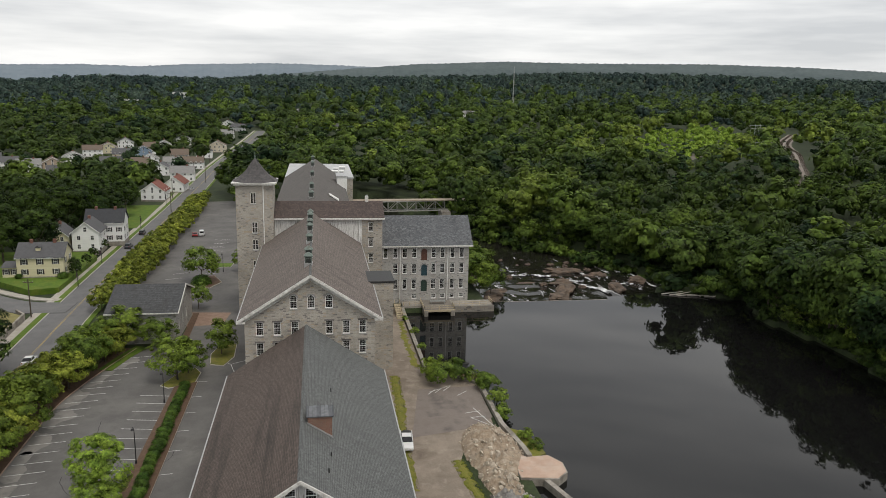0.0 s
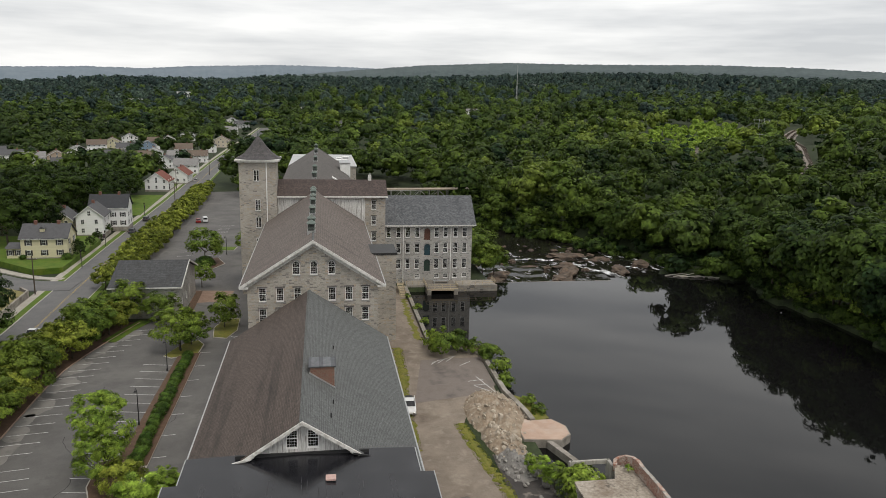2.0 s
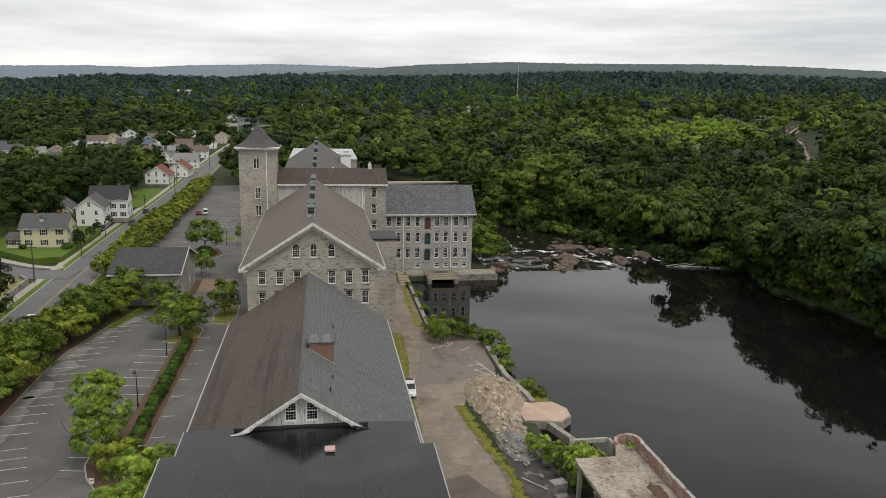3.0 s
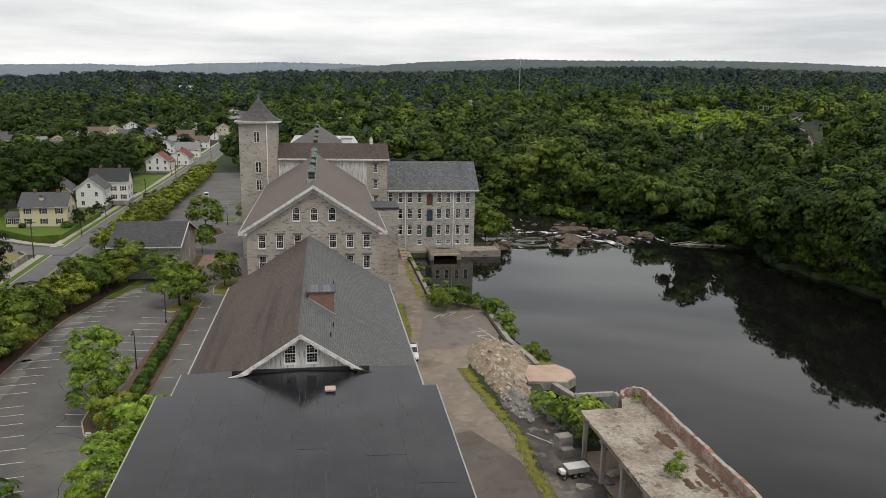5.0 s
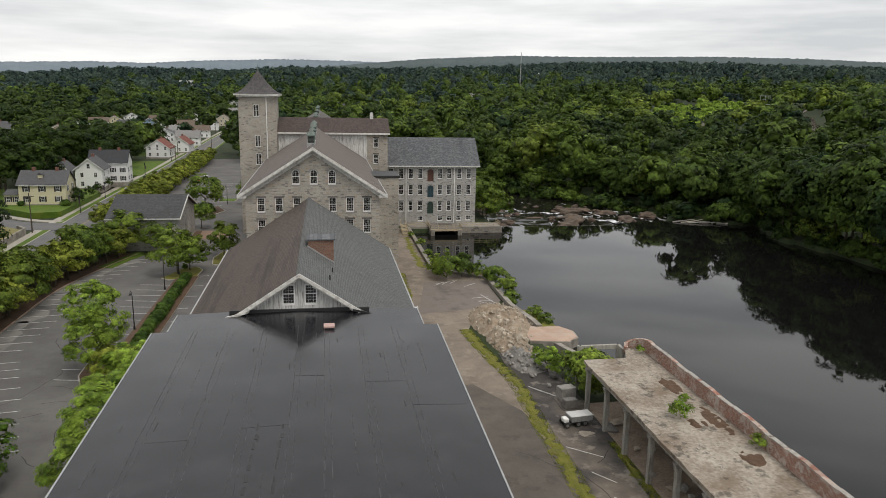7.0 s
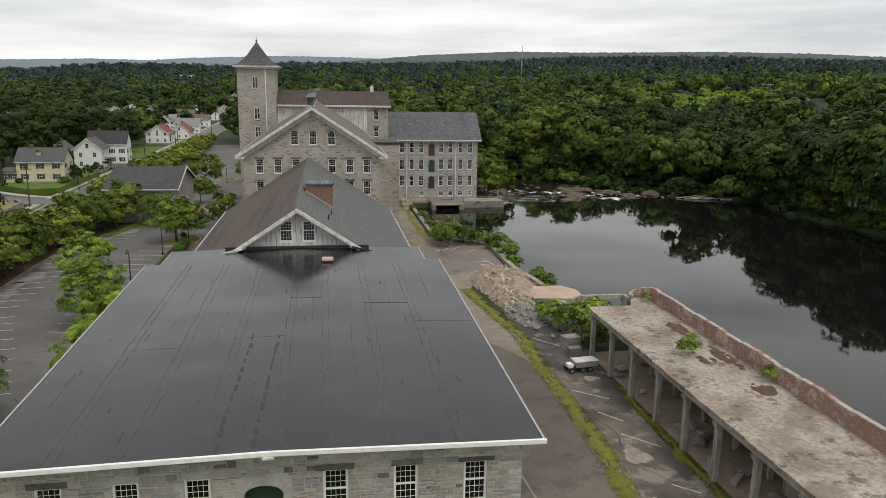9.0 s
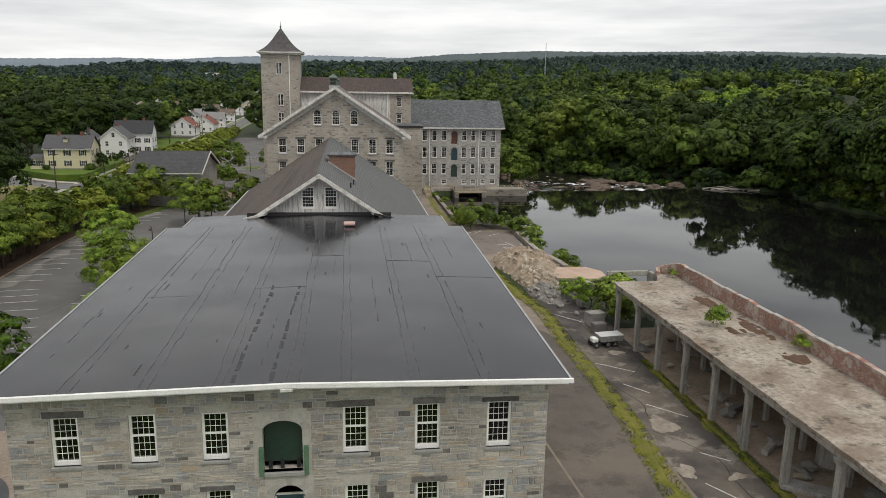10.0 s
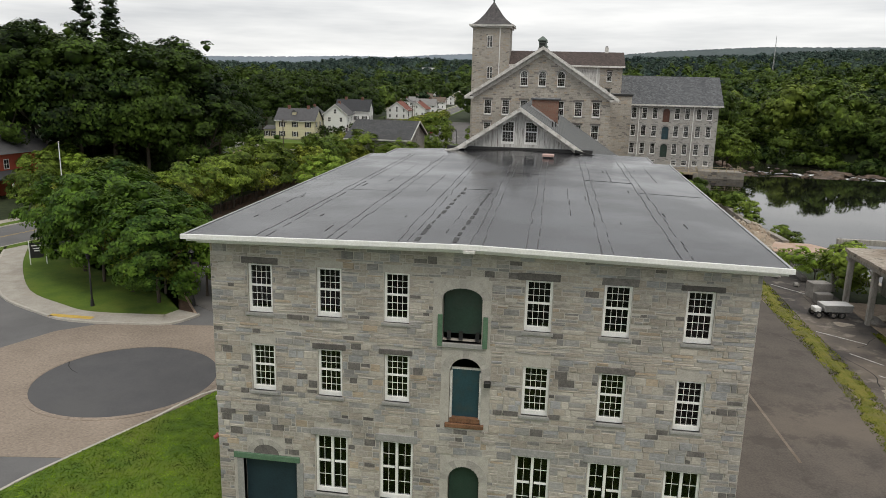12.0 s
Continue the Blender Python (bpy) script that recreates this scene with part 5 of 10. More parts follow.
M_WEEDS = surf("weedy_grass", (0.10, 0.115, 0.010), (0.205, 0.185, 0.035), 0.9, 0.95, bump=0.8, fine=14, stain=(0.12, 0.10, 0.055), stain_scale=0.6)
M_DRY = surf("dry_lawn", (0.16, 0.145, 0.05), (0.24, 0.21, 0.085), 0.6, 0.95, bump=0.6, fine=14)
M_MULCH = surf("bark_mulch", (0.07, 0.04, 0.025), (0.13, 0.08, 0.05), 1.2, 0.95, bump=0.6, fine=10)

ROAD = [(-78, -10), (-70, 20), (-63, 45), (-58, 75), (-55.5, 110), (-56.8, 150), (-58.4, 208), (-59.8, 290), (-61.5, 360), (-63.5, 460), (-62.5, 560), (-59.5, 650), (-56, 780)]


def offset_line(line, d):
    out = []
    for i, (x, y) in enumerate(line):
        a, b = line[max(i - 1, 0)], line[min(i + 1, len(line) - 1)]
        t = Vector((b[0] - a[0], b[1] - a[1])).normalized()
        out.append((x + t.y * d, y - t.x * d))
    return out


def smooth_line(line, n=4):
    pts = []
    for i in range(len(line) - 1):
        p0, p1, p2, p3 = (Vector(line[max(0, min(len(line) - 1, k))]) for k in (i - 1, i, i + 1, i + 2))
        for k in range(n):
            t = k / n
            q = 0.5 * ((2 * p1) + (p2 - p0) * t + (2 * p0 - 5 * p1 + 4 * p2 - p3) * t * t + (3 * p1 - p0 - 3 * p2 + p3) * t ** 3)
            pts.append((q.x, q.y))
    pts.append(tuple(line[-1]))
    return pts


def strip(line, d0, d1, z, drop=0.25):
    """A band of ground between two offsets of a line, following the land."""
    a, b = offset_line(line, d0), offset_line(line, d1)
    bm = bmesh.new()
    rows = []
    for p, q, c in zip(a, b, line):
        h = float(height(np.array(c[0]), np.array(c[1])))
        rows.append([bm.verts.new((p[0], p[1], h + z - drop)), bm.verts.new((p[0], p[1], h + z)), bm.verts.new((q[0], q[1], h + z)), bm.verts.new((q[0], q[1], h + z - drop))])
    for r, s in zip(rows, rows[1:]):
        for i in range(3):
            bm.faces.new((r[i], r[i + 1], s[i + 1], s[i]))
    bm.faces.new(rows[0])
    bm.faces.new(rows[-1][::-1])
    bmesh.ops.recalc_face_normals(bm, faces=bm.faces[:])
    return bm


road_line = smooth_line(ROAD)
road = tagged(part("road", strip(road_line, -4.9, 4.9, 0.10), M_ROAD), "worn grey asphalt main street", "road", kind="structure")
for d in (-0.17, 0.09):
    tagged(part("road_marking", strip(road_line, d, d + 0.09, 0.106, 0.004), M_YELLOW), "faded double yellow centre line", "road marking", kind="structure")
for d0, d1, z, mat, nm, lab in ((-5.1, -4.9, 0.22, M_KERB, "kerb", "pale stone kerb"), (4.9, 5.1, 0.22, M_KERB, "kerb", "pale stone kerb"), (-6.6, -5.1, 0.2, M_LAWN, "verge", "narrow grass verge"), (-8.4, -6.6, 0.22, M_WALK, "pavement", "pale concrete pavement"), (5.1, 6.3, 0.2, M_LAWN, "verge", "narrow grass verge")):
    tagged(part(nm, strip(road_line, d0, d1, z, 0.35), mat), lab, nm, kind="structure")
side_line = [(-58, 156), (-72, 158), (-90, 172), (-120, 200)]
tagged(part("road", strip(smooth_line(side_line), -4.5, 4.5, 0.225, 0.3), M_ROAD), "grey asphalt side street", "road", kind="structure")
tagged(part("pavement", strip(smooth_line([(-63, 163), (-72, 166), (-90, 180), (-118, 204)]), -1.1, 1.1, 0.26, 0.35), M_WALK), "pale concrete pavement", "pavement", kind="structure")

LOT = [(-42.0, 52), (-42.4, 72), (-42.5, 94), (-41.0, 104.8), (-38.5, 115), (-35.8, 124.5), (-28, 127.0), (-27.6, 148.5), (-45, 149.5), (-47.5, 178), (-50, 250), (-51, 330), (-24, 335), (-13, 300), (-13, 205), (-17.5, 150), (-11.9, 150), (-11.9, 20), (-22, 25.5), (-27.5, 29), (-33, 36), (-38, 43)]
sheet("car_park", LOT, GZ + 0.06, M_LOT, "faded asphalt car park with pale patches", "car park")
kerb_line = smooth_line([(-26, 26.5), (-33, 36), (-38, 43), (-42.0, 52), (-42.4, 72), (-42.5, 94), (-41.0, 104.8), (-38.5, 115), (-35.8, 124.5)])
tagged(part("kerb", strip(kerb_line, -0.16, 0.02, 0.18, 0.3), surf("reddish_kerb", (0.30, 0.2, 0.14), (0.42, 0.33, 0.26), 1.2, 0.9)), "reddish stained kerb round the car park", "kerb", kind="structure")
tagged(part("verge", strip(kerb_line, -5.5, -0.16, 0.12, 0.2), M_MULCH), "strip of bark mulch and leaf litter under trees", "verge", kind="structure")
tagged(part("verge", strip([(-36, 126), (-38.2, 120), (-40, 113)], -2.5, 0.3, 0.14, 0.2), M_LAWN), "grass strip by the car park", "verge", kind="structure")


def marking(x0, y0, x1, y1, w=0.12, z=GZ + 0.066, label="worn white parking bay line", mat=None):
    d = Vector((x1 - x0, y1 - y0)).normalized() * (w / 2)
    o = [(x0 + d.y, y0 - d.x), (x1 + d.y, y1 - d.x), (x1 - d.y, y1 + d.x), (x0 - d.y, y0 + d.x)]
    return tagged(part("bay_line", prismed(o, "z", z - 0.003, z + 0.003), mat or M_LINE), label, "road marking", "parking bay lines", "structure")


for i in range(18):
    y = 119.6 - 3.06 * i
    kx = float(np.interp(y, [43, 52, 72, 94, 104.8, 115, 124.5], [-38, -42.0, -42.4, -42.5, -41.0, -38.5, -35.8]))
    inner = kx + 5.6
    marking(kx + 0.4, y - 0.55, inner, y + 0.2)
for y in (63.4, 60.8, 58.2, 54.9, 51.6, 48.4, 45.2, 42.2, 39.2):
    inner = float(np.interp(y, [39, 45, 52, 58, 63.5], [-26.6, -28.8, -31.2, -33.7, -35.6]))
    marking(inner - 5.2, y - 0.9, inner, y)
M_CRACK = surf("asphalt_crack", (0.012, 0.012, 0.012), (0.03, 0.029, 0.028), 3, 0.95)
cr = random.Random(15)


def crack(x, y, a, length, z):
    """A ragged open crack that wanders over the asphalt."""
    bm = bmesh.new()
    q = None
    s = 0.0
    while s < length:
        w = 0.028 * (1 - 0.7 * s / length) + 0.01
        n = Vector((-math.sin(a), math.cos(a))) * w
        r = [bm.verts.new((x + n.x, y + n.y, z)), bm.verts.new((x - n.x, y - n.y, z))]
        if q:
            bm.faces.new((q[0], q[1], r[1], r[0]))
        q = r
        d = cr.uniform(0.3, 0.9)
        x, y, s, a = x + d * math.cos(a), y + d * math.sin(a), s + d, a + cr.uniform(-0.28, 0.28)
    bmesh.ops.recalc_face_normals(bm, faces=bm.faces[:])
    return tagged(part("asphalt_crack", bm, M_CRACK), "dark ragged crack in the asphalt", "crack", "asphalt cracks", "structure")


for x, y, a, ln in ((-29.5, 60, -1.3, 14), (-29.2, 55, -0.2, 5), (-28.5, 50, 0.3, 6), (-27.5, 47.5, -2.6, 6), (-24.5, 44, -1.7, 12), (-23, 40, 0.2, 5), (-26, 38, -0.9, 9), (-34, 72, -1.4, 10), (-33.5, 90, -1.5, 12), (-20.0, 78, -1.5, 10), (-17.5, 60, -1.6, 14)):
    crack(x, y, a, ln, GZ + 0.067)
crack(-29.74, 15.1, -0.85, 3.0, GZ + 0.062)
for x, y, a, ln in ((26, 22, 1.4, 14), (27.5, 30, 0.6, 4), (28, 10, 1.7, 12), (28.4, 40, 1.8, 8)):
    crack(x, y, a, ln, GZ + 0.058)
M_DUST = surf("pale_dust", (0.24, 0.205, 0.165), (0.36, 0.32, 0.27), 1.2, 0.98, bump=0.3, fine=8, stain=(0.12, 0.10, 0.085), stain_scale=0.9, stain_amount=0.6)
M_OIL = surf("dark_damp_asphalt", (0.028, 0.026, 0.026), (0.055, 0.05, 0.048), 0.8, 0.7, bump=0.2, fine=12)


def spill(x, y, rx, ry, turn, mat, z, label):
    """A thin ragged patch lying on the ground."""
    bm = bmesh.new()
    n = 28
    ph = [cr.uniform(0, 6.28) for _ in range(4)]
    ring = []
    for i in range(n):
        t = 2 * math.pi * i / n
        k = 1 + 0.22 * math.sin(2 * t + ph[0]) + 0.18 * math.sin(3 * t + ph[1]) + 0.12 * math.sin(5 * t + ph[2]) + cr.uniform(-0.1, 0.1)
        u, v = rx * k * math.cos(t), ry * k * math.sin(t)
        ring.append(bm.verts.new((x + u * math.cos(turn) - v * math.sin(turn), y + u * math.sin(turn) + v * math.cos(turn), z)))
    bm.faces.new(ring)
    return tagged(part("ground_patch", bm, mat), label, "patch", "ground patches", "structure")


for x, y, rx_, ry_, t in ((26.6, 20.5, 0.9, 1.5, 0.4), (25.2, 13.6, 0.6, 1.0, 0.2), (28.4, 12.6, 0.7, 0.4, 0.2), (28.6, 36, 0.9, 0.5, 0.4)):
    spill(x, y, rx_, ry_, t, M_DUST, GZ + 0.0595, "pale dusty patch on the yard")
M_DRY_LOT = surf("dry_pale_asphalt", (0.16, 0.152, 0.142), (0.225, 0.215, 0.2), 0.3, 0.9, bump=0.2, fine=16, spot=(0.11, 0.105, 0.1), spot_scale=0.5, spot_amount=0.5)
for i in range(10):
    y = 42.0 + 8.3 * i
    kx = float(np.interp(y, [36, 43, 52, 72, 94, 104.8, 115, 124.5], [-33, -38, -42.0, -42.4, -42.5, -41.0, -38.5, -35.8]))
    spill(kx + 0.7 + cr.uniform(-0.3, 0.4), y, cr.uniform(2.2, 3.0), cr.uniform(3.4, 4.2), 0.0, M_DRY_LOT, GZ + 0.0635, "pale dry asphalt under the street trees")
for i in range(14):
    marking(-29.6 + 0.1 * math.sin(i), 99.8 - 3.3 * i, -24.3, 98.9 - 3.3 * i)
for y in (105.2, 98.2, 91.6, 84.8, 78.1, 71.1, 64.6, 58.0):
    marking(-21.0, y - 0.2, -18.9, y)
for (a, b), (c, d) in (((-19.5, 117.0), (-15.5, 113.5)), ((-15.5, 113.5), (-14.2, 108.5)), ((-15.5, 113.5), (-12.6, 115.5))):
    marking(a, b, c, d)
for i in range(10):
    marking(-41 + 0.9 * i, 182 + 6.2 * i, -36.5 + 0.9 * i, 184 + 6.2 * i)
    marking(-27 - 0.4 * i, 182 + 6.2 * i, -31 - 0.4 * i, 183 + 6.2 * i)
paver_entry = sheet("pavement", [(-28.8, 138.5), (-20.2, 139.5), (-19.2, 148.7), (-28.5, 149.6)], GZ + 0.064, surf("brick_crossing", (0.2, 0.13, 0.095), (0.29, 0.2, 0.15), 0.8, 0.9), "reddish brick paved crossing", "paving", 0.003)
paver_strip = sheet("pavement", [(-27.6, 127.0), (-26.2, 127.0), (-26.8, 149), (-28.2, 149)], GZ + 0.15, M_MULCH, "reddish brick footpath beside the outbuilding", "paving", 0.2)


def island(outline, label, mat):
    o = sheet("traffic_island", outline, GZ + 0.2, M_KERB, label, "island", 0.35)
    c = np.mean(np.array(outline), axis=0)
    inner = [tuple(c + (np.array(p) - c) * (1 - 0.18 / max(1.0, np.linalg.norm(np.array(p) - c)))) for p in outline]
    part("planting_bed", prismed(inner, "z", GZ + 0.1, GZ + 0.23), mat, o)
    return o


island([(-27.0, 103.6), (-25.4, 102.3), (-20.9, 104.5), (-20.6, 109.5), (-22.0, 112.0), (-24.5, 110.5)], "kerbed car park island with grass under a tree", M_WEEDS)
island([(-24.9, 62.0), (-20.8, 62.0), (-20.6, 105.0), (-24.4, 103.0)], "long kerbed island with clipped hedge", M_MULCH)
island([(-27.2, 64.0), (-27.0, 57.5), (-25.8, 54.2), (-24.3, 51.8), (-22.4, 50.4), (-20.9, 51.6), (-20.6, 55.0), (-20.8, 61.9), (-24.9, 61.9), (-25.6, 64.4)], "kerbed island with mulch under trees", M_MULCH)
island([(-19.5, 113.5), (-16.8, 112.6), (-15.2, 117.5), (-15.5, 125.5), (-18.8, 125.5), (-20.2, 119.5)], "small kerbed island with grass beside the mill", M_WEEDS)
island([(-33.5, 172), (-27.5, 172), (-25.0, 178), (-28.0, 186), (-33.0, 183)], "round kerbed planting bed", M_MULCH)
island([(-29.5, 196), (-24.5, 196), (-24.0, 201), (-29.0, 201)], "grass island by the far car park", M_LAWN)

# forecourt: brick paving round an asphalt circle, lawn by the mill
fore = [(-37, 10), (-36.0, 16), (-34.5, 20.2), (-32.4, 22.3), (-26, 23.6), (-18, 24.9), (-11.9, 25.2), (-11.9, 14), (-17.4, 12.5), (-19.6, 7.2), (-21.2, 3.0), (-25, 2.4), (-31, 1.0)]
sheet("road", [(-50, -38), (-12, -38), (-12, 30), (-27, 30), (-33, 30), (-40, 27), (-50, 32)], GZ + 0.03, M_ROAD, "grey asphalt between forecourt and car park", "road")
sheet("pavement", fore, GZ + 0.05, M_PAVER, "tan clay paver forecourt", "paving")
ring = [(-24.0 + 5.75 * math.cos(2 * math.pi * i / 48), 13.0 + 5.75 * math.sin(2 * math.pi * i / 48)) for i in range(48)]
sheet("road", ring, GZ + 0.058, surf("fresh_dark_asphalt", (0.062, 0.062, 0.066), (0.092, 0.091, 0.095), 0.25, 0.9, bump=0.2, fine=18, stain=(0.105, 0.103, 0.103), stain_scale=0.2, stain_amount=0.5), "dark grey asphalt circle in the forecourt", "road", 0.006)
for i in range(48):
    t = 2 * math.pi * (i + 0.5) / 48
    m = Matrix.Translation((-24.0 + 5.95 * math.cos(t), 13.0 + 5.95 * math.sin(t), GZ + 0.05)) @ Matrix.Rotation(t, 4, "Z")
    ob = part("edge_paver", boxed(-0.17, 0.17, -0.37, 0.37, -0.02, 0.03, 0, m), M_PAVER)
    tagged(ob, "pale edging stone round the asphalt circle", "paver", "circle edging stones")
sheet("road", [(-60, -40), (-37, -40), (-31, 1.0), (-37, 10), (-36, 16), (-34.5, 20.2), (-38, 21.5), (-45, 25.5), (-54, 33), (-63, 33)], GZ + 0.04, M_ROAD, "grey asphalt entrance drive", "road")
sheet("road", [(-37, -40), (-24, -40), (-23.5, -6), (-22.3, -0.4), (-21.4, 2.4), (-25, 2.4), (-31, 1.0)], GZ + 0.045, M_ROAD, "grey asphalt drive by the lawn", "road")
tagged(part("kerb", strip(smooth_line([(-23.7, -30), (-22.9, -6), (-22.3, -0.4), (-21.2, 3.0), (-19.5, 7.3), (-17.3, 12.7), (-12, 14.2)]), -0.08, 0.08, 0.1, 0.2), M_KERB), "stone edging of the lawn", "kerb", kind="structure")
sheet("lawn", [(-23.6, -30), (-22.8, -6), (-22.2, -0.4), (-21.1, 3.0), (-19.4, 7.3), (-17.2, 12.6), (-11.25, 14.1), (-11.25, -0.1), (11.3, -0.1), (11.3, -30)], GZ + 0.09, M_LAWN, "bright mown lawn beside the stone mill", "lawn")
isl_edge = [(-58, 44), (-52.4, 35.8), (-45.1, 27.5), (-39, 24.0), (-35.0, 22.6), (-30, 22.9), (-26.8, 23.6), (-25.6, 26.2)]
e2 = smooth_line(isl_edge)
tagged(part("kerb", strip(e2, -0.1, 0.12, 0.2, 0.3), M_KERB), "pale kerb round the planted corner", "kerb", kind="structure")
tagged(part("pavement", strip(e2, -2.3, -0.1, 0.18, 0.3), M_WALK), "curved concrete footpath", "pavement", kind="structure")
sheet("lawn", offset_line(e2, -2.3)[::-1] + [(-27.5, 28.8), (-33, 36.2), (-38, 43.2), (-42.2, 52), (-52, 66), (-57, 60)][::1], GZ + 0.15, M_LAWN, "shaded lawn under the corner trees", "lawn")
tagged(part("tactile_strip", boxed(-37.2, -33.4, -0.3, 0.3, GZ + 0.15, GZ + 0.2, 0, Matrix.Translation((0, 23.3, 0)) @ Matrix.Rotation(radians(-0), 4, "Z")), surf("yellow_tactile", (0.45, 0.30, 0.05), (0.6, 0.42, 0.1), 2, 0.8)), "yellow tactile paving at the crossing", "paving", kind="structure")
# raised lawns on the house side of the street
sheet("lawn", [(-65.4, 170), (-66, 207), (-70, 214), (-100, 214), (-104, 196), (-88, 182), (-72, 168)], GZ + 1.6, M_LAWN, "raised front lawn of the houses", "lawn", 2.0)
sheet("lawn", [(-64.0, 118), (-65.3, 146), (-72, 151), (-76, 150), (-74, 115)], GZ + 1.3, M_DRY, "dry raised lawn behind a low wall", "lawn", 2.0)
tagged(part("retaining_wall", strip([(-63.9, 117), (-64.2, 130), (-65.2, 146.5), (-68, 150)], -0.5, 0.0, 1.75, 2.2), M_CONCRETE), "low grey retaining wall", "wall", kind="structure")
for y0, y1 in ((262, 318), (345, 372), (395, 430)):
    sheet("lawn", [(-66.8, y0), (-69, y1), (-90, y1), (-88, y0)], GZ + 0.3, M_LAWN, "front lawn beside the street", "lawn", 0.5)

# mill yard on the river side
sheet("yard", [(11.3, -40), (24.5, -40), (24.6, 30), (24.8, 50), (22.6, 69), (26.5, 80), (30.6, 80.3), (31.6, 98), (22.3, 107), (22.3, 150), (11.3, 150)], GZ + 0.04, M_PATH, "brown compacted gravel yard track", "yard")
sheet("yard", [(11.4, -40), (22.6, -40), (23.2, 12), (24.2, 30), (23.5, 42), (19.5, 50), (13, 48), (11.4, 36)], GZ + 0.052, surf("brown_worn_asphalt", (0.080, 0.069, 0.060), (0.135, 0.116, 0.1), 0.25, 0.92, bump=0.4, fine=9, stain=(0.19, 0.158, 0.128), stain_scale=0.1, stain_amount=0.6, spot=(0.055, 0.047, 0.042), spot_scale=0.45, spot_amount=0.5), "brown worn asphalt track beside the mill", "yard", 0.012)
sheet("yard", [(24.2, -40), (31.0, -40), (31.2, 44), (30.5, 56), (25, 60), (24.9, 50), (24.6, 30)], GZ + 0.048, M_YARD_DARK, "cracked dark yard asphalt with pale patches", "yard")
sheet("yard", [(16.5, 78), (28, 80.5), (31.2, 84), (31.4, 97.5), (20, 97)], GZ + 0.05, surf("pinkish_yard", (0.15, 0.125, 0.11), (0.22, 0.19, 0.17), 0.3, 0.95, bump=0.2, stain=(0.07, 0.06, 0.055), stain_scale=0.3, stain_amount=0.7), "pinkish worn yard surface", "yard", 0.012)
weed_line = smooth_line([(21.9, -30), (22.4, 0), (23.3, 12), (24.3, 24), (24.4, 36), (24.7, 50), (23.6, 58), (22.3, 70)])
rw = random.Random(8)


def ragged_strip(line, w, z, mat, name, label):
    bm = bmesh.new()
    rows = []
    fine = smooth_line(line, 5)
    for p, q in zip(offset_line(fine, -w), offset_line(fine, w)):
        j, k = rw.uniform(-0.55, 0.55), rw.uniform(-0.55, 0.55)
        rows.append([bm.verts.new((p[0] + j, p[1], z - 0.03)), bm.verts.new(((p[0] + q[0]) / 2, p[1], z + rw.uniform(0.03, 0.1))), bm.verts.new((q[0] + k, q[1], z - 0.03))])
    for r, s in zip(rows, rows[1:]):
        bm.faces.new((r[0], r[1], s[1], s[0]))
        bm.faces.new((r[1], r[2], s[2], s[1]))
    bmesh.ops.recalc_face_normals(bm, faces=bm.faces[:])
    return tagged(part(name, bm, mat), label, "grass", kind="structure")


ragged_strip(weed_line, 0.62, GZ + 0.07, M_WEEDS, "verge", "ragged strip of weedy grass along the yard track")
ragged_strip(smooth_line([(14.6, 62), (14.9, 78), (15.8, 90), (16.4, 104)]), 0.9, GZ + 0.06, M_WEEDS, "verge", "weedy grass beside the mill wall")
ragged_strip(smooth_line([(30.2, 9), (30.3, 22), (30.6, 34)]), 0.35, GZ + 0.07, M_WEEDS, "verge", "weeds along the ruined floor edge")
ragged_strip(smooth_line([(21.2, 108), (21.0, 124), (21.4, 138)]), 0.7, GZ + 0.06, M_WEEDS, "verge", "weeds along the river wall")
for a, b, c, d in ((22, 95.6, 26.6, 98.4), (21.6, 94.6, 23.2, 96.6), (23, 95.2, 24.6, 97.2), (24.6, 95.8, 26.2, 97.8), (26.8, 93.5, 29.0, 95.4), (27.5, 84, 30.4, 80.6), (28.6, 88, 30.6, 80.5), (26.8, 86, 29.6, 86.6), (27.4, 84.2, 30.0, 84.4)):
    marking(a, b, c, d, 0.14, GZ + 0.06, "faded white hatching on the yard")
for i in range(4):
    marking(26.0 + 0.5 * i, 48.5 - 0.6 * i, 27.2 + 0.5 * i, 46.8 - 0.6 * i, 0.12, GZ + 0.055, "faded white yard line")
for a, b, c, d in ((25.6, 33.5, 28.6, 31), (26.4, 28.5, 28.0, 26.4), (26.8, 24.2, 29.2, 21.6), (25.8, 12.0, 28.8, 7.0), (27.4, 16.0, 29.0, 14.6)):
    marking(a, b, c, d, 0.1, GZ + 0.055, "faded white yard line")
for i in range(6):
    marking(12.2 + 0.5 * i, 1.2 + 0.9 * i, 15.0 + 0.35 * i, 2.6 + 0.75 * i, 0.1, GZ + 0.06, "faded white line beside the mill")
marking(17.2, 10, 15.9, 33, 0.18, GZ + 0.06, "pale worn wheel track", M_PATH)

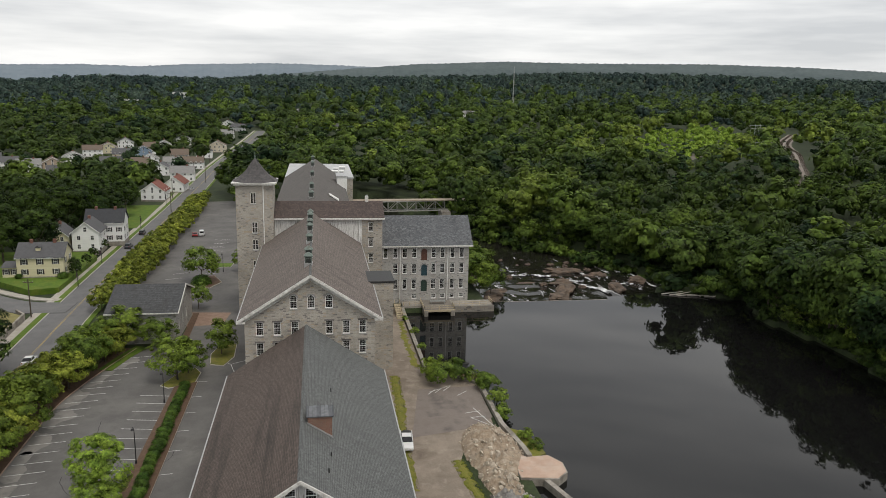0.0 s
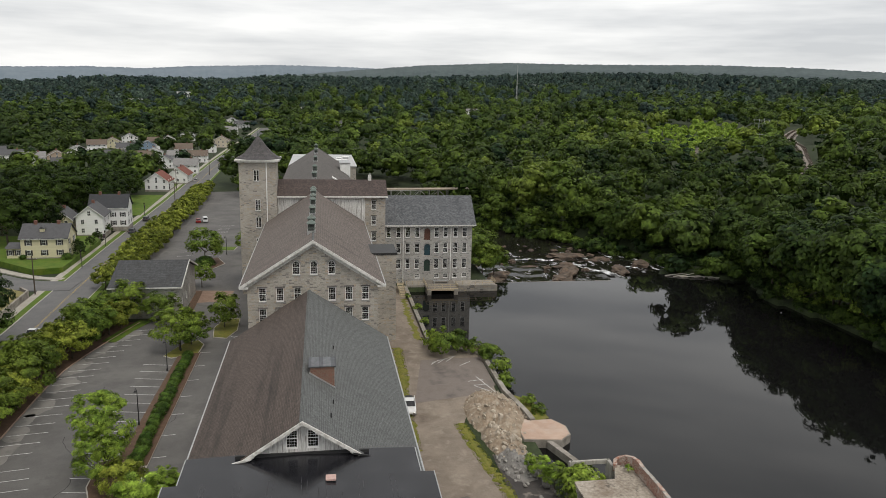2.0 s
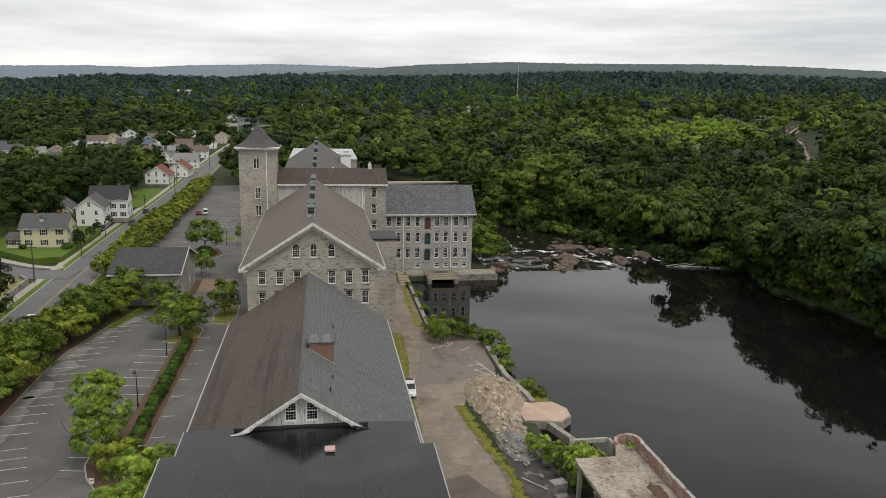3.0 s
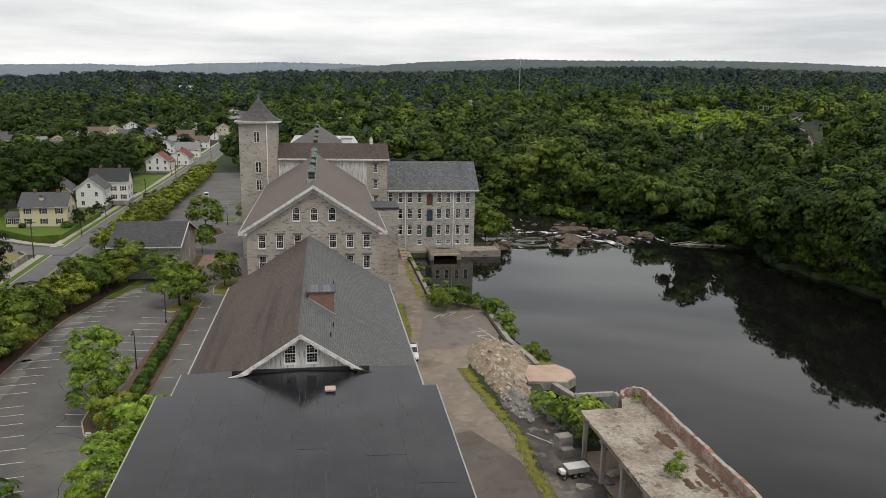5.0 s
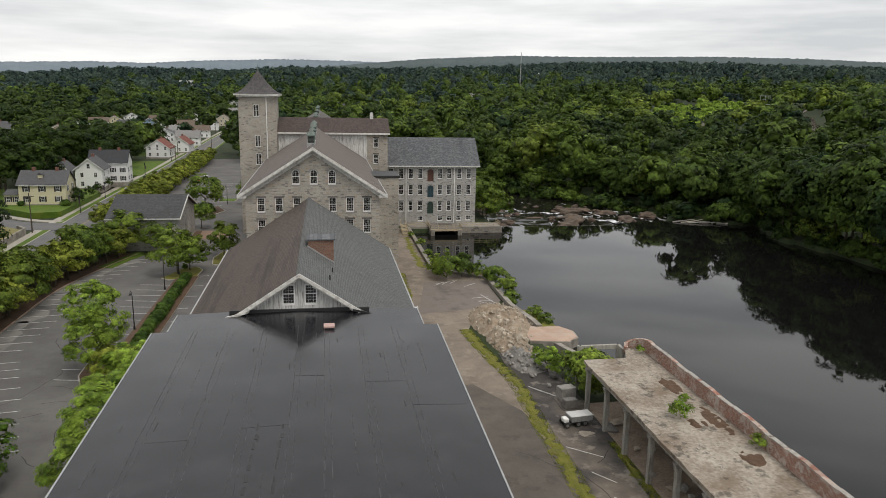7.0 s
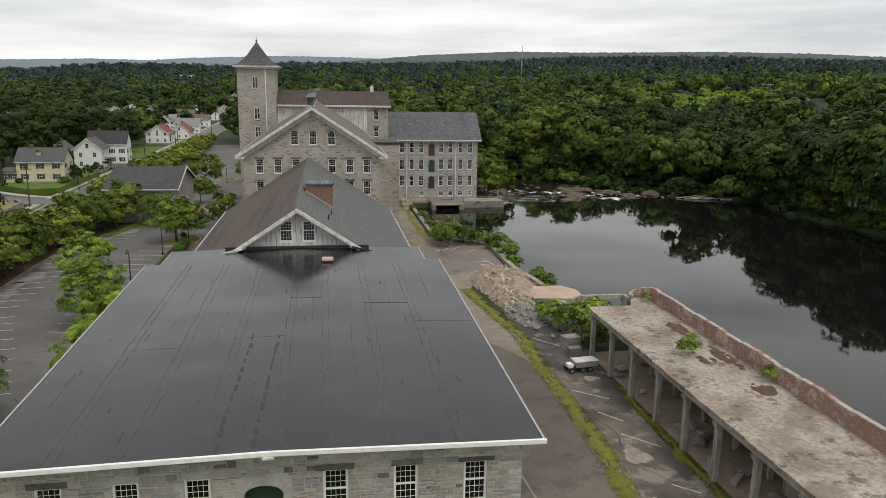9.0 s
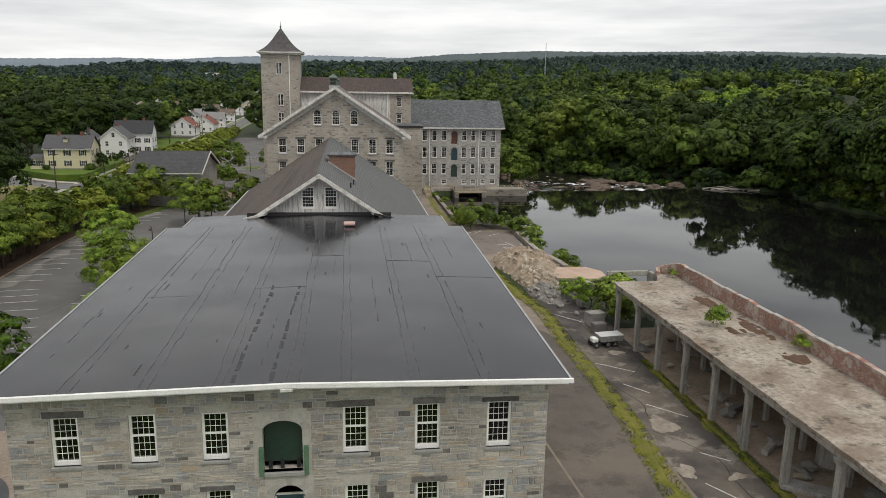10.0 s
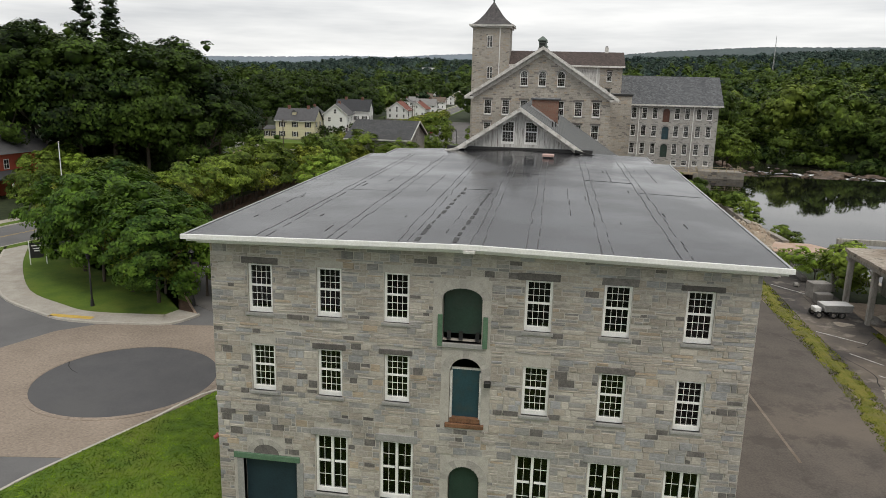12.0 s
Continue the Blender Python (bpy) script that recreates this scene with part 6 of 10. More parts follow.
# ---- ruined loading shed by the pond ----
ruin = thing("ruined_shed", "roofless ruined concrete shed frame with a brick parapet", "ruin")
M_COLUMN = surf("weathered_column", (0.26, 0.245, 0.22), (0.44, 0.42, 0.385), 1.5, 0.95, bump=0.5, stretch=(3, 3, 0.5), stain=(0.13, 0.11, 0.09), stain_scale=0.8, stain_amount=0.7)
M_BRICK_WORN = masonry("worn_red_brick", (0.30, 0.115, 0.075), (0.13, 0.05, 0.036), (0.46, 0.37, 0.31), (0.34, 0.265, 0.22), 0.26, 0.09, render_coat=(0.46, 0.40, 0.35))
M_SLAB = surf("lichened_concrete_deck", (0.20, 0.165, 0.13), (0.43, 0.385, 0.325), 0.35, 0.95, bump=0.6, fine=3.5, stain=(0.15, 0.105, 0.07), stain_scale=0.2, stain_amount=0.75, spot=(0.055, 0.045, 0.034), spot_scale=0.7, spot_amount=0.75)
bm = bmesh.new()
ny = 40
edge_rng = random.Random(3)
prev = None
top_rows = []
for i in range(ny + 1):
    y = -8 + 50.4 * i / ny
    ex = 30.25 + edge_rng.uniform(-0.08, 0.08)
    top_rows.append((ex, y))
outline = top_rows + [(38.2, 42.4), (38.2, -8)]
part("deck", prismed(outline[::-1], "z", 3.55, 3.85), M_SLAB, ruin, "stained grey-brown concrete deck")
part("edge_beam", boxed(30.5, 30.95, -8, 42.2, 3.1, 3.55, 0.03), M_COLUMN, ruin)
for y in (41.7, 36.4, 31.3, 25.9, 20.9, 16.1, 11.1, 6.1, 1.1, -4.0):
    bm = bmesh.new()
    w = 0.24
    box(bm, 30.75 - w, 30.75 + w, y - w, y + w, GZ - 0.1, 3.1)
    bmesh.ops.bevel(bm, geom=bm.edges[:], offset=0.06, segments=1, affect="EDGES")
    c = part("column", bm, M_COLUMN, ruin, "flaking white concrete column")
    part("capital", prismed([(30.45, 2.7), (31.05, 2.7), (31.35, 3.1), (30.3, 3.1)], "y", y - 0.3, y + 0.3), M_COLUMN, c)
    part("cross_beam", boxed(30.9, 38.0, y - 0.2, y + 0.2, 3.1, 3.55), M_CONCRETE, ruin)
    part("column", boxed(34.8, 35.2, y - 0.7, y - 0.3, GZ - 0.1, 3.1, 0.05), M_COLUMN, ruin)
part("floor", boxed(30.9, 38.3, -8, 43, GZ - 0.35, GZ + 0.12), surf("shed_floor_dirt", (0.22, 0.17, 0.13), (0.38, 0.305, 0.235), 0.6, 0.95, bump=0.6, fine=6), ruin, "dirt and debris on the shed floor")
part("river_wall", boxed(38.2, 38.75, -8, 43.6, -6.0, 3.85), M_BRICK, ruin, "brick wall standing in the pond")
# parapet with a worn, uneven top, bent round at its far end
bm = bmesh.new()
pts = [(38.45, -8 + 2.0 * i) for i in range(26)] + [(38.5, 43.6), (38.4, 45.0), (37.9, 45.9), (37.2, 46.2), (36.6, 45.8), (36.3, 45.0)]
wid = offset_line(pts, 0.22), offset_line(pts, -0.22)
rows_ = []
for i, p in enumerate(pts):
    zt = 5.25 + 0.10 * math.sin(i * 1.7) + edge_rng.uniform(-0.06, 0.06)
    if i > 26:
        zt -= 0.22 * (i - 26)
    a, b = wid[0][i], wid[1][i]
    rows_.append([bm.verts.new((a[0], a[1], 3.3)), bm.verts.new((a[0], a[1], zt)), bm.verts.new((b[0], b[1], zt)), bm.verts.new((b[0], b[1], 3.3))])
for r, s in zip(rows_, rows_[1:]):
    for i in range(4):
        bm.faces.new((r[i], r[(i + 1) % 4], s[(i + 1) % 4], s[i]))
bm.faces.new(rows_[0])
bm.faces.new(rows_[-1][::-1])
bmesh.ops.recalc_face_normals(bm, faces=bm.faces[:])
part("parapet", bm, M_BRICK_WORN, ruin, "worn red brick parapet with patches of render")
for i in range(25):
    y = -7.5 + 2.0 * i
    part("coping", boxed(38.22, 38.66, y, y + edge_rng.uniform(1.5, 2.0), 5.2 + 0.06 * math.sin(i * 1.7), 5.29 + 0.06 * math.sin(i * 1.7), 0.02), M_COLUMN, ruin)
part("deck_end", prismed([(35.2, 42.4), (38.3, 42.4), (38.3, 45.0), (36.5, 45.6)], "z", 3.3, 3.8), M_SLAB, ruin)
part("end_beam", boxed(31.5, 36.4, 47.0, 47.35, 3.2, 3.75, 0.03), M_COLUMN, ruin, "free standing concrete beam")
part("end_post", boxed(31.3, 31.75, 46.95, 47.4, GZ, 3.75, 0.04), M_COLUMN, ruin)
part("end_post", boxed(36.1, 36.5, 45.6, 47.35, -3.5, 3.75, 0.04), M_COLUMN, ruin)

M_RUBBLE = surf("pale_rubble", (0.27, 0.225, 0.175), (0.48, 0.425, 0.35), 0.9, 0.95, bump=0.5, vary=0.35)
M_RUBBLE_GREY = surf("grey_concrete_lump", (0.20, 0.192, 0.18), (0.38, 0.36, 0.335), 1.0, 0.95, bump=0.5, vary=0.4)
M_EARTH = surf("rubble_earth", (0.20, 0.15, 0.105), (0.33, 0.265, 0.195), 0.7, 0.95, bump=0.9, fine=4, stain=(0.40, 0.36, 0.30), stain_scale=1.2, stain_amount=0.6)
rr = random.Random(21)


def lump_mesh(seed, material, name):
    """A broken lump of masonry about a metre across."""
    r = random.Random(seed)
    bm = bmesh.new()
    bmesh.ops.create_icosphere(bm, subdivisions=1, radius=0.5)
    for v in bm.verts:
        v.co = Vector((v.co.x * r.uniform(0.7, 1.2), v.co.y * r.uniform(0.7, 1.2), v.co.z * r.uniform(0.5, 0.9)))
    me = bpy.data.meshes.new(name)
    bm.to_mesh(me)
    bm.free()
    me.materials.append(material)
    return me


LUMPS = [lump_mesh(i, M_RUBBLE, "stone") for i in range(6)]
LUMPS_GREY = [lump_mesh(20 + i, M_RUBBLE_GREY, "concrete_lump") for i in range(6)]


def mound(name, label, cx, cy, rx, ry, h, turn, material, seed, z0=GZ):
    r = random.Random(seed)
    bm = bmesh.new()
    n = 26
    grid = [[None] * (n + 1) for _ in range(n + 1)]
    rot = Matrix.Rotation(radians(turn), 2)
    for i in range(n + 1):
        for j in range(n + 1):
            u, v = 2 * i / n - 1, 2 * j / n - 1
            d = math.hypot(u, v)
            p = rot @ Vector((u * rx, v * ry))
            z = h * max(0.0, 1 - d * d) ** 0.8 * (0.75 + 0.6 * noise.noise(Vector((p.x * 0.45, p.y * 0.45, seed))))
            z += 0.22 * noise.noise(Vector((p.x * 1.6, p.y * 1.6, seed + 5))) * (1 if d < 1 else 0)
            grid[i][j] = bm.verts.new((cx + p.x, cy + p.y, z0 - 0.05 + max(z, -0.05)))
    for i in range(n):
        for j in range(n):
            u, v = 2 * (i + 0.5) / n - 1, 2 * (j + 0.5) / n - 1
            if math.hypot(u, v) < 1.02:
                bm.faces.new((grid[i][j], grid[i + 1][j], grid[i + 1][j + 1], grid[i][j + 1]))
    bmesh.ops.delete(bm, geom=[v for v in bm.verts if not v.link_faces], context="VERTS")
    return tagged(part(name, bm, material), label, "rubble", kind="stuff")


def mound_z(cx, cy, rx, ry, h, turn, seed, x, y):
    p = Matrix.Rotation(radians(-turn), 2) @ Vector((x - cx, y - cy))
    d = math.hypot(p.x / rx, p.y / ry)
    return h * max(0.0, 1 - d * d) ** 0.8 * (0.75 + 0.6 * noise.noise(Vector(((x - cx) * 0.45, (y - cy) * 0.45, seed))))


MOUNDS = [(28.3, 72.5, 4.6, 9.0, 2.4, 0, 2, LUMPS, "pale"), (27.4, 63.0, 2.6, 6.5, 1.6, 8, 5, LUMPS, "pale"), (28.0, 57.0, 2.8, 5.0, 1.4, 0, 9, LUMPS_GREY, "grey")]
for cx, cy, rx, ry, h, turn, sd, meshes, tone in MOUNDS:
    mound("rubble_heap", "heap of %s broken stone and earth by the pond" % tone, cx, cy, rx, ry, h, turn, M_EARTH if tone == "pale" else M_RUBBLE_GREY, sd)
    for i in range(150 if tone == "pale" else 110):
        t, d = rr.uniform(0, 6.283), math.sqrt(rr.random()) * 1.04
        x, y = cx + rx * d * math.cos(t), cy + ry * d * math.sin(t)
        s = rr.choice((0.25, 0.3, 0.4, 0.5, 0.8)) * rr.uniform(0.7, 1.3)
        z = GZ + mound_z(cx, cy, rx, ry, h, turn, sd, x, y)
        ob = new("stone" if tone == "pale" else "concrete_lump", rr.choice(meshes))
        ob.matrix_world = pose(x, y, z + 0.08 * s, rr.uniform(0, 360), rr.uniform(0, 360), rr.uniform(0, 360)) @ Matrix.Diagonal((s * rr.uniform(0.8, 1.5), s, s * rr.uniform(0.6, 1), 1))
        tagged(ob, "pale broken stone on the rubble heap" if tone == "pale" else "grey broken concrete on the rubble heap", "rubble", "rubble lumps")
for x, y, s, a in ((29.8, 50.8, 1.6, 20), (28.4, 48.2, 1.0, 60), (27.2, 51.2, 0.9, 10), (29.2, 53.5, 2.0, 35), (30.6, 48.8, 1.3, 80), (26.8, 55.0, 1.3, 0), (30.9, 36.8, 0.8, 0), (31.8, 34.0, 0.7, 20), (32.5, 24.2, 0.9, 40), (33.4, 23.0, 1.1, 70), (31.8, 27.2, 0.8, 10), (33.5, 19.6, 0.9, 15), (36.0, 30.0, 0.9, 50), (36.5, 14.0, 1.2, 30)):
    ob = new("concrete_lump", rr.choice(LUMPS_GREY))
    ob.matrix_world = pose(x, y, GZ + 0.25 * s, rr.uniform(0, 40), rr.uniform(0, 40), a) @ Matrix.Diagonal((s, s * 0.8, s * 0.7, 1))
    tagged(ob, "large grey lump of broken concrete", "rubble", "rubble lumps")


def block_thing(x, y, w, d, h, a, label):
    b = part("concrete_block", boxed(-w / 2, w / 2, -d / 2, d / 2, 0, h, 0.05), M_RUBBLE_GREY)
    b.matrix_world = pose(x, y, GZ + 0.05, 0, 0, a)
    return tagged(b, label, "block", "yard blocks")


block_thing(29.3, 44.6, 1.9, 1.3, 1.5, 12, "large pale concrete block beside the shed")
block_thing(29.0, 42.4, 1.5, 0.9, 1.0, 8, "pale concrete block with rusty bars")
block_thing(31.5, 17.8, 2.6, 0.5, 0.45, 62, "fallen concrete beam on the shed floor")
block_thing(32.6, 15.8, 2.2, 0.5, 0.45, 40, "fallen concrete beam on the shed floor")
block_thing(32.0, 10.4, 3.2, 1.3, 0.35, -35, "pale fallen concrete slab on debris")
block_thing(33.6, 8.4, 3.0, 1.2, 0.3, -20, "pale fallen concrete slab on debris")
block_thing(33.5, 22.2, 1.8, 0.6, 0.5, 30, "fallen concrete lump on the shed floor")
tank = thing("tank", "pale rusty cylindrical tank under the shed", "tank")
bm = bmesh.new()
tube(bm, (35.8, 13.5, GZ), (35.8, 13.5, GZ + 2.2), 1.0, 1.0, 20)
part("shell", bm, M_COLUMN, tank)
bm = bmesh.new()
tube(bm, (35.8, 13.5, GZ + 2.2), (35.8, 13.5, GZ + 2.35), 1.06, 0.8, 20)
part("lid", bm, M_RUST, tank)
# debris on the deck
for cx, cy, rx, ry, h, sd in ((36.6, 34.5, 0.9, 2.2, 0.25, 3), (35.0, 26.0, 0.9, 1.0, 0.2, 4), (36.4, 19.5, 1.0, 1.3, 0.3, 6), (37.0, 26.5, 0.8, 3.0, 0.2, 7)):
    mound("debris_patch", "patch of brown crumbled debris on the deck", cx, cy, rx, ry, h, 0, M_MULCH, sd, 3.86)

# concrete pad jutting into the pond
pad = thing("concrete_pad", "pinkish concrete pier pad jutting into the pond", "pier")
octo = [(30.4, 63.2), (35.8, 62.3), (37.7, 64.0), (37.9, 66.8), (36.4, 69.3), (33.0, 69.2), (30.4, 71.0)]
part("body", prismed(octo, "z", -4.2, GZ + 0.35), M_CONCRETE, pad)
part("top", prismed([(30.5, 63.3), (35.7, 62.45), (37.5, 64.1), (37.7, 66.7), (36.3, 69.1), (33.0, 69.0), (30.5, 70.8)], "z", GZ + 0.35, GZ + 0.42), surf("pinkish_concrete", (0.36, 0.245, 0.185), (0.5, 0.37, 0.29), 0.4, 0.9, bump=0.2, stain=(0.5, 0.44, 0.38), stain_scale=0.3), pad)

# ---- vehicles in the yard ----
M_TYRE = surf("tyre_rubber", (0.012, 0.012, 0.012), (0.025, 0.025, 0.025), 4, 0.8)
M_CARGLASS = surf("dark_car_glass", (0.008, 0.009, 0.01), (0.014, 0.015, 0.017), 1, 0.06, bump=0)
M_CHROME = surf("bright_trim", (0.5, 0.5, 0.5), (0.6, 0.6, 0.6), 2, 0.25, metal=0.9, bump=0)


def paint(name, c):
    m = surf(name, tuple(0.85 * v for v in c), c, 0.8, 0.3, bump=0.0)
    m.node_tree.nodes["Principled BSDF"].inputs["Coat Weight"].default_value = 0.6
    return m


CAR_PAINT = {}


def wheel(parent, x, y, r, w):
    bm = bmesh.new()
    tube(bm, (x, y - w / 2, r), (x, y + w / 2, r), r, r, 14)
    t = part("tyre", bm, M_TYRE, parent)
    bm = bmesh.new()
    tube(bm, (x, y - w / 2 - 0.01, r), (x, y + w / 2 + 0.01, r), r * 0.58, r * 0.58, 10)
    part("rim", bm, M_CHROME, t)


def car(x, y, heading, colour, kind, label, z=GZ + 0.1):
    """Car built along +x from its side outline; kind: saloon, suv, pickup, van."""
    outline = {
        "saloon": ([(-2.2, 0.3), (2.2, 0.3), (2.25, 0.62), (1.9, 0.84), (0.95, 0.92), (-1.5, 0.95), (-2.2, 0.9)], [(0.95, 0.9), (0.35, 1.38), (-0.75, 1.42), (-1.55, 0.93)]),
        "suv": ([(-2.25, 0.35), (2.25, 0.35), (2.3, 0.75), (2.0, 1.0), (1.0, 1.08), (-2.2, 1.1), (-2.28, 0.8)], [(1.0, 1.06), (0.4, 1.66), (-1.9, 1.7), (-2.2, 1.08)]),
        "van": ([(-2.4, 0.35), (2.3, 0.35), (2.35, 0.8), (1.9, 1.15), (1.2, 1.25), (-2.4, 1.3)], [(1.2, 1.22), (0.7, 1.95), (-2.35, 2.0), (-2.4, 1.25)]),
        "pickup": ([(-2.7, 0.45), (2.7, 0.45), (2.75, 0.85), (2.4, 1.08), (1.2, 1.14), (-2.7, 1.1)], [(1.2, 1.12), (0.6, 1.78), (-0.6, 1.8), (-0.75, 1.1)]),
    }[kind]
    hw = 0.9 if kind != "pickup" else 0.98
    c = thing("car" if kind != "pickup" else "pickup_truck", label, {"pickup": "truck", "van": "van"}.get(kind, "car"), "parked vehicles")
    if colour not in CAR_PAINT:
        CAR_PAINT[colour] = paint("car_paint", colour)
    mt = CAR_PAINT[colour]
    bm = prismed(outline[0], "y", -hw, hw)
    bmesh.ops.bevel(bm, geom=bm.edges[:], offset=0.09, segments=2, affect="EDGES")
    part("body", bm, mt, c)
    o = outline[1]
    bm = bmesh.new()
    vs = prism(bm, o, "y", -hw + 0.08, hw - 0.08)
    mid = max(p[1] for p in o) - 0.2
    for v in bm.verts:
        if v.co.z > mid:
            v.co.y *= 0.82
    cab = part("cabin_glass", bm, M_CARGLASS, c)
    tz = max(p[1] for p in o)
    xa, xb = min(p[0] for p in o if p[1] > mid), max(p[0] for p in o if p[1] > mid)
    part("roof", boxed(xa - 0.05, xb + 0.03, -(hw - 0.1) * 0.84, (hw - 0.1) * 0.84, tz - 0.05, tz + 0.03, 0.03), mt, c)
    for px in (xb + 0.12, (xa + xb) / 2, xa - 0.12):
        for s in (-1, 1):
            part("pillar", boxed(px - 0.05, px + 0.05, s * (hw - 0.14) - 0.03, s * (hw - 0.14) + 0.03, o[0][1], tz - 0.02), mt, cab)
    wr = 0.33 if kind in ("saloon",) else 0.38
    for wx in (1.4, -1.4):
        for s in (-1, 1):
            wheel(c, wx * (1.15 if kind == "pickup" else 1), s * (hw - 0.08), wr, 0.22)
    L = outline[0][1][0]
    for s in (-1, 1):
        part("headlight", boxed(L - 0.03, L + 0.06, s * 0.6 - 0.16, s * 0.6 + 0.16, 0.62, 0.78, 0.02), M_CHROME, c)
        part("tail_light", boxed(-L - 0.08, -L + 0.02, s * 0.65 - 0.1, s * 0.65 + 0.1, 0.7, 0.9, 0.02), surf("tail_lamp_red", (0.3, 0.01, 0.01), (0.35, 0.015, 0.015), 1, 0.3, bump=0) if "tail" not in CAR_PAINT else CAR_PAINT["tail"], c)
    if kind == "pickup":
        part("load_bed", boxed(-2.55, -0.85, -0.82, 0.82, 1.05, 1.13), M_DARK, c)
        for s in (-1, 1):
            part("bed_side", boxed(-2.65, -0.8, s * 0.9 - 0.05, s * 0.9 + 0.05, 1.08, 1.3, 0.02), mt, c)
        part("load", boxed(-2.3, -1.1, -0.6, 0.6, 1.13, 1.5, 0.1), M_DARK, c)
    c.matrix_world = pose(x, y, z, 0, 0, heading)
    return c


car(15.3, 75.6, -95, (0.72, 0.72, 0.72), "pickup", "white pickup truck parked beside the mill", GZ + 0.05)
trailer = thing("dump_trailer", "small pale metal dump trailer parked in the yard", "trailer")
bm = bmesh.new()
prism(bm, [(-1.5, 0.75), (1.5, 0.75), (1.62, 1.45), (-1.62, 1.45)], "y", -0.85, 0.85)
part("box", bm, M_METAL, trailer)
part("cover", boxed(-1.6, 1.6, -0.9, 0.9, 1.45, 1.52, 0.02), surf("white_sheet_metal", (0.5, 0.5, 0.5), (0.62, 0.62, 0.61), 1, 0.5), trailer)
for k in range(5):
    part("rib", boxed(-1.4 + 0.65 * k, -1.32 + 0.65 * k, -0.92, -0.85, 0.75, 1.45), M_METAL, trailer)
part("chassis", boxed(-2.3, 1.5, -0.35, 0.35, 0.5, 0.72), M_DARK, trailer)
part("engine_hood", boxed(-2.45, -1.7, -0.5, 0.5, 0.6, 1.15, 0.08), M_WHITE, trailer)
for wx in (-0.5, 0.45, -2.1):
    for s in (-1, 1):
        wheel(trailer, wx, s * 0.75, 0.38, 0.24)
trailer.matrix_world = pose(28.6, 38.2, GZ + 0.06, 0, 0, 8) @ Matrix.Diagonal((0.8, 0.8, 0.8, 1))

# ---- river walls, dock, dam, rapids, bridge ----
def stone_run(name, pts, w, z0, z1, label, mat):
    ob = tagged(part(name, strip(pts, -w / 2, w / 2, z1 - GZ, z1 - z0), mat), label, "wall", kind="structure")
    return ob


M_RIVER_WALL = masonry("river_wall_stone", (0.27, 0.25, 0.22), (0.12, 0.11, 0.1), (0.3, 0.25, 0.18), (0.2, 0.18, 0.16), 0.9, 0.4)
stone_run("river_wall", [(22.9, 148), (22.8, 128), (22.8, 107.5)], 0.8, -6, GZ + 0.75, "old stone river wall", M_RIVER_WALL)
stone_run("river_wall", [(22.8, 107.5), (26.5, 103), (31.9, 98.5)], 0.8, -6, GZ + 0.5, "old stone river wall under bushes", M_RIVER_WALL)
stone_run("river_wall", [(31.9, 99), (31.9, 90), (31.9, 80.5), (33.2, 72), (33.4, 69)], 0.8, -6, GZ + 0.7, "pale crumbling stone river wall", M_CONCRETE)
stone_run("river_wall", [(34.0, 62.8), (36.5, 55), (38.3, 46)], 0.8, -6, GZ + 0.2, "low broken river wall", M_CONCRETE)
bank = part("bank", boxed(22.8, 33.0, 98.0, 104, -6, GZ - 0.1), M_MULCH)
tagged(bank, "overgrown earth bank above the pond", "bank", kind="structure")
sheet("bank", [(33.2, 80), (35.6, 78), (36.6, 71), (33.4, 69)], GZ - 0.2, M_WEEDS, "weedy bank below the river wall", "bank", 3.0)

M_DECK = surf("grey_deck_timber", (0.14, 0.125, 0.105), (0.24, 0.215, 0.185), 1.2, 0.9, bump=0.3, stretch=(1, 6, 6))
dock = thing("timber_dock", "weathered pale timber dock on concrete piers by the annex", "dock")
for x in (28.6, 35.4):
    part("pier", boxed(x - 0.5, x + 0.5, 144.2, 153.4, -5.0, -1.15, 0.05), M_CONCRETE, dock)
for i in range(14):
    part("plank", boxed(28.0, 36.0, 144.6 + i * 0.62, 145.18 + i * 0.62, -1.1, -1.0), M_DECK, dock)
part("beam", boxed(28.0, 36.0, 144.3, 144.6, -1.5, -1.0), M_PLANK, dock)
part("walkway", boxed(36.0, 46.6, 147.6, 153.0, -1.6, -1.1), M_CONCRETE, dock, "grey concrete walkway")
part("walkway", boxed(23.2, 28.0, 148.5, 153.4, -1.6, -1.1), M_CONCRETE, dock)
part("quay_wall", boxed(36.0, 46.8, 147.2, 147.6, -6, -1.0), M_RIVER_WALL, dock)


def railing(pts, z, parent, mat, h=1.05):
    for (xa, ya), (xb, yb) in zip(pts, pts[1:]):
        L = math.hypot(xb - xa, yb - ya)
        n = max(1, round(L / 1.8))
        for i in range(n + 1):
            x, y = xa + (xb - xa) * i / n, ya + (yb - ya) * i / n
            part("rail_post", boxed(x - 0.06, x + 0.06, y - 0.06, y + 0.06, z, z + h), mat, parent)
        for k in (0.5, 0.98):
            bm = bmesh.new()
            tube(bm, (xa, ya, z + h * k), (xb, yb, z + h * k), 0.055, 0.055, 4)
            part("rail", bm, mat, parent)


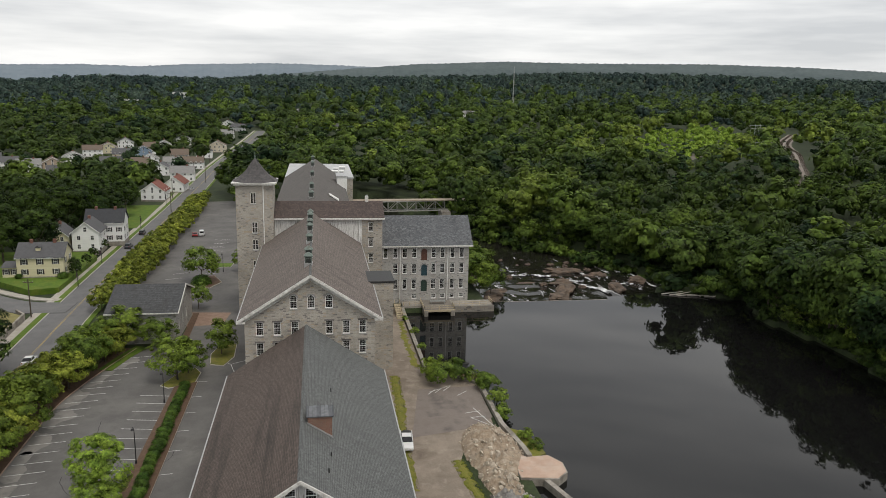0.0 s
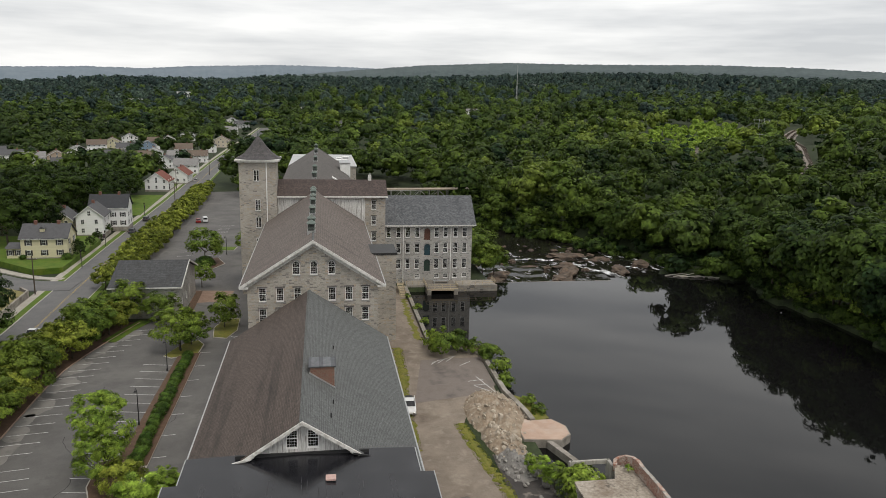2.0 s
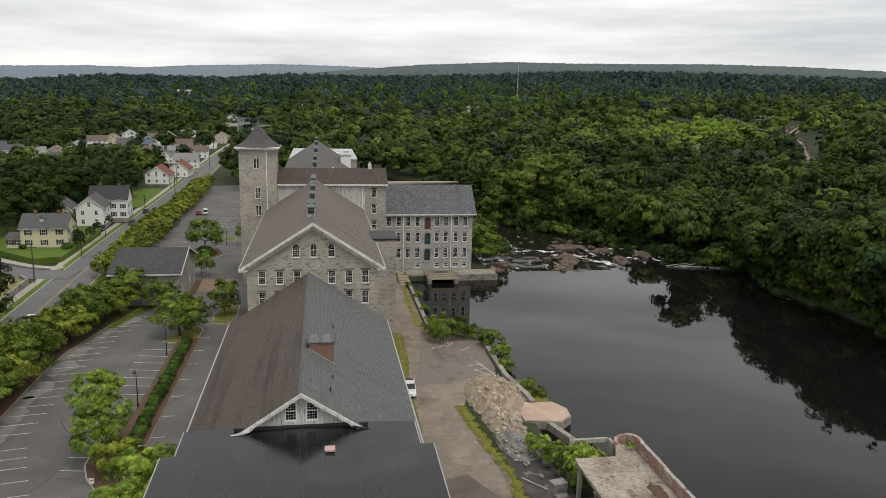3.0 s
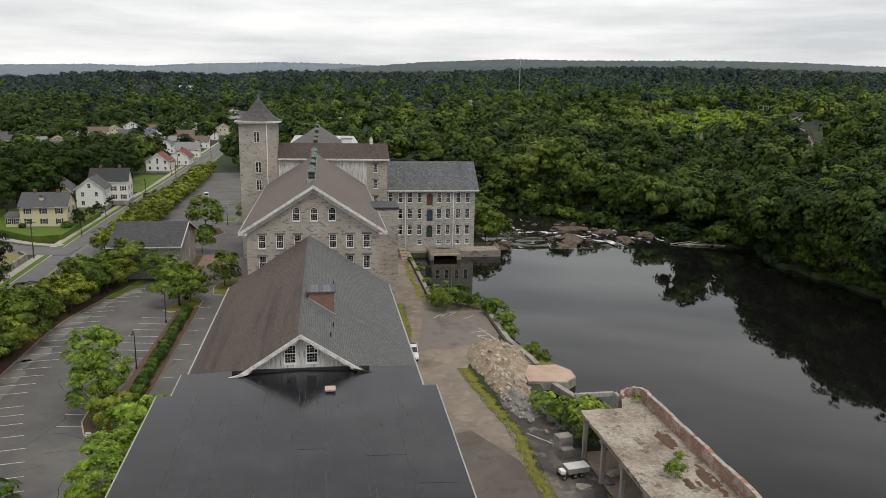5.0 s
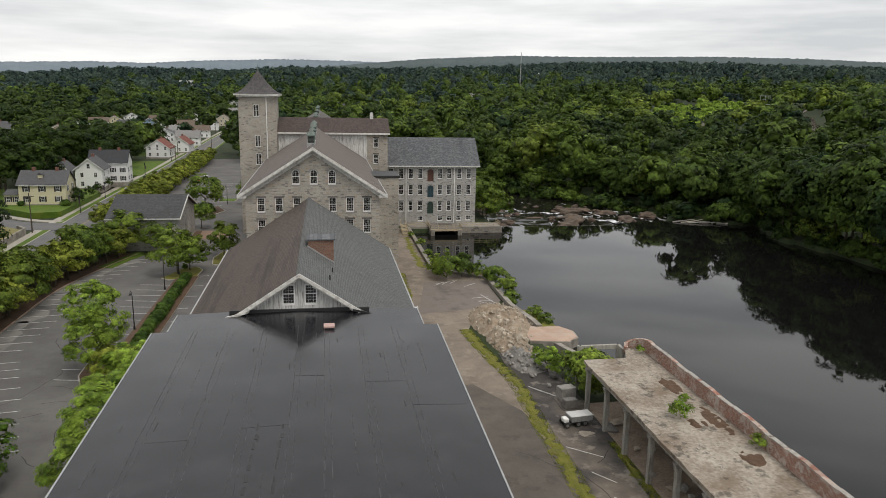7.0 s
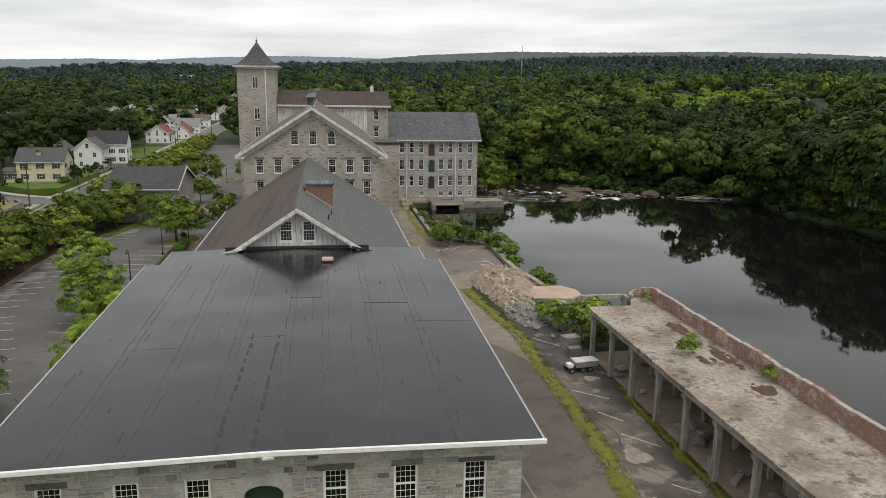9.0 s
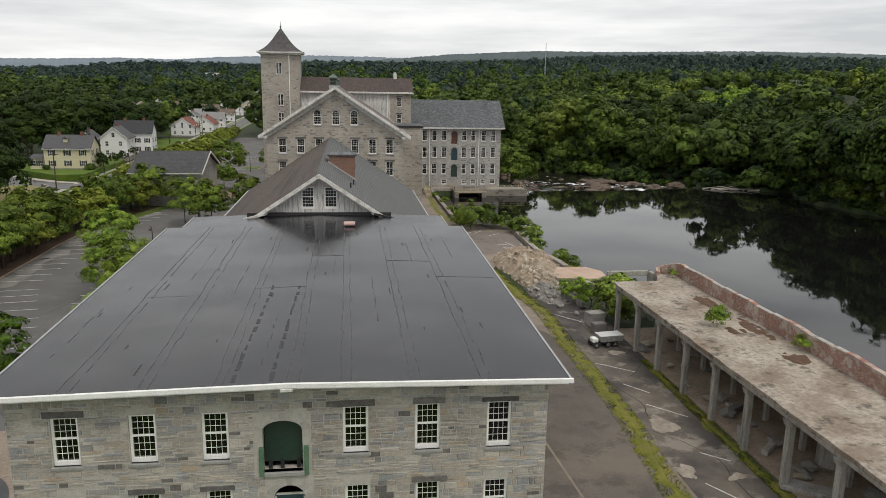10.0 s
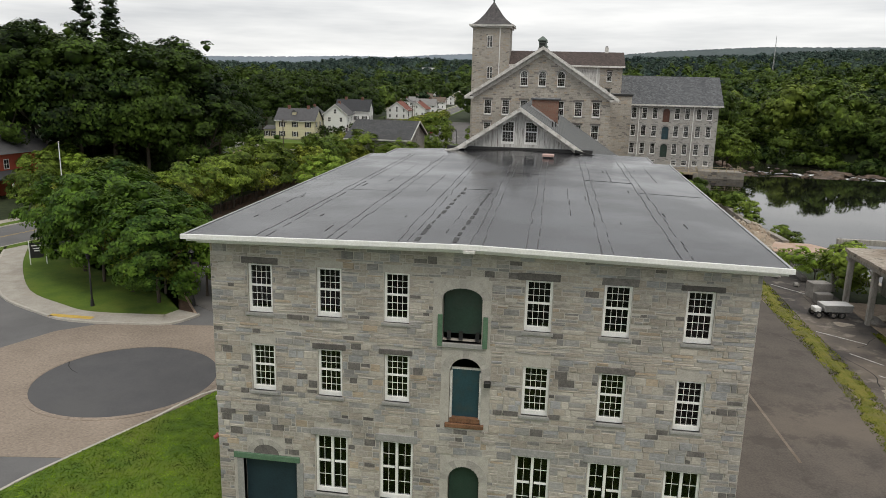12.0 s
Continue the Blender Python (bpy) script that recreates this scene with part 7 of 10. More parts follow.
railing([(28.1, 152), (28.1, 144.7), (35.9, 144.7), (35.9, 147.8), (46.5, 147.8), (46.5, 152.8)], -1.05, dock, M_PLANK)
railing([(23.3, 148.7), (28.1, 148.7)], -1.05, dock, M_PLANK)
bench = part("work_bench", boxed(30.4, 34.4, 149.6, 150.6, -0.4, -0.25), M_METAL, dock)
for x in (30.6, 34.1):
    part("bench_leg", boxed(x, x + 0.15, 149.7, 150.5, -1.0, -0.4), M_METAL, bench)
steps = thing("timber_steps", "pale timber steps beside the river wall", "steps")
for i in range(9):
    part("tread", boxed(20.9, 22.2, 140 + i * 0.9, 140.8 + i * 0.9, GZ + 0.1 + 0.17 * i, GZ + 0.16 + 0.17 * i), M_PLANK, steps)
for x in (20.85, 22.2):
    bm = bmesh.new()
    tube(bm, (x, 140, GZ + 1.1), (x, 148, GZ + 2.6), 0.05, 0.05, 4)
    part("handrail", bm, M_PLANK, steps)
    bm = bmesh.new()
    tube(bm, (x, 140, GZ + 0.0), (x, 148, GZ + 1.5), 0.09, 0.09, 4)
    part("stringer", bm, M_PLANK, steps)
    for i in range(5):
        part("post", boxed(x - 0.04, x + 0.04, 140 + i * 2, 140.1 + i * 2, GZ, GZ + 1.1 + 0.375 * i), M_PLANK, steps)

dam = part("dam", prismed([(155.0, WATER - 0.03), (155.8, WATER - 0.06), (158.5, -7.9), (150.5, -7.9), (154.0, WATER - 0.4)], "x", 45.0, 84.0), M_CONCRETE)
tagged(dam, "straight stone weir at the end of the mill pond", "dam", kind="structure")


def rapids_material(name, foam0, foam1, along):
    """Dark running water broken by foam where the noise lies between foam0 and foam1."""
    m = water_material(name, (0.012, 0.011, 0.009), 0.15, 0.8, 0.9)
    n, l = m.node_tree.nodes, m.node_tree.links
    p = n["Principled BSDF"]
    g = n.new("ShaderNodeNewGeometry")
    mp = n.new("ShaderNodeMapping")
    mp.inputs["Rotation"].default_value = (0, 0, radians(along))
    mp.inputs["Scale"].default_value = (0.55, 0.16, 0.3)
    t = n.new("ShaderNodeTexNoise")
    t.inputs["Scale"].default_value, t.inputs["Detail"].default_value, t.inputs["Roughness"].default_value = 0.8, 8, 0.68
    l.new(g.outputs["Position"], mp.inputs["Vector"])
    l.new(mp.outputs["Vector"], t.inputs["Vector"])
    r = n.new("ShaderNodeMapRange")
    r.inputs["From Min"].default_value, r.inputs["From Max"].default_value = foam0, foam1
    l.new(t.outputs["Fac"], r.inputs["Value"])
    mx = n.new("ShaderNodeMix")
    mx.data_type = "RGBA"
    mx.inputs["A"].default_value, mx.inputs["B"].default_value = (0.013, 0.012, 0.01, 1), (0.75, 0.76, 0.77, 1)
    l.new(r.outputs["Result"], mx.inputs["Factor"])
    l.new(mx.outputs["Result"], p.inputs["Base Color"])
    rr_ = n.new("ShaderNodeMapRange")
    rr_.inputs["To Min"].default_value, rr_.inputs["To Max"].default_value = 0.12, 0.8
    l.new(r.outputs["Result"], rr_.inputs["Value"])
    l.new(rr_.outputs["Result"], p.inputs["Roughness"])
    return m


def rapids_z(x, y):
    """Surface of the broken water, which falls away from the weir in uneven steps."""
    i, j = (x - 34) * 0.55, (y - 157) * 0.8
    return -4.2 - 3.6 * min(1, (y - 157) / 60) + 0.8 * noise.noise(Vector((i * 0.22, j * 0.16, 3))) + 0.35 * noise.noise(Vector((i * 0.6, j * 0.5, 7)))


bm = bmesh.new()
nx_, ny_ = 60, 64
gridv = [[bm.verts.new((34 + 84 * i / nx_, 157 + 80 * j / ny_, rapids_z(34 + 84 * i / nx_, 157 + 80 * j / ny_))) for j in range(ny_ + 1)] for i in range(nx_ + 1)]
for i in range(nx_):
    for j in range(ny_):
        f = bm.faces.new((gridv[i][j], gridv[i + 1][j], gridv[i + 1][j + 1], gridv[i][j + 1]))
        f.smooth = True
tagged(part("rapids", bm, rapids_material("broken_water", 0.585, 0.70, 25)), "dark rapids with streaks of foam below the weir", "river", kind="structure")
M_CHUTE = rapids_material("white_water", 0.40, 0.56, 25)


def chute(x, y, length, wide, turn, drop):
    """A tongue of white water that slides down between rocks, with a ragged edge."""
    bm = bmesh.new()
    c, s_ = math.cos(radians(turn)), math.sin(radians(turn))
    rows = []
    for i in range(15):
        u = i / 14
        w = wide * (0.45 + 0.75 * u) * (0.8 + 0.5 * noise.noise(Vector((x, u * 5, 1))))
        row = []
        for k in range(7):
            v = (k / 6 - 0.5) * w * (1 + 0.25 * noise.noise(Vector((u * 7, k, y))))
            px, py = x + c * length * (u - 0.5) - s_ * v, y + s_ * length * (u - 0.5) + c * v
            row.append(bm.verts.new((px, py, rapids_z(px, py) + 0.12 + drop * (1 - u) ** 2 * (1 - (2 * k / 6 - 1) ** 2 * 0.8) + 0.2 * noise.noise(Vector((px, py, 0))))))
        rows.append(row)
    for a, b in zip(rows, rows[1:]):
        for k in range(6):
            f = bm.faces.new((a[k], a[k + 1], b[k + 1], b[k]))
            f.smooth = True
    return tagged(part("white_water", bm, M_CHUTE), "white water rushing down between dark rocks", "river", kind="structure")


for a in ((86.5, 176, 15, 4.2, 100, 0.8), (81, 190, 12, 3.0, 150, 0.7), (72, 198, 13, 3.4, 160, 0.5), (92, 201, 9, 1.8, 140, 0.6), (64, 206, 10, 2.0, 170, 0.3), (98, 181, 8, 1.2, 30, 0.3)):
    chute(*a)
M_ROCK = surf("wet_brown_rock", (0.04, 0.03, 0.022), (0.155, 0.108, 0.075), 0.5, 0.8, bump=0.8, fine=3, stain=(0.035, 0.03, 0.025), stain_scale=0.4, stain_amount=0.8)
rk = random.Random(4)


def rock(x, y, z, sx, sy, sz, turn):
    bm = bmesh.new()
    bmesh.ops.create_icosphere(bm, subdivisions=3, radius=1)
    s = rk.uniform(0, 50)
    for v in bm.verts:
        d = 1 + 0.5 * noise.noise(v.co * 1.2 + Vector((s, 0, 0))) + 0.3 * noise.noise(v.co * 2.6 + Vector((0, s, 0)))
        v.co = Vector((v.co.x * sx * d, v.co.y * sy * d, max(v.co.z, -0.4) * sz * d))
    ob = part("boulder", bm, M_ROCK)
    ob.matrix_world = pose(x, y, z, 0, 0, turn)
    return tagged(ob, "worn brown river boulder in the rapids", "boulder", "river boulders")


for a in ((74, 171, -4.6, 2.6, 8.5, 1.9, -28), (70, 164, -4.2, 3.2, 3.2, 1.0, 10), (85, 204, -6.9, 6.5, 2.6, 1.1, -8), (94, 197, -6.4, 3.4, 2.2, 0.9, 15), (78, 184, -5.6, 4, 2.6, 1.2, 30), (92, 174, -4.9, 2.2, 5.0, 1.3, -10), (52, 168, -4.6, 3.0, 2.4, 1.0, 20), (49, 160, -3.8, 2.5, 2.5, 1.3, 0), (54, 174, -5.0, 4.0, 1.6, 0.8, 30),
          (60, 206, -7.2, 3, 3, 0.9, 40), (111, 166, -3.6, 4.5, 2.6, 1.7, 0), (106, 163, -3.2, 3, 2, 1.0, 25), (116, 160, -3.0, 4, 2, 1.4, 0), (104, 186, -5.6, 3, 3, 1.2, 0), (66, 186, -6.2, 3.4, 1.6, 0.7, 12), (57, 222, -7.2, 4, 3, 1.6, 0), (47, 240, -7.4, 3, 3, 1.4, 0)):
    rock(*a)
for i in range(40):
    x, y = rk.uniform(48, 98), rk.uniform(160, 226)
    s = rk.uniform(0.3, 1.1)
    rock(x, y, rapids_z(x, y) + 0.1, s * 1.3, s, s * 0.7, rk.uniform(0, 180))
for i in range(9):
    bm = bmesh.new()
    x, y, a = 99 + i * 1.6 + rk.uniform(-1, 1), 158.8 - 0.45 * i + rk.uniform(-0.5, 0.5), rk.uniform(-0.35, 0.3)
    L = rk.uniform(4, 9)
    tube(bm, (x, y, WATER + 0.1), (x + L * math.cos(a), y + L * math.sin(a) - 0.5, WATER + rk.uniform(0.2, 1.0)), 0.22, 0.08, 6)
    tagged(part("drift_log", bm, surf("bleached_wood", (0.33, 0.3, 0.26), (0.5, 0.47, 0.42), 2, 0.9) if i == 0 else bpy.data.materials["bleached_wood"]), "bleached driftwood log at the pond edge", "log", "driftwood")

bridge = thing("truss_bridge", "pale steel truss footbridge across the river", "bridge")
M_TRUSS = surf("pale_truss_steel", (0.24, 0.24, 0.23), (0.38, 0.38, 0.36), 1.5, 0.6, stain=(0.2, 0.12, 0.07), stain_scale=1.0)
b0, b1, by = 24.0, 58.0, 284.0
for dy in (0, 4.0):
    for z in (1.0, 5.2):
        bm = bmesh.new()
        tube(bm, (b0, by + dy, z), (b1, by + dy + 4, z), 0.28, 0.28, 4)
        part("chord", bm, M_TRUSS, bridge)
    for i in range(8):
        xa, xb = b0 + (b1 - b0) * i / 8, b0 + (b1 - b0) * (i + 1) / 8
        ya, yb = by + dy + i * 0.5, by + dy + (i + 1) * 0.5
        up = i % 2 == 0
        for p, q in (((xa, ya, 1.0 if up else 5.2), (xb, yb, 5.2 if up else 1.0)), ((xb, yb, 1.0), (xb, yb, 5.2))):
            bm = bmesh.new()
            tube(bm, p, q, 0.16, 0.16, 4)
            part("truss_member", bm, M_TRUSS, bridge)
part("deck", prismed([(b0 - 12, by - 0.5), (b1 + 10, by + 4.0), (b1 + 10, by + 9), (b0 - 12, by + 4.7)], "z", 5.3, 5.7), surf("rusty_pale_deck", (0.22, 0.17, 0.12), (0.36, 0.31, 0.25), 0.8, 0.8), bridge)
for x in (b0, b1):
    part("abutment", boxed(x - 2, x + 2, by - 1, by + 8.5, -9, 1.0), M_CONCRETE, bridge)

# ---- houses ----
SIDING = {}
M_BRICK_DARK = surf("sooty_brick", (0.13, 0.06, 0.045), (0.2, 0.1, 0.075), 2, 0.9)


def siding(name, c):
    if name not in SIDING:
        SIDING[name] = surf(name + "_clapboard", tuple(0.86 * v for v in c), c, 0.8, 0.7, bump=0.25, stretch=(0.3, 0.3, 7), fine=6)
    return SIDING[name]


M_ROOF_HOUSE = {k: surf(k + "_house_shingles", tuple(0.75 * v for v in c), c, 1.2, 0.9, bump=0.3, fine=6) for k, c in
                {"grey": (0.095, 0.095, 0.1), "dark": (0.045, 0.047, 0.052), "red": (0.20, 0.07, 0.05), "brown": (0.15, 0.115, 0.09), "pale": (0.24, 0.235, 0.23)}.items()}
M_SHUTTER = surf("black_shutter", (0.012, 0.012, 0.012), (0.02, 0.02, 0.022), 3, 0.6)
M_PANE_FAR = surf("dark_window_pane", (0.02, 0.022, 0.025), (0.035, 0.037, 0.04), 1, 0.08, bump=0)
HOUSE_PALETTE = {"white": (0.82, 0.82, 0.81), "yellow": (0.66, 0.61, 0.42), "cream": (0.6, 0.53, 0.42), "tan": (0.42, 0.33, 0.25), "blue": (0.2, 0.28, 0.38), "grey": (0.45, 0.46, 0.47)}
SMALL = {}


def small_window(parent, shutters):
    """Shared frame, pane and shutters of a house window, facing -y, centred on its sill."""
    if not SMALL:
        bm = bmesh.new()
        for x0, x1, z0, z1 in ((-0.5, -0.42, 0, 1.5), (0.42, 0.5, 0, 1.5), (-0.42, 0.42, 0, 0.09), (-0.42, 0.42, 1.42, 1.5), (-0.42, 0.42, 0.72, 0.79), (-0.02, 0.02, 0.09, 1.42)):
            box(bm, x0, x1, -0.06, 0.02, z0, z1)
        me = bpy.data.meshes.new("window_frame")
        bm.to_mesh(me)
        me.materials.append(M_WHITE)
        bm = boxed(-0.42, 0.42, -0.03, 0.0, 0.05, 1.45)
        pm = bpy.data.meshes.new("pane")
        bm.to_mesh(pm)
        pm.materials.append(M_PANE_FAR)
        bm = boxed(-0.2, 0.2, -0.05, 0.0, 0.0, 1.5)
        sm = bpy.data.meshes.new("shutter")
        bm.to_mesh(sm)
        sm.materials.append(M_SHUTTER)
        SMALL.update(frame=me, pane=pm, shutter=sm)
    w = new("window", SMALL["frame"])
    w.parent = parent
    p = new("pane", SMALL["pane"])
    p.parent = w
    if shutters:
        for s in (-0.72, 0.72):
            sh = new("shutter", SMALL["shutter"])
            sh.parent = w
            sh.location = (s, 0, 0)
    return w


def house(x, y, w, d, eave, ridge, turn, wall, roof, label, z=GZ, shutters=False, along="x", wing=None, chimneys=1, near=True):
    """Gabled clapboard house; origin at the middle of its front, which faces -y before turning."""
    h = thing("house", label, "house", "houses")
    mw, mr = siding(wall, HOUSE_PALETTE[wall]), M_ROOF_HOUSE[roof]
    if along == "x":
        part("wall", prismed([(0, 0), (d, 0), (d, eave), (d / 2, ridge - 0.15), (0, eave)], "x", -w / 2, w / 2), mw, h)
        for bm in gable_roof("x", d / 2, d / 2 + 0.5, ridge + 0.1, eave - 0.2, -w / 2 - 0.4, w / 2 + 0.4, 0.2):
            part("roof", bm, mr, h)
        for s in (-1, 1):
            part("rake_trim", prismed([(-0.45, eave - 0.3), (d / 2, ridge), (d / 2, ridge - 0.25), (-0.45, eave - 0.55)], "x", s * (w / 2 + 0.3) - 0.06, s * (w / 2 + 0.3) + 0.06), M_WHITE, h)
    else:
        part("wall", prismed([(-w / 2, 0), (w / 2, 0), (w / 2, eave), (0, ridge - 0.15), (-w / 2, eave)], "y", 0, d), mw, h)
        for bm in gable_roof("y", 0, w / 2 + 0.5, ridge + 0.1, eave - 0.2, -0.4, d + 0.4, 0.2):
            part("roof", bm, mr, h)
        for s in (-1, 1):
            o = [(0, ridge + 0.05), (s * (w / 2 + 0.5), eave - 0.2), (s * (w / 2 + 0.5), eave - 0.45), (0, ridge - 0.2)]
            part("rake_trim", prismed(o if s < 0 else o[::-1], "y", -0.5, -0.4), M_WHITE, h)
    part("eaves_trim", boxed(-w / 2 - 0.3, w / 2 + 0.3, -0.5, -0.4, eave - 0.5, eave - 0.2), M_WHITE, h) if along == "x" else None
    floors = 2 if eave > 4.5 else 1
    n = max(2, int(w / 3))
    for f in range(floors):
        for i in range(n):
            wx = -w / 2 + w * (i + 0.5) / n
            win = small_window(h, shutters)
            win.location = (wx, -0.005, 0.9 + 2.8 * f)
        for s in (-1, 1):
            for i in range(max(1, int(d / 4))):
                win = small_window(h, shutters)
                win.matrix_local = pose(s * (w / 2 + 0.005), d * (i + 0.5) / max(1, int(d / 4)), 0.9 + 2.8 * f, 0, 0, 90 * s)
    if along == "y" and ridge > 6:
        win = small_window(h, False)
        win.location = (0, -0.005, eave + 0.2)
    for i in range(chimneys):
        cx = (-0.25 + 0.5 * i) * w if chimneys > 1 else 0.2 * w
        part("chimney", boxed(cx - 0.4, cx + 0.4, d / 2 - 0.4, d / 2 + 0.4, ridge - 0.8, ridge + 0.9, 0.03) if along == "x" else boxed(-0.4, 0.4, d * 0.6, d * 0.6 + 0.8, ridge - 0.8, ridge + 0.9, 0.03), M_BRICK_DARK, h)
    if wing:
        sx, ww, wh = wing
        x0 = sx * w / 2 if sx > 0 else -w / 2 - ww
        part("wing_wall", boxed(x0, x0 + ww, 1.0, d - 0.5, 0, wh), mw, h)
        part("wing_roof", prismed([(0.5, wh), (d, wh), (d / 2 + 0.3, wh + 1.0)], "x", x0 - 0.3, x0 + ww + 0.3), mr, h)
        for i in range(2):
            win = small_window(h, shutters)
            win.location = (x0 + ww * (i + 0.5) / 2, 0.995, 0.8)
    part("foundation", boxed(-w / 2 - 0.03, w / 2 + 0.03, -0.03, d + 0.03, -1.2, 0.3), M_CONCRETE, h)
    h.matrix_world = pose(x, y, z, 0, 0, turn)
    return h


hz = GZ + 1.6
yh = house(-73.3, 181.0, 11.8, 9.0, 5.9, 9.0, 3, "yellow", "grey", "pale yellow clapboard house with black shutters", hz, True, wing=(-1, 4.0, 2.8), chimneys=2)
dm = part("dormer", boxed(-1.2, -0.1, 1.4, 3.6, 7.2, 8.2), siding("yellow", HOUSE_PALETTE["yellow"]), yh)
part("dormer_roof", prismed([(-1.4, 8.1), (0.1, 8.1), (-0.65, 8.8)], "y", 1.2, 4.2), M_ROOF_HOUSE["grey"], dm)
house(-71.0, 214, 8.0, 11, 6.2, 9.6, 4, "white", "grey", "white two storey clapboard house with grey roof", hz, False, "y")
house(-79.0, 212, 6.5, 9, 5.5, 8.4, 4, "yellow", "grey", "small yellow clapboard house behind a conifer", hz, False, "y")
house(-69.0, 228, 12.0, 9, 7.0, 10.8, 4, "white", "dark", "tall white clapboard house with dark roof", hz, True, "x", chimneys=2)
house(-75.0, 331, 10.5, 12, 4.6, 8.6, -2, "white", "red", "white clapboard house with rusty red roof", GZ + 0.5, False, "y")
house(-70.5, 360, 9.5, 13, 4.4, 8.0, -2, "white", "red", "white clapboard house with dark red roof", GZ + 0.5, False, "y")
hr = random.Random(12)
for x, y, wl, rf, w, d, tn, al in (
        (-181, 446, "white", "grey", 13, 9, 20, "x"), (-167, 439, "white", "pale", 13, 9, 18, "x"), (-157, 449, "tan", "brown", 11, 10, 20, "y"), (-154, 479, "white", "pale", 13, 11, 18, "y"),
        (-152, 554, "yellow", "brown", 13, 12, 16, "y"), (-150, 596, "white", "grey", 12, 11, 14, "y"), (-157, 531, "white", "brown", 13, 9, 14, "x"), (-132, 512, "cream", "grey", 13, 10, 12, "x"),
        (-122, 530, "blue", "grey", 11, 10, 12, "y"), (-121, 552, "white", "brown", 11, 9, 12, "x"), (-117, 578, "white", "pale", 11, 11, 10, "y"), (-126, 460, "white", "grey", 13, 10, 14, "x"),
        (-126, 426, "white", "pale", 10, 10, 14, "y"), (-91, 429, "white", "grey", 11, 11, 4, "y"), (-90, 463, "grey", "pale", 11, 9, 6, "x"), (-74, 404, "white", "pale", 13, 9, 4, "x"),
        (-77, 464, "white", "brown", 12, 9, 3, "x"), (-93, 506, "tan", "brown", 12, 10, 6, "x"), (-76, 573, "cream", "brown", 13, 11, 2, "y"), (-95, 813, "white", "grey", 14, 12, 0, "y"),
        (-84, 690, "white", "pale", 16, 12, 0, "x"), (-80, 770, "grey", "grey", 15, 10, 0, "x"), (-200, 470, "white", "grey", 12, 9, 22, "x"), (-108, 484, "white", "pale", 11, 9, 10, "y"),
        (-140, 405, "grey", "grey", 11, 9, 18, "x"), (-106, 446, "cream", "brown", 10, 9, 8, "x"), (-80, 530, "white", "grey", 11, 9, 2, "y"), (-110, 625, "white", "grey", 12, 10, 8, "y"),
        (24, 790, "white", "grey", 14, 10, 4, "x"), (52, 915, "white", "pale", 13, 10, 0, "x"), (60, 930, "grey", "grey", 12, 10, 8, "y"), (-20, 985, "white", "pale", 14, 11, 0, "x"), (204, 945, "white", "pale", 16, 9, -6, "x"), (-120, 1000, "white", "pale", 14, 12, 5, "y")):
    zz = float(height(np.array(x), np.array(y)))
    st = hr.choice((5.2, 5.6, 4.8))
    house(x, y, w, d, st, st + hr.uniform(2.6, 3.6), tn, wl, rf, "%s clapboard house with %s roof among trees" % ({"cream": "cream", "yellow": "pale yellow", "tan": "tan brown", "blue": "dull blue", "grey": "pale grey"}.get(wl, "white"), {"pale": "pale grey", "red": "rusty red", "dark": "dark grey"}.get(rf, rf)), zz, False, al)
# long pale buildings far away in the woods
for x, y, w, h_ in ((-320, 1250, 40, 4), (-240, 1300, 30, 7), (30, 1500, 30, 4), (420, 1500, 36, 4)):
    zz = float(height(np.array(x), np.array(y)))
    b = thing("far_building", "long pale building far off among the trees", "building", "far buildings")
    part("wall", boxed(x, x + w, y, y + 15, zz, zz + h_ + 6), M_WHITE, b)
    part("roof", boxed(x - 0.5, x + w + 0.5, y - 0.5, y + 15.5, zz + h_ + 6, zz + h_ + 6.5), M_ROOF_HOUSE["pale"], b)
    for i in range(int(w / 6)):
        part("window", boxed(x + 2 + 6 * i, x + 5 + 6 * i, y - 0.1, y + 0.1, zz + h_ + 1.5, zz + h_ + 4), M_PANE_FAR, b)

# red brick house at the forecourt street
rh = thing("brick_house", "red brick house with grey slate roof", "house")
m_red = surf("painted_red_brick", (0.25, 0.045, 0.025), (0.36, 0.075, 0.04), 1.0, 0.8, bump=0.3)
part("wall", boxed(0, 12, 0, 14, 0, 6.2), m_red, rh)
part("roof", prismed([(-0.8, 6.2), (12.8, 6.2), (6, 10.6)], "y", -0.8, 14.8), M_ROOF_HOUSE["grey"], rh)
part("porch_roof", prismed([(12, 3.3), (14.6, 2.7), (14.6, 2.9), (12, 3.7)], "y", 1, 8), M_ROOF_HOUSE["dark"], rh)
for y in (1.2, 4.4, 7.6):
    part("porch_post", boxed(14.3, 14.5, y, y + 0.2, 0, 2.8), M_WHITE, rh)
for y in (2, 6, 10):
    win = small_window(rh, False)
    win.matrix_local = pose(12.005, y, 3.9, 0, 0, 90)
rh.matrix_world = pose(-91.5, 66, GZ + 1.2, 0, 0, -6)

# ---- street furniture ----
M_BLACK = surf("black_metal", (0.012, 0.012, 0.013), (0.022, 0.022, 0.024), 2, 0.5, bump=0)


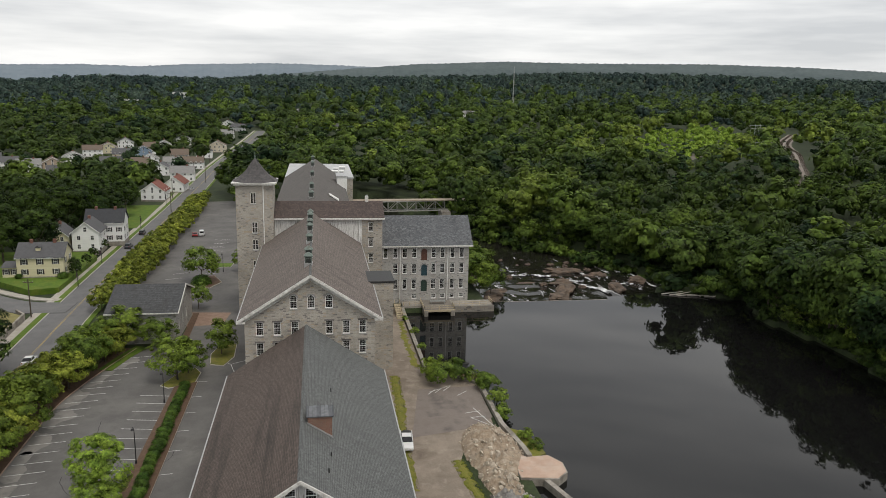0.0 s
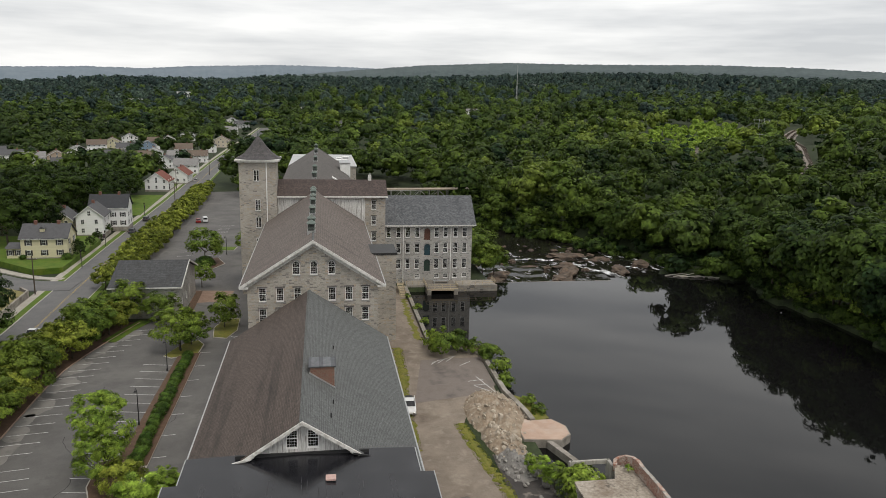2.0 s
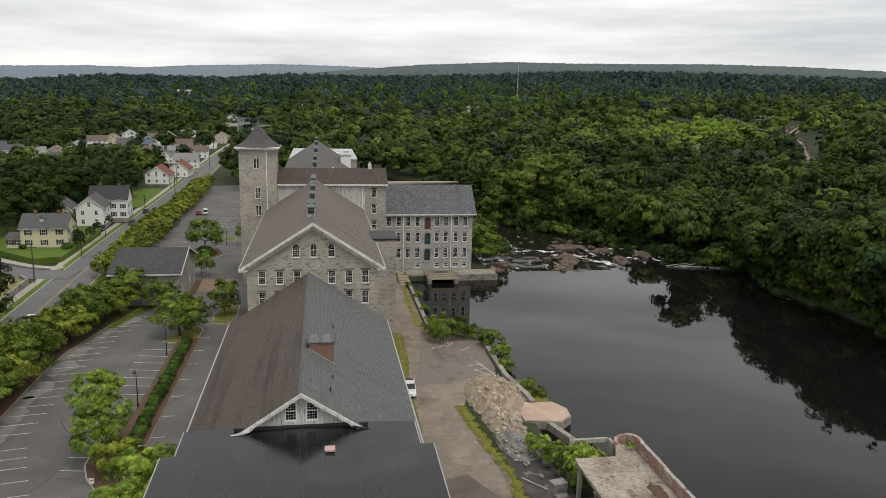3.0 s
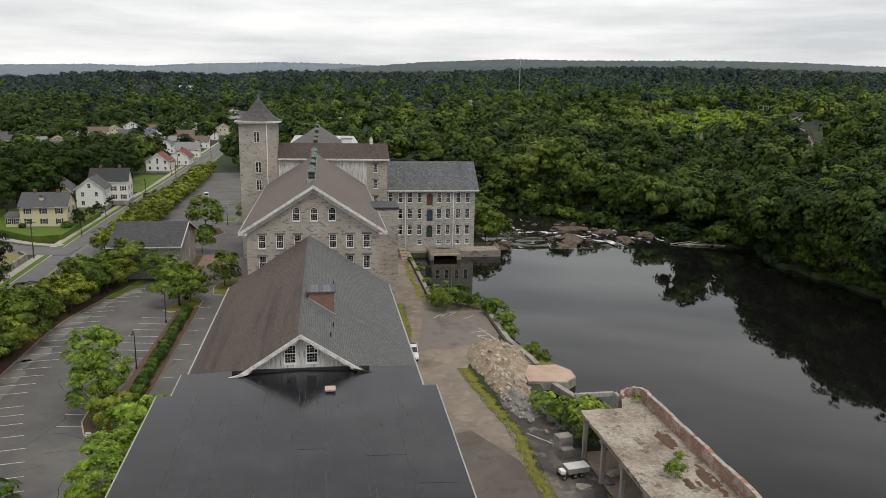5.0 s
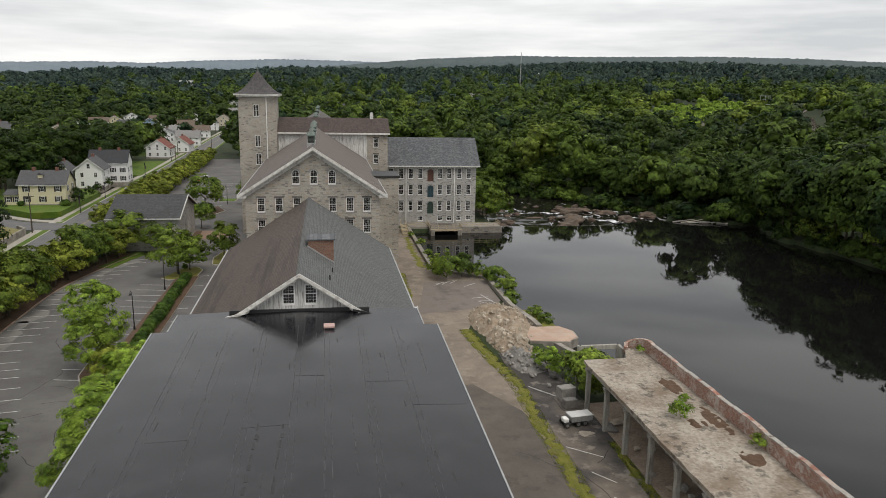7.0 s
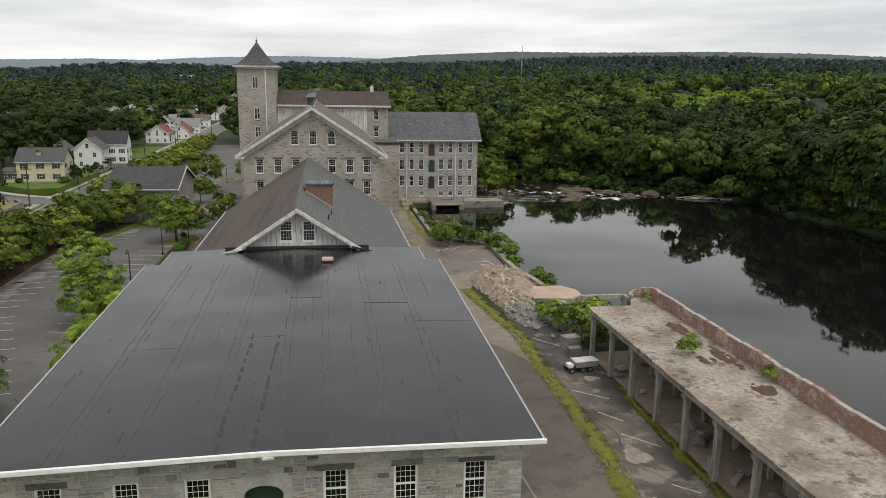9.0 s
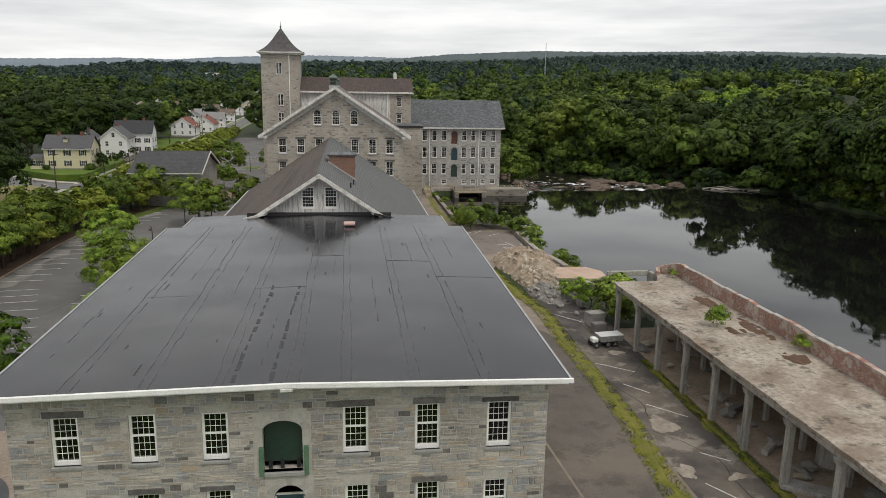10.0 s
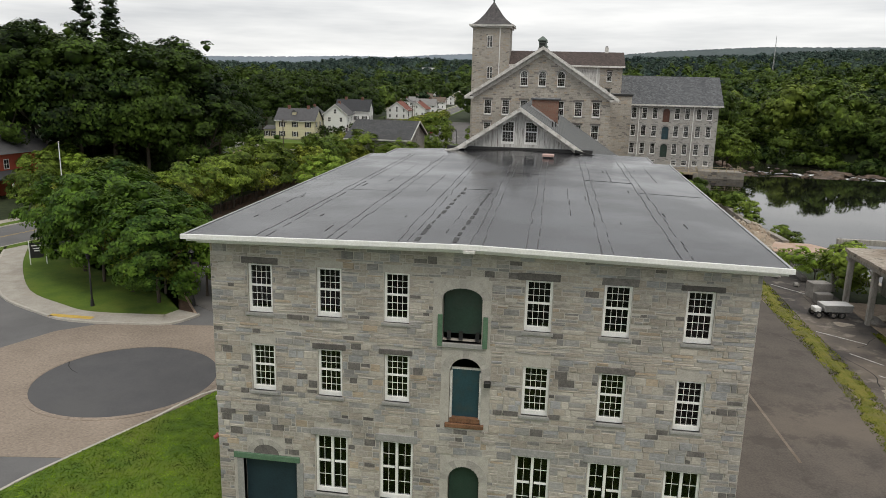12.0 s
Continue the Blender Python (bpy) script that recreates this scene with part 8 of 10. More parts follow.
def street_lamp(x, y, kind="banner", z=GZ + 0.15):
    p = thing("street_lamp", "black post-top street lamp with a banner" if kind == "banner" else "dark hooked car park lamp", "street lamp", "street lamps")
    bm = bmesh.new()
    tube(bm, (0, 0, 0), (0, 0, 4.2 if kind == "banner" else 5.0), 0.09, 0.06)
    part("pole", bm, M_BLACK, p)
    bm = bmesh.new()
    tube(bm, (0, 0, 0), (0, 0, 0.6), 0.18, 0.12)
    part("base", bm, M_BLACK, p)
    if kind == "banner":
        bm = bmesh.new()
        tube(bm, (0, 0, 4.2), (0, 0, 4.75), 0.16, 0.24)
        part("lantern", bm, M_CARGLASS, p)
        bm = bmesh.new()
        tube(bm, (0, 0, 4.75), (0, 0, 5.0), 0.28, 0.04)
        part("lantern_cap", bm, M_BLACK, p)
        part("banner", boxed(0.08, 0.62, -0.02, 0.02, 2.6, 3.9), surf("dark_banner", (0.02, 0.03, 0.05), (0.1, 0.05, 0.05), 3, 0.8) if "dark_banner" not in bpy.data.materials else bpy.data.materials["dark_banner"], p)
    else:
        pts = [(0, 0, 5.0), (0, 0.12, 5.4), (0, 0.45, 5.6), (0, 0.8, 5.45), (0, 0.9, 5.15)]
        bm = bmesh.new()
        for a, b in zip(pts, pts[1:]):
            tube(bm, a, b, 0.045, 0.045, 6)
        part("hook", bm, M_BLACK, p)
        bm = bmesh.new()
        tube(bm, (0, 0.9, 5.15), (0, 0.9, 4.9), 0.08, 0.26)
        part("shade", bm, M_BLACK, p)
    p.matrix_world = pose(x, y, z, 0, 0, hr.uniform(0, 360) if kind == "banner" else 30)
    return p


for x, y in ((-62.2, 118), (-62.4, 176), (-63.8, 204), (-64.3, 232), (-65.2, 262), (-66.8, 320), (-35.4, 26.3), (-27.2, 28.4)):
    street_lamp(x, y)
for x, y in ((-24.6, 74.5), (-24.8, 96), (-42.8, 112), (-24.3, 106), (-44, 66), (-26, 190)):
    street_lamp(x, y, "hook")
for x, y, hgt in ((-64.6, 148.5, 9.5), (-67.6, 340, 10), (-70, 420, 10), (-72, 500, 10), (-61, 300, 9), (-64.6, 100, 9), (-60.5, 400, 10)):
    p = thing("utility_pole", "weathered wooden utility pole with crossarm", "utility pole", "utility poles")
    bm = bmesh.new()
    tube(bm, (x, y, GZ), (x, y, GZ + hgt), 0.17, 0.12)
    part("pole", bm, M_BARK, p)
    part("crossarm", boxed(x - 1.1, x + 1.1, y - 0.06, y + 0.06, GZ + hgt - 0.9, GZ + hgt - 0.75), M_BARK, p)
    for dx in (-1.0, -0.4, 0.4, 1.0):
        part("insulator", boxed(x + dx - 0.05, x + dx + 0.05, y - 0.05, y + 0.05, GZ + hgt - 0.75, GZ + hgt - 0.55), M_METAL, p)
fl = thing("flagpole", "slim white flagpole by the street", "flagpole")
bm = bmesh.new()
tube(bm, (-69.0, 69.5, GZ), (-69.0, 69.5, GZ + 9.5), 0.1, 0.06)
part("pole", bm, M_WHITE, fl)
bm = bmesh.new()
bmesh.ops.create_icosphere(bm, subdivisions=2, radius=0.14, matrix=Matrix.Translation((-69.0, 69.5, GZ + 9.6)))
part("ball", bm, M_METAL, fl)
sg = thing("yard_sign", "dark sign board on two white posts", "sign")
part("board", boxed(-0.7, 0.7, -0.04, 0.04, 0.7, 2.3), M_DARK, sg)
for i, zz in enumerate((1.95, 1.65, 1.4)):
    part("text_bar", boxed(-0.5 + 0.1 * i, 0.5 - 0.1 * i, -0.055, -0.04, zz, zz + 0.12), M_WHITE, sg)
for s in (-0.78, 0.72):
    part("post", boxed(s, s + 0.1, -0.05, 0.05, 0, 2.5), M_WHITE, sg)
sg.matrix_world = pose(-49.2, 37.8, GZ + 0.15, 0, 0, 35)
cs = thing("road_sign", "yellow diamond road sign on a thin post", "sign")
bm = bmesh.new()
tube(bm, (0, 0, 0), (0, 0, 2.6), 0.035, 0.035, 6)
part("post", bm, M_METAL, cs)
part("plate", boxed(-0.38, 0.38, -0.06, -0.04, -0.38, 0.38, 0, Matrix.Translation((0, 0, 2.3)) @ Matrix.Rotation(radians(45), 4, "Y")), surf("sign_yellow", (0.6, 0.36, 0.03), (0.66, 0.42, 0.05), 2, 0.5, bump=0), cs)
cs.matrix_world = pose(-56.5, 48.5, GZ + 0.2, 0, 0, 20)
ps = thing("parking_sign", "small white sign on the car park island", "sign")
part("post", boxed(-0.04, 0.04, -0.04, 0.04, 0, 1.0), M_METAL, ps)
part("plate", boxed(-0.3, 0.3, -0.07, -0.04, 0.35, 1.05), M_WHITE, ps)
part("text_bar", boxed(-0.18, 0.18, -0.08, -0.07, 0.72, 0.82), M_DARK, ps)
ps.matrix_world = pose(-24.6, 52.4, GZ + 0.2, 0, 0, -8)
fence_line = smooth_line([(-29, 31.5), (-35, 40.5), (-40.5, 50), (-44.4, 62), (-45, 94), (-43.5, 106), (-40.5, 118)], 3)
fn = thing("iron_fence", "black iron picket fence behind the trees", "fence")
for (xa, ya), (xb, yb) in zip(fence_line, fence_line[1:]):
    for k in (0.2, 1.15):
        bm = bmesh.new()
        tube(bm, (xa, ya, GZ + k), (xb, yb, GZ + k), 0.03, 0.03, 4)
        part("rail", bm, M_BLACK, fn)
    part("post", boxed(xa - 0.05, xa + 0.05, ya - 0.05, ya + 0.05, GZ, GZ + 1.4), M_BLACK, fn)
    L = math.hypot(xb - xa, yb - ya)
    n = int(L / 0.5)
    bm = bmesh.new()
    for i in range(n):
        x, y = xa + (xb - xa) * i / n, ya + (yb - ya) * i / n
        box(bm, x - 0.015, x + 0.015, y - 0.015, y + 0.015, GZ + 0.1, GZ + 1.3)
    tagged(part("picket_panel", bm, M_BLACK, fn), kind="stuff")

for a in ((-57.0, 98, 268, (0.35, 0.02, 0.02), "saloon", "red car on the main street"), (-54.3, 118, 92, (0.7, 0.7, 0.7), "saloon", "white car on the main street"),
          (-61.2, 226, 92, (0.05, 0.055, 0.065), "suv", "dark grey car parked along the street"), (-62.0, 250, 92, (0.03, 0.03, 0.035), "suv", "black car parked along the street"),
          (-57.2, 262, 90, (0.25, 0.26, 0.27), "saloon", "grey car on the main street"), (-58.5, 345, 90, (0.06, 0.08, 0.12), "suv", "dark blue car on the main street"),
          (-63.6, 372, 90, (0.55, 0.55, 0.55), "saloon", "silver car on the main street"), (-70, 520, 90, (0.7, 0.7, 0.7), "saloon", "white car parked along the far street"), (-71.5, 545, 90, (0.6, 0.6, 0.62), "suv", "silver car parked along the far street"),
          (-40.5, 247, 100, (0.72, 0.72, 0.72), "van", "white van in the far car park"), (-42.8, 246, 100, (0.3, 0.02, 0.02), "saloon", "red car beside a white van"),
          (-68, 192, 95, (0.03, 0.03, 0.03), "saloon", "black car in a house drive"), (-88, 190, 10, (0.2, 0.2, 0.21), "saloon", "grey car beside the yellow house"), (-25.2, 268, 95, (0.4, 0.02, 0.02), "saloon", "red car in the far car park")):
    car(*a)

# slim lattice mast far off in the woods
mast = thing("radio_mast", "slim pale lattice radio mast far off in the woods", "mast")
mz = float(height(np.array(320.0), np.array(1150.0)))
for k in range(3):
    a = k * 2.094
    bm = bmesh.new()
    tube(bm, (320 + 1.3 * math.cos(a), 1150 + 1.3 * math.sin(a), mz), (320 + 0.3 * math.cos(a), 1150 + 0.3 * math.sin(a), 95), 0.2, 0.14, 4)
    part("leg", bm, M_METAL, mast)
for i in range(12):
    z = mz + (94 - mz) * i / 12
    r0, r1 = 1.3 - 1.0 * i / 12, 1.3 - 1.0 * (i + 1) / 12
    for k in range(3):
        bm = bmesh.new()
        tube(bm, (320 + r0 * math.cos(k * 2.094), 1150 + r0 * math.sin(k * 2.094), z), (320 + r1 * math.cos(k * 2.094 + 2.094), 1150 + r1 * math.sin(k * 2.094 + 2.094), z + (94 - mz) / 12), 0.1, 0.1, 4)
        part("brace", bm, M_METAL, mast)

# ---- railway and power line in the woods ----
M_BALLAST = surf("railway_ballast", (0.17, 0.145, 0.125), (0.28, 0.245, 0.215), 0.3, 0.95, bump=0.4, fine=6)
M_RAIL = surf("rusty_rail", (0.09, 0.06, 0.045), (0.15, 0.10, 0.075), 2.0, 0.6)
rail_line = smooth_line(RAIL, 4)
railway = thing("railway", "double railway track on pale ballast through the woods", "railway")
part("ballast", strip(rail_line, -5.2, 5.2, 0.5, 1.2), M_BALLAST, railway)
for c in (-2.3, 2.3):
    for d in (-0.75, 0.68):
        part("rail", strip(rail_line, c + d, c + d + 0.08, 0.78, 0.2), M_RAIL, railway)
for c in (-2.3, 2.3):
    bm = bmesh.new()
    for (xa, ya), (xb, yb) in zip(rail_line, rail_line[1:]):
        L = math.hypot(xb - xa, yb - ya)
        for k in range(int(L / 1.2)):
            t = k * 1.2 / L
            px, py = xa + (xb - xa) * t, ya + (yb - ya) * t
            zz = float(height(np.array(px), np.array(py))) + 0.5
            m = Matrix.Translation((px + c * (yb - ya) / L, py - c * (xb - xa) / L, zz)) @ Matrix.Rotation(math.atan2(yb - ya, xb - xa), 4, "Z")
            box(bm, -0.14, 0.14, -1.3, 1.3, 0.0, 0.1, m)
    tagged(part("sleeper_bed", bm, M_BARK, railway), kind="stuff")
M_PYLON = surf("grey_green_pylon", (0.22, 0.25, 0.22), (0.32, 0.35, 0.31), 1.0, 0.7)
PYLONS = [(268, 372), (352, 512)]
for x, y in PYLONS:
    zz = float(height(np.array(float(x)), np.array(float(y))))
    py_ = thing("power_pole", "tall grey H-frame power line pole beside the railway", "power pole", "power poles")
    for dx in (-2.4, 2.4):
        bm = bmesh.new()
        tube(bm, (x + dx, y, zz - 1), (x + dx * 0.9, y, zz + 16), 0.3, 0.2, 6)
        part("leg", bm, M_PYLON, py_)
        bm = bmesh.new()
        tube(bm, (x + dx, y, zz + 5), (x - dx * 0.93, y, zz + 11), 0.12, 0.12, 4)
        part("brace", bm, M_PYLON, py_)
    for up, w in ((14.8, 7.5), (12.2, 5.5)):
        part("crossarm", boxed(x - w, x + w, y - 0.2, y + 0.2, zz + up, zz + up + 0.4), M_PYLON, py_)
    for dx in (-6.8, 0.0, 6.8):
        part("insulator", boxed(x + dx - 0.12, x + dx + 0.12, y - 0.12, y + 0.12, zz + 13.5, zz + 14.8), M_METAL, py_)
(xa, ya), (xb, yb) = PYLONS
za, zb = (float(height(np.array(float(px)), np.array(float(py)))) + 13.5 for px, py in PYLONS)
for dx in (-6.8, 0.0, 6.8):
    cable = thing("power_cable", "thin sagging power cable between the poles", "cable", "power cables")
    bm = bmesh.new()
    pts = [Vector((xa + (xb - xa) * t + dx, ya + (yb - ya) * t, za + (zb - za) * t - 9 * t * (1 - t))) for t in [i / 12 for i in range(13)]]
    for p, q in zip(pts, pts[1:]):
        tube(bm, p, q, 0.05, 0.05, 4)
    part("wire", bm, M_PYLON, cable)

tagged(part("clearing", strip(smooth_line([(262, 452), (296, 480), (322, 520), (345, 575)], 4), -9, 7, 0.25, 1.0), M_GRAVEL), "bare sandy ground in a woodland clearing", "ground", kind="structure")

# ---- trees ----
def ico():
    t = (1 + 5 ** 0.5) / 2
    v = np.array([(-1, t, 0), (1, t, 0), (-1, -t, 0), (1, -t, 0), (0, -1, t), (0, 1, t), (0, -1, -t), (0, 1, -t), (t, 0, -1), (t, 0, 1), (-t, 0, -1), (-t, 0, 1)], dtype=float)
    f = np.array([(0, 11, 5), (0, 5, 1), (0, 1, 7), (0, 7, 10), (0, 10, 11), (1, 5, 9), (5, 11, 4), (11, 10, 2), (10, 7, 6), (7, 1, 8), (3, 9, 4), (3, 4, 2), (3, 2, 6), (3, 6, 8), (3, 8, 9), (4, 9, 5), (2, 4, 11), (6, 2, 10), (8, 6, 7), (9, 8, 1)])
    return v / np.linalg.norm(v[0]), f


ICO_V, ICO_F = ico()


OCT_V = np.array([(1, 0, 0), (-1, 0, 0), (0, 1, 0), (0, -1, 0), (0, 0, 1), (0, 0, -1)], dtype=float)
OCT_F = np.array([(0, 2, 4), (2, 1, 4), (1, 3, 4), (3, 0, 4), (2, 0, 5), (1, 2, 5), (3, 1, 5), (0, 3, 5)])


def clumps(r, cs, rs, core, leaves, leaf, out):
    """A shaded heart in each leaf clump at cs with radii rs, and a shell of leaves that face outwards and up."""
    V, F, n0 = [], [], 0
    for k, (c, q) in enumerate(zip(cs, rs)):
        cv, cf = (OCT_V, OCT_F) if k else (ICO_V, ICO_F)
        V.append(c + cv @ np.linalg.qr(r.normal(size=(3, 3)))[0] * q * core * (1 if k or len(cs) == 1 else 0.72) * r.uniform(0.8, 1.15, (len(cv), 1)))
        F.append(cf + n0)
        n0 += len(cv)
    area = np.array([q[0] * q[1] for q in rs])
    which = r.choice(len(cs), leaves, p=area / area.sum())
    C, Q = np.array(cs)[which], np.array(rs)[which]
    o = C / (np.linalg.norm(C, axis=1)[:, None] + 1e-6) * out + np.array([0, 0, 0.3])
    d = r.normal(size=(leaves, 3))
    d /= np.linalg.norm(d, axis=1)[:, None]
    d[:, 2] = np.where(d[:, 2] < -0.45, -d[:, 2], d[:, 2])
    d += o
    d /= np.linalg.norm(d, axis=1)[:, None]
    P = C + d * Q * r.uniform(0.8, 1.13, (leaves, 1))
    nrm = d * 0.9 + C / (np.linalg.norm(C, axis=1)[:, None] + 1e-6) * 0.6 + np.array([0, 0, 0.12]) + r.normal(size=(leaves, 3)) * 0.27
    nrm /= np.linalg.norm(nrm, axis=1)[:, None]
    u = np.cross(nrm, r.normal(size=(leaves, 3)))
    u /= np.linalg.norm(u, axis=1)[:, None]
    w = np.cross(nrm, u)
    s = leaf * r.uniform(0.55, 1.35, (leaves, 1))
    a, b = u * s, w * s
    V.append(np.stack([P - a * r.uniform(0.6, 1.0, (leaves, 1)) - b * 0.5, P + a * r.uniform(0.6, 1.0, (leaves, 1)) - b * r.uniform(0.2, 0.7, (leaves, 1)), P + a * r.uniform(-0.3, 0.3, (leaves, 1)) + b], 1).reshape(-1, 3))
    F.append((np.arange(leaves * 3) + n0).reshape(-1, 3))
    return np.concatenate(V), np.concatenate(F)


def crown(seed, rx, ry, rz, lumps, leaves, leaf, core=0.86, low=-0.62):
    """Crown of leafy clumps round the origin, with an uneven outline. Returns verts and triangles."""
    r = np.random.RandomState(seed)
    rad = np.array([rx, ry, rz])
    if lumps == 1:
        return clumps(r, [np.zeros(3)], [rad], core, leaves, leaf, 0)
    cs, rs = [np.zeros(3)], [rad * 0.66]
    size = min(0.5, 1.75 / math.sqrt(lumps))
    ph = r.uniform(0, 6.28, 3)
    while len(cs) < lumps:
        d = r.normal(size=3)
        d /= np.linalg.norm(d)
        if d[2] < low:
            continue
        bulge = 1 + 0.09 * math.sin(2 * math.atan2(d[1], d[0]) + ph[0]) + 0.08 * math.sin(3 * math.atan2(d[1], d[0]) + 4 * d[2] + ph[1])
        q = size * r.uniform(0.5, 1.3)
        cs.append(d * rad * (1 - q * 0.85) * bulge * r.uniform(0.92, 1.05))
        rs.append(np.full(3, (rx + rz) / 2) * q * np.array([1.0, 1.0, 0.74]))
    return clumps(r, cs, rs, core, leaves, leaf, 0.8)


def conifer(seed, radius, hgt, tiers, leaf, leaves=4200):
    """Pine: layered feathery plumes that shorten towards the top."""
    r = np.random.RandomState(seed)
    cs, rs = [], []
    for i in range(tiers):
        t = i / tiers
        reach = radius * (1 - t) ** 0.7 * r.uniform(0.75, 1.15)
        for j in range(max(5, int(9 * (1 - t)))):
            a = r.uniform(0, 6.28)
            for q, w in ((0.35, 0.38), (0.72, 0.3)):
                cs.append(np.array([math.cos(a) * reach * q, math.sin(a) * reach * q, hgt * (t - 0.45) + 0.15 * reach * q + r.uniform(-0.3, 0.3)]))
                rs.append(np.array([w, w, 0.2]) * max(reach, 2.0))
    return clumps(r, cs, rs, 0.7, leaves, leaf, 0.2)


def trunk_mesh(seed, hgt, radius, spread):
    r = random.Random(seed)
    bm = bmesh.new()
    tube(bm, (0, 0, -0.3), (0.1, 0.05, hgt * 0.55), radius, radius * 0.65, 8)
    top = Vector((0.1, 0.05, hgt * 0.55))
    for i in range(6):
        a = i * 1.05 + r.uniform(-0.3, 0.3)
        b = Vector((math.cos(a) * spread * 0.6, math.sin(a) * spread * 0.6, hgt * r.uniform(0.7, 0.95)))
        tube(bm, top + Vector((0, 0, -hgt * 0.12 * r.random())), b, radius * 0.42, radius * 0.14, 6)
    me = bpy.data.meshes.new("trunk")
    bm.to_mesh(me)
    bm.free()
    me.materials.append(M_BARK)
    return me


TREE_KINDS = {}


def tree_kind(key, hgt, rx, rz, lumps, leaves, leaf, material, variants, label, radius=0.16, pine=False):
    """Prototype meshes of one kind of tree, trunk foot at the origin."""
    made = []
    for s in range(variants):
        if pine:
            v, f = conifer(s + 3, rx, hgt * 1.0, 24, leaf, 10000)
            v = v + np.array([0, 0, hgt * 0.52])
        else:
            v, f = crown(hash_seed(key) + s, rx, rx * (0.9 + 0.08 * s), rz, lumps, leaves, leaf, 0.6 if hgt > 12 else 0.5)
            v = v + np.array([0, 0, hgt - rz * 0.95])
        made.append((trunk_mesh(s, hgt * 0.8 if pine else hgt - rz * 0.7, radius, 0.4 if pine else rx), mesh_from("crown", v, f, material), v, f))
    TREE_KINDS[key] = (made, label)


def hash_seed(key):
    return sum(ord(c) * (i + 1) for i, c in enumerate(key)) % 9973


M_LEAF_CORNER = leafy("forecourt_tree_leaves", (0.030, 0.072, 0.009), (0.105, 0.17, 0.02), 0.22)
M_LEAF_BRIGHT = leafy("bright_young_leaves", (0.125, 0.21, 0.022), (0.29, 0.38, 0.055), 0.5)
M_LEAF_OLIVE = leafy("olive_street_leaves", (0.115, 0.15, 0.016), (0.275, 0.295, 0.045), 0.25)
M_LEAF_DARK = leafy("dark_maple_leaves", (0.008, 0.021, 0.004), (0.058, 0.092, 0.013), 0.09, 0.8)
M_LEAF_PINE = leafy("pine_needles", (0.012, 0.024, 0.009), (0.04, 0.06, 0.018), 0.3)
tree_kind("bright", 8.6, 3.5, 4.1, 44, 9500, 0.115, M_LEAF_BRIGHT, 3, "young light green tree in the car park")
tree_kind("street", 6.8, 3.9, 3.2, 34, 4200, 0.175, M_LEAF_OLIVE, 4, "olive green street tree beside the car park")
tree_kind("green", 8.8, 4.5, 4.3, 38, 4800, 0.19, M_LEAF_STREET, 4, "rounded green deciduous tree")
tree_kind("corner", 9.0, 4.8, 4.5, 60, 8500, 0.155, M_LEAF_CORNER, 3, "dense leafy green tree beside the forecourt")
tree_kind("weed", 2.0, 1.35, 0.95, 16, 1600, 0.075, M_LEAF_BRIGHT, 2, "airy yellow-green weed bush growing on the concrete deck", 0.03)
tree_kind("dark", 19.0, 7.4, 8.8, 52, 5600, 0.27, M_LEAF_DARK, 5, "tall dark leafy maple tree", 0.35)
tree_kind("bank", 14.5, 6.2, 6.9, 40, 2300, 0.35, M_LEAF, 5, "leafy woodland tree on the river bank", 0.25)
tree_kind("bush", 5.2, 3.4, 3.0, 24, 1500, 0.23, M_LEAF_STREET, 3, "dense leafy bush at the water edge", 0.1)
tree_kind("pine", 20.0, 4.2, 8.0, 1, 10, 0.17, M_LEAF_PINE, 2, "tall dark green feathery conifer tree", 0.3, True)
tr = random.Random(77)
TREE_COUNT = [0]


def plant(key, x, y, s=1.0, z=None, label="", stand=None):
    """One tree as a thing, or, with stand, its leaves added to a joined stand of far bushes."""
    made, lab = TREE_KINDS[key]
    trunk, cr, v, f = tr.choice(made)
    if stand is not None:
        a = tr.uniform(0, 6.28)
        c, d = math.cos(a) * s, math.sin(a) * s
        zz = float(height(np.array(float(x)), np.array(float(y)))) if z is None else z
        stand.append((np.stack([v[:, 0] * c - v[:, 1] * d + x, v[:, 0] * d + v[:, 1] * c + y, v[:, 2] * s + zz], 1), f))
        return None
    t = thing("tree", label or lab, "tree", "trees")
    for nm, me in (("trunk", trunk), ("crown", cr)):
        o = new(nm, me)
        o.parent = t
    zz = float(height(np.array(float(x)), np.array(float(y)))) if z is None else z
    t.matrix_world = pose(x, y, zz, 0, 0, tr.uniform(0, 360)) @ Matrix.Diagonal((s * tr.uniform(0.92, 1.08), s * tr.uniform(0.92, 1.08), s * tr.uniform(0.92, 1.1), 1))
    TREE_COUNT[0] += 1
    return t


def join_stand(name, stand, material, label, category):
    n0, F = 0, []
    for v, f in stand:
        F.append(f + n0)
        n0 += len(v)
    ob = new(name, mesh_from(name, np.concatenate([v for v, f in stand]), np.concatenate(F), material))
    return tagged(ob, label, category, kind="stuff")


THICKET, FAR_BANK = [], []
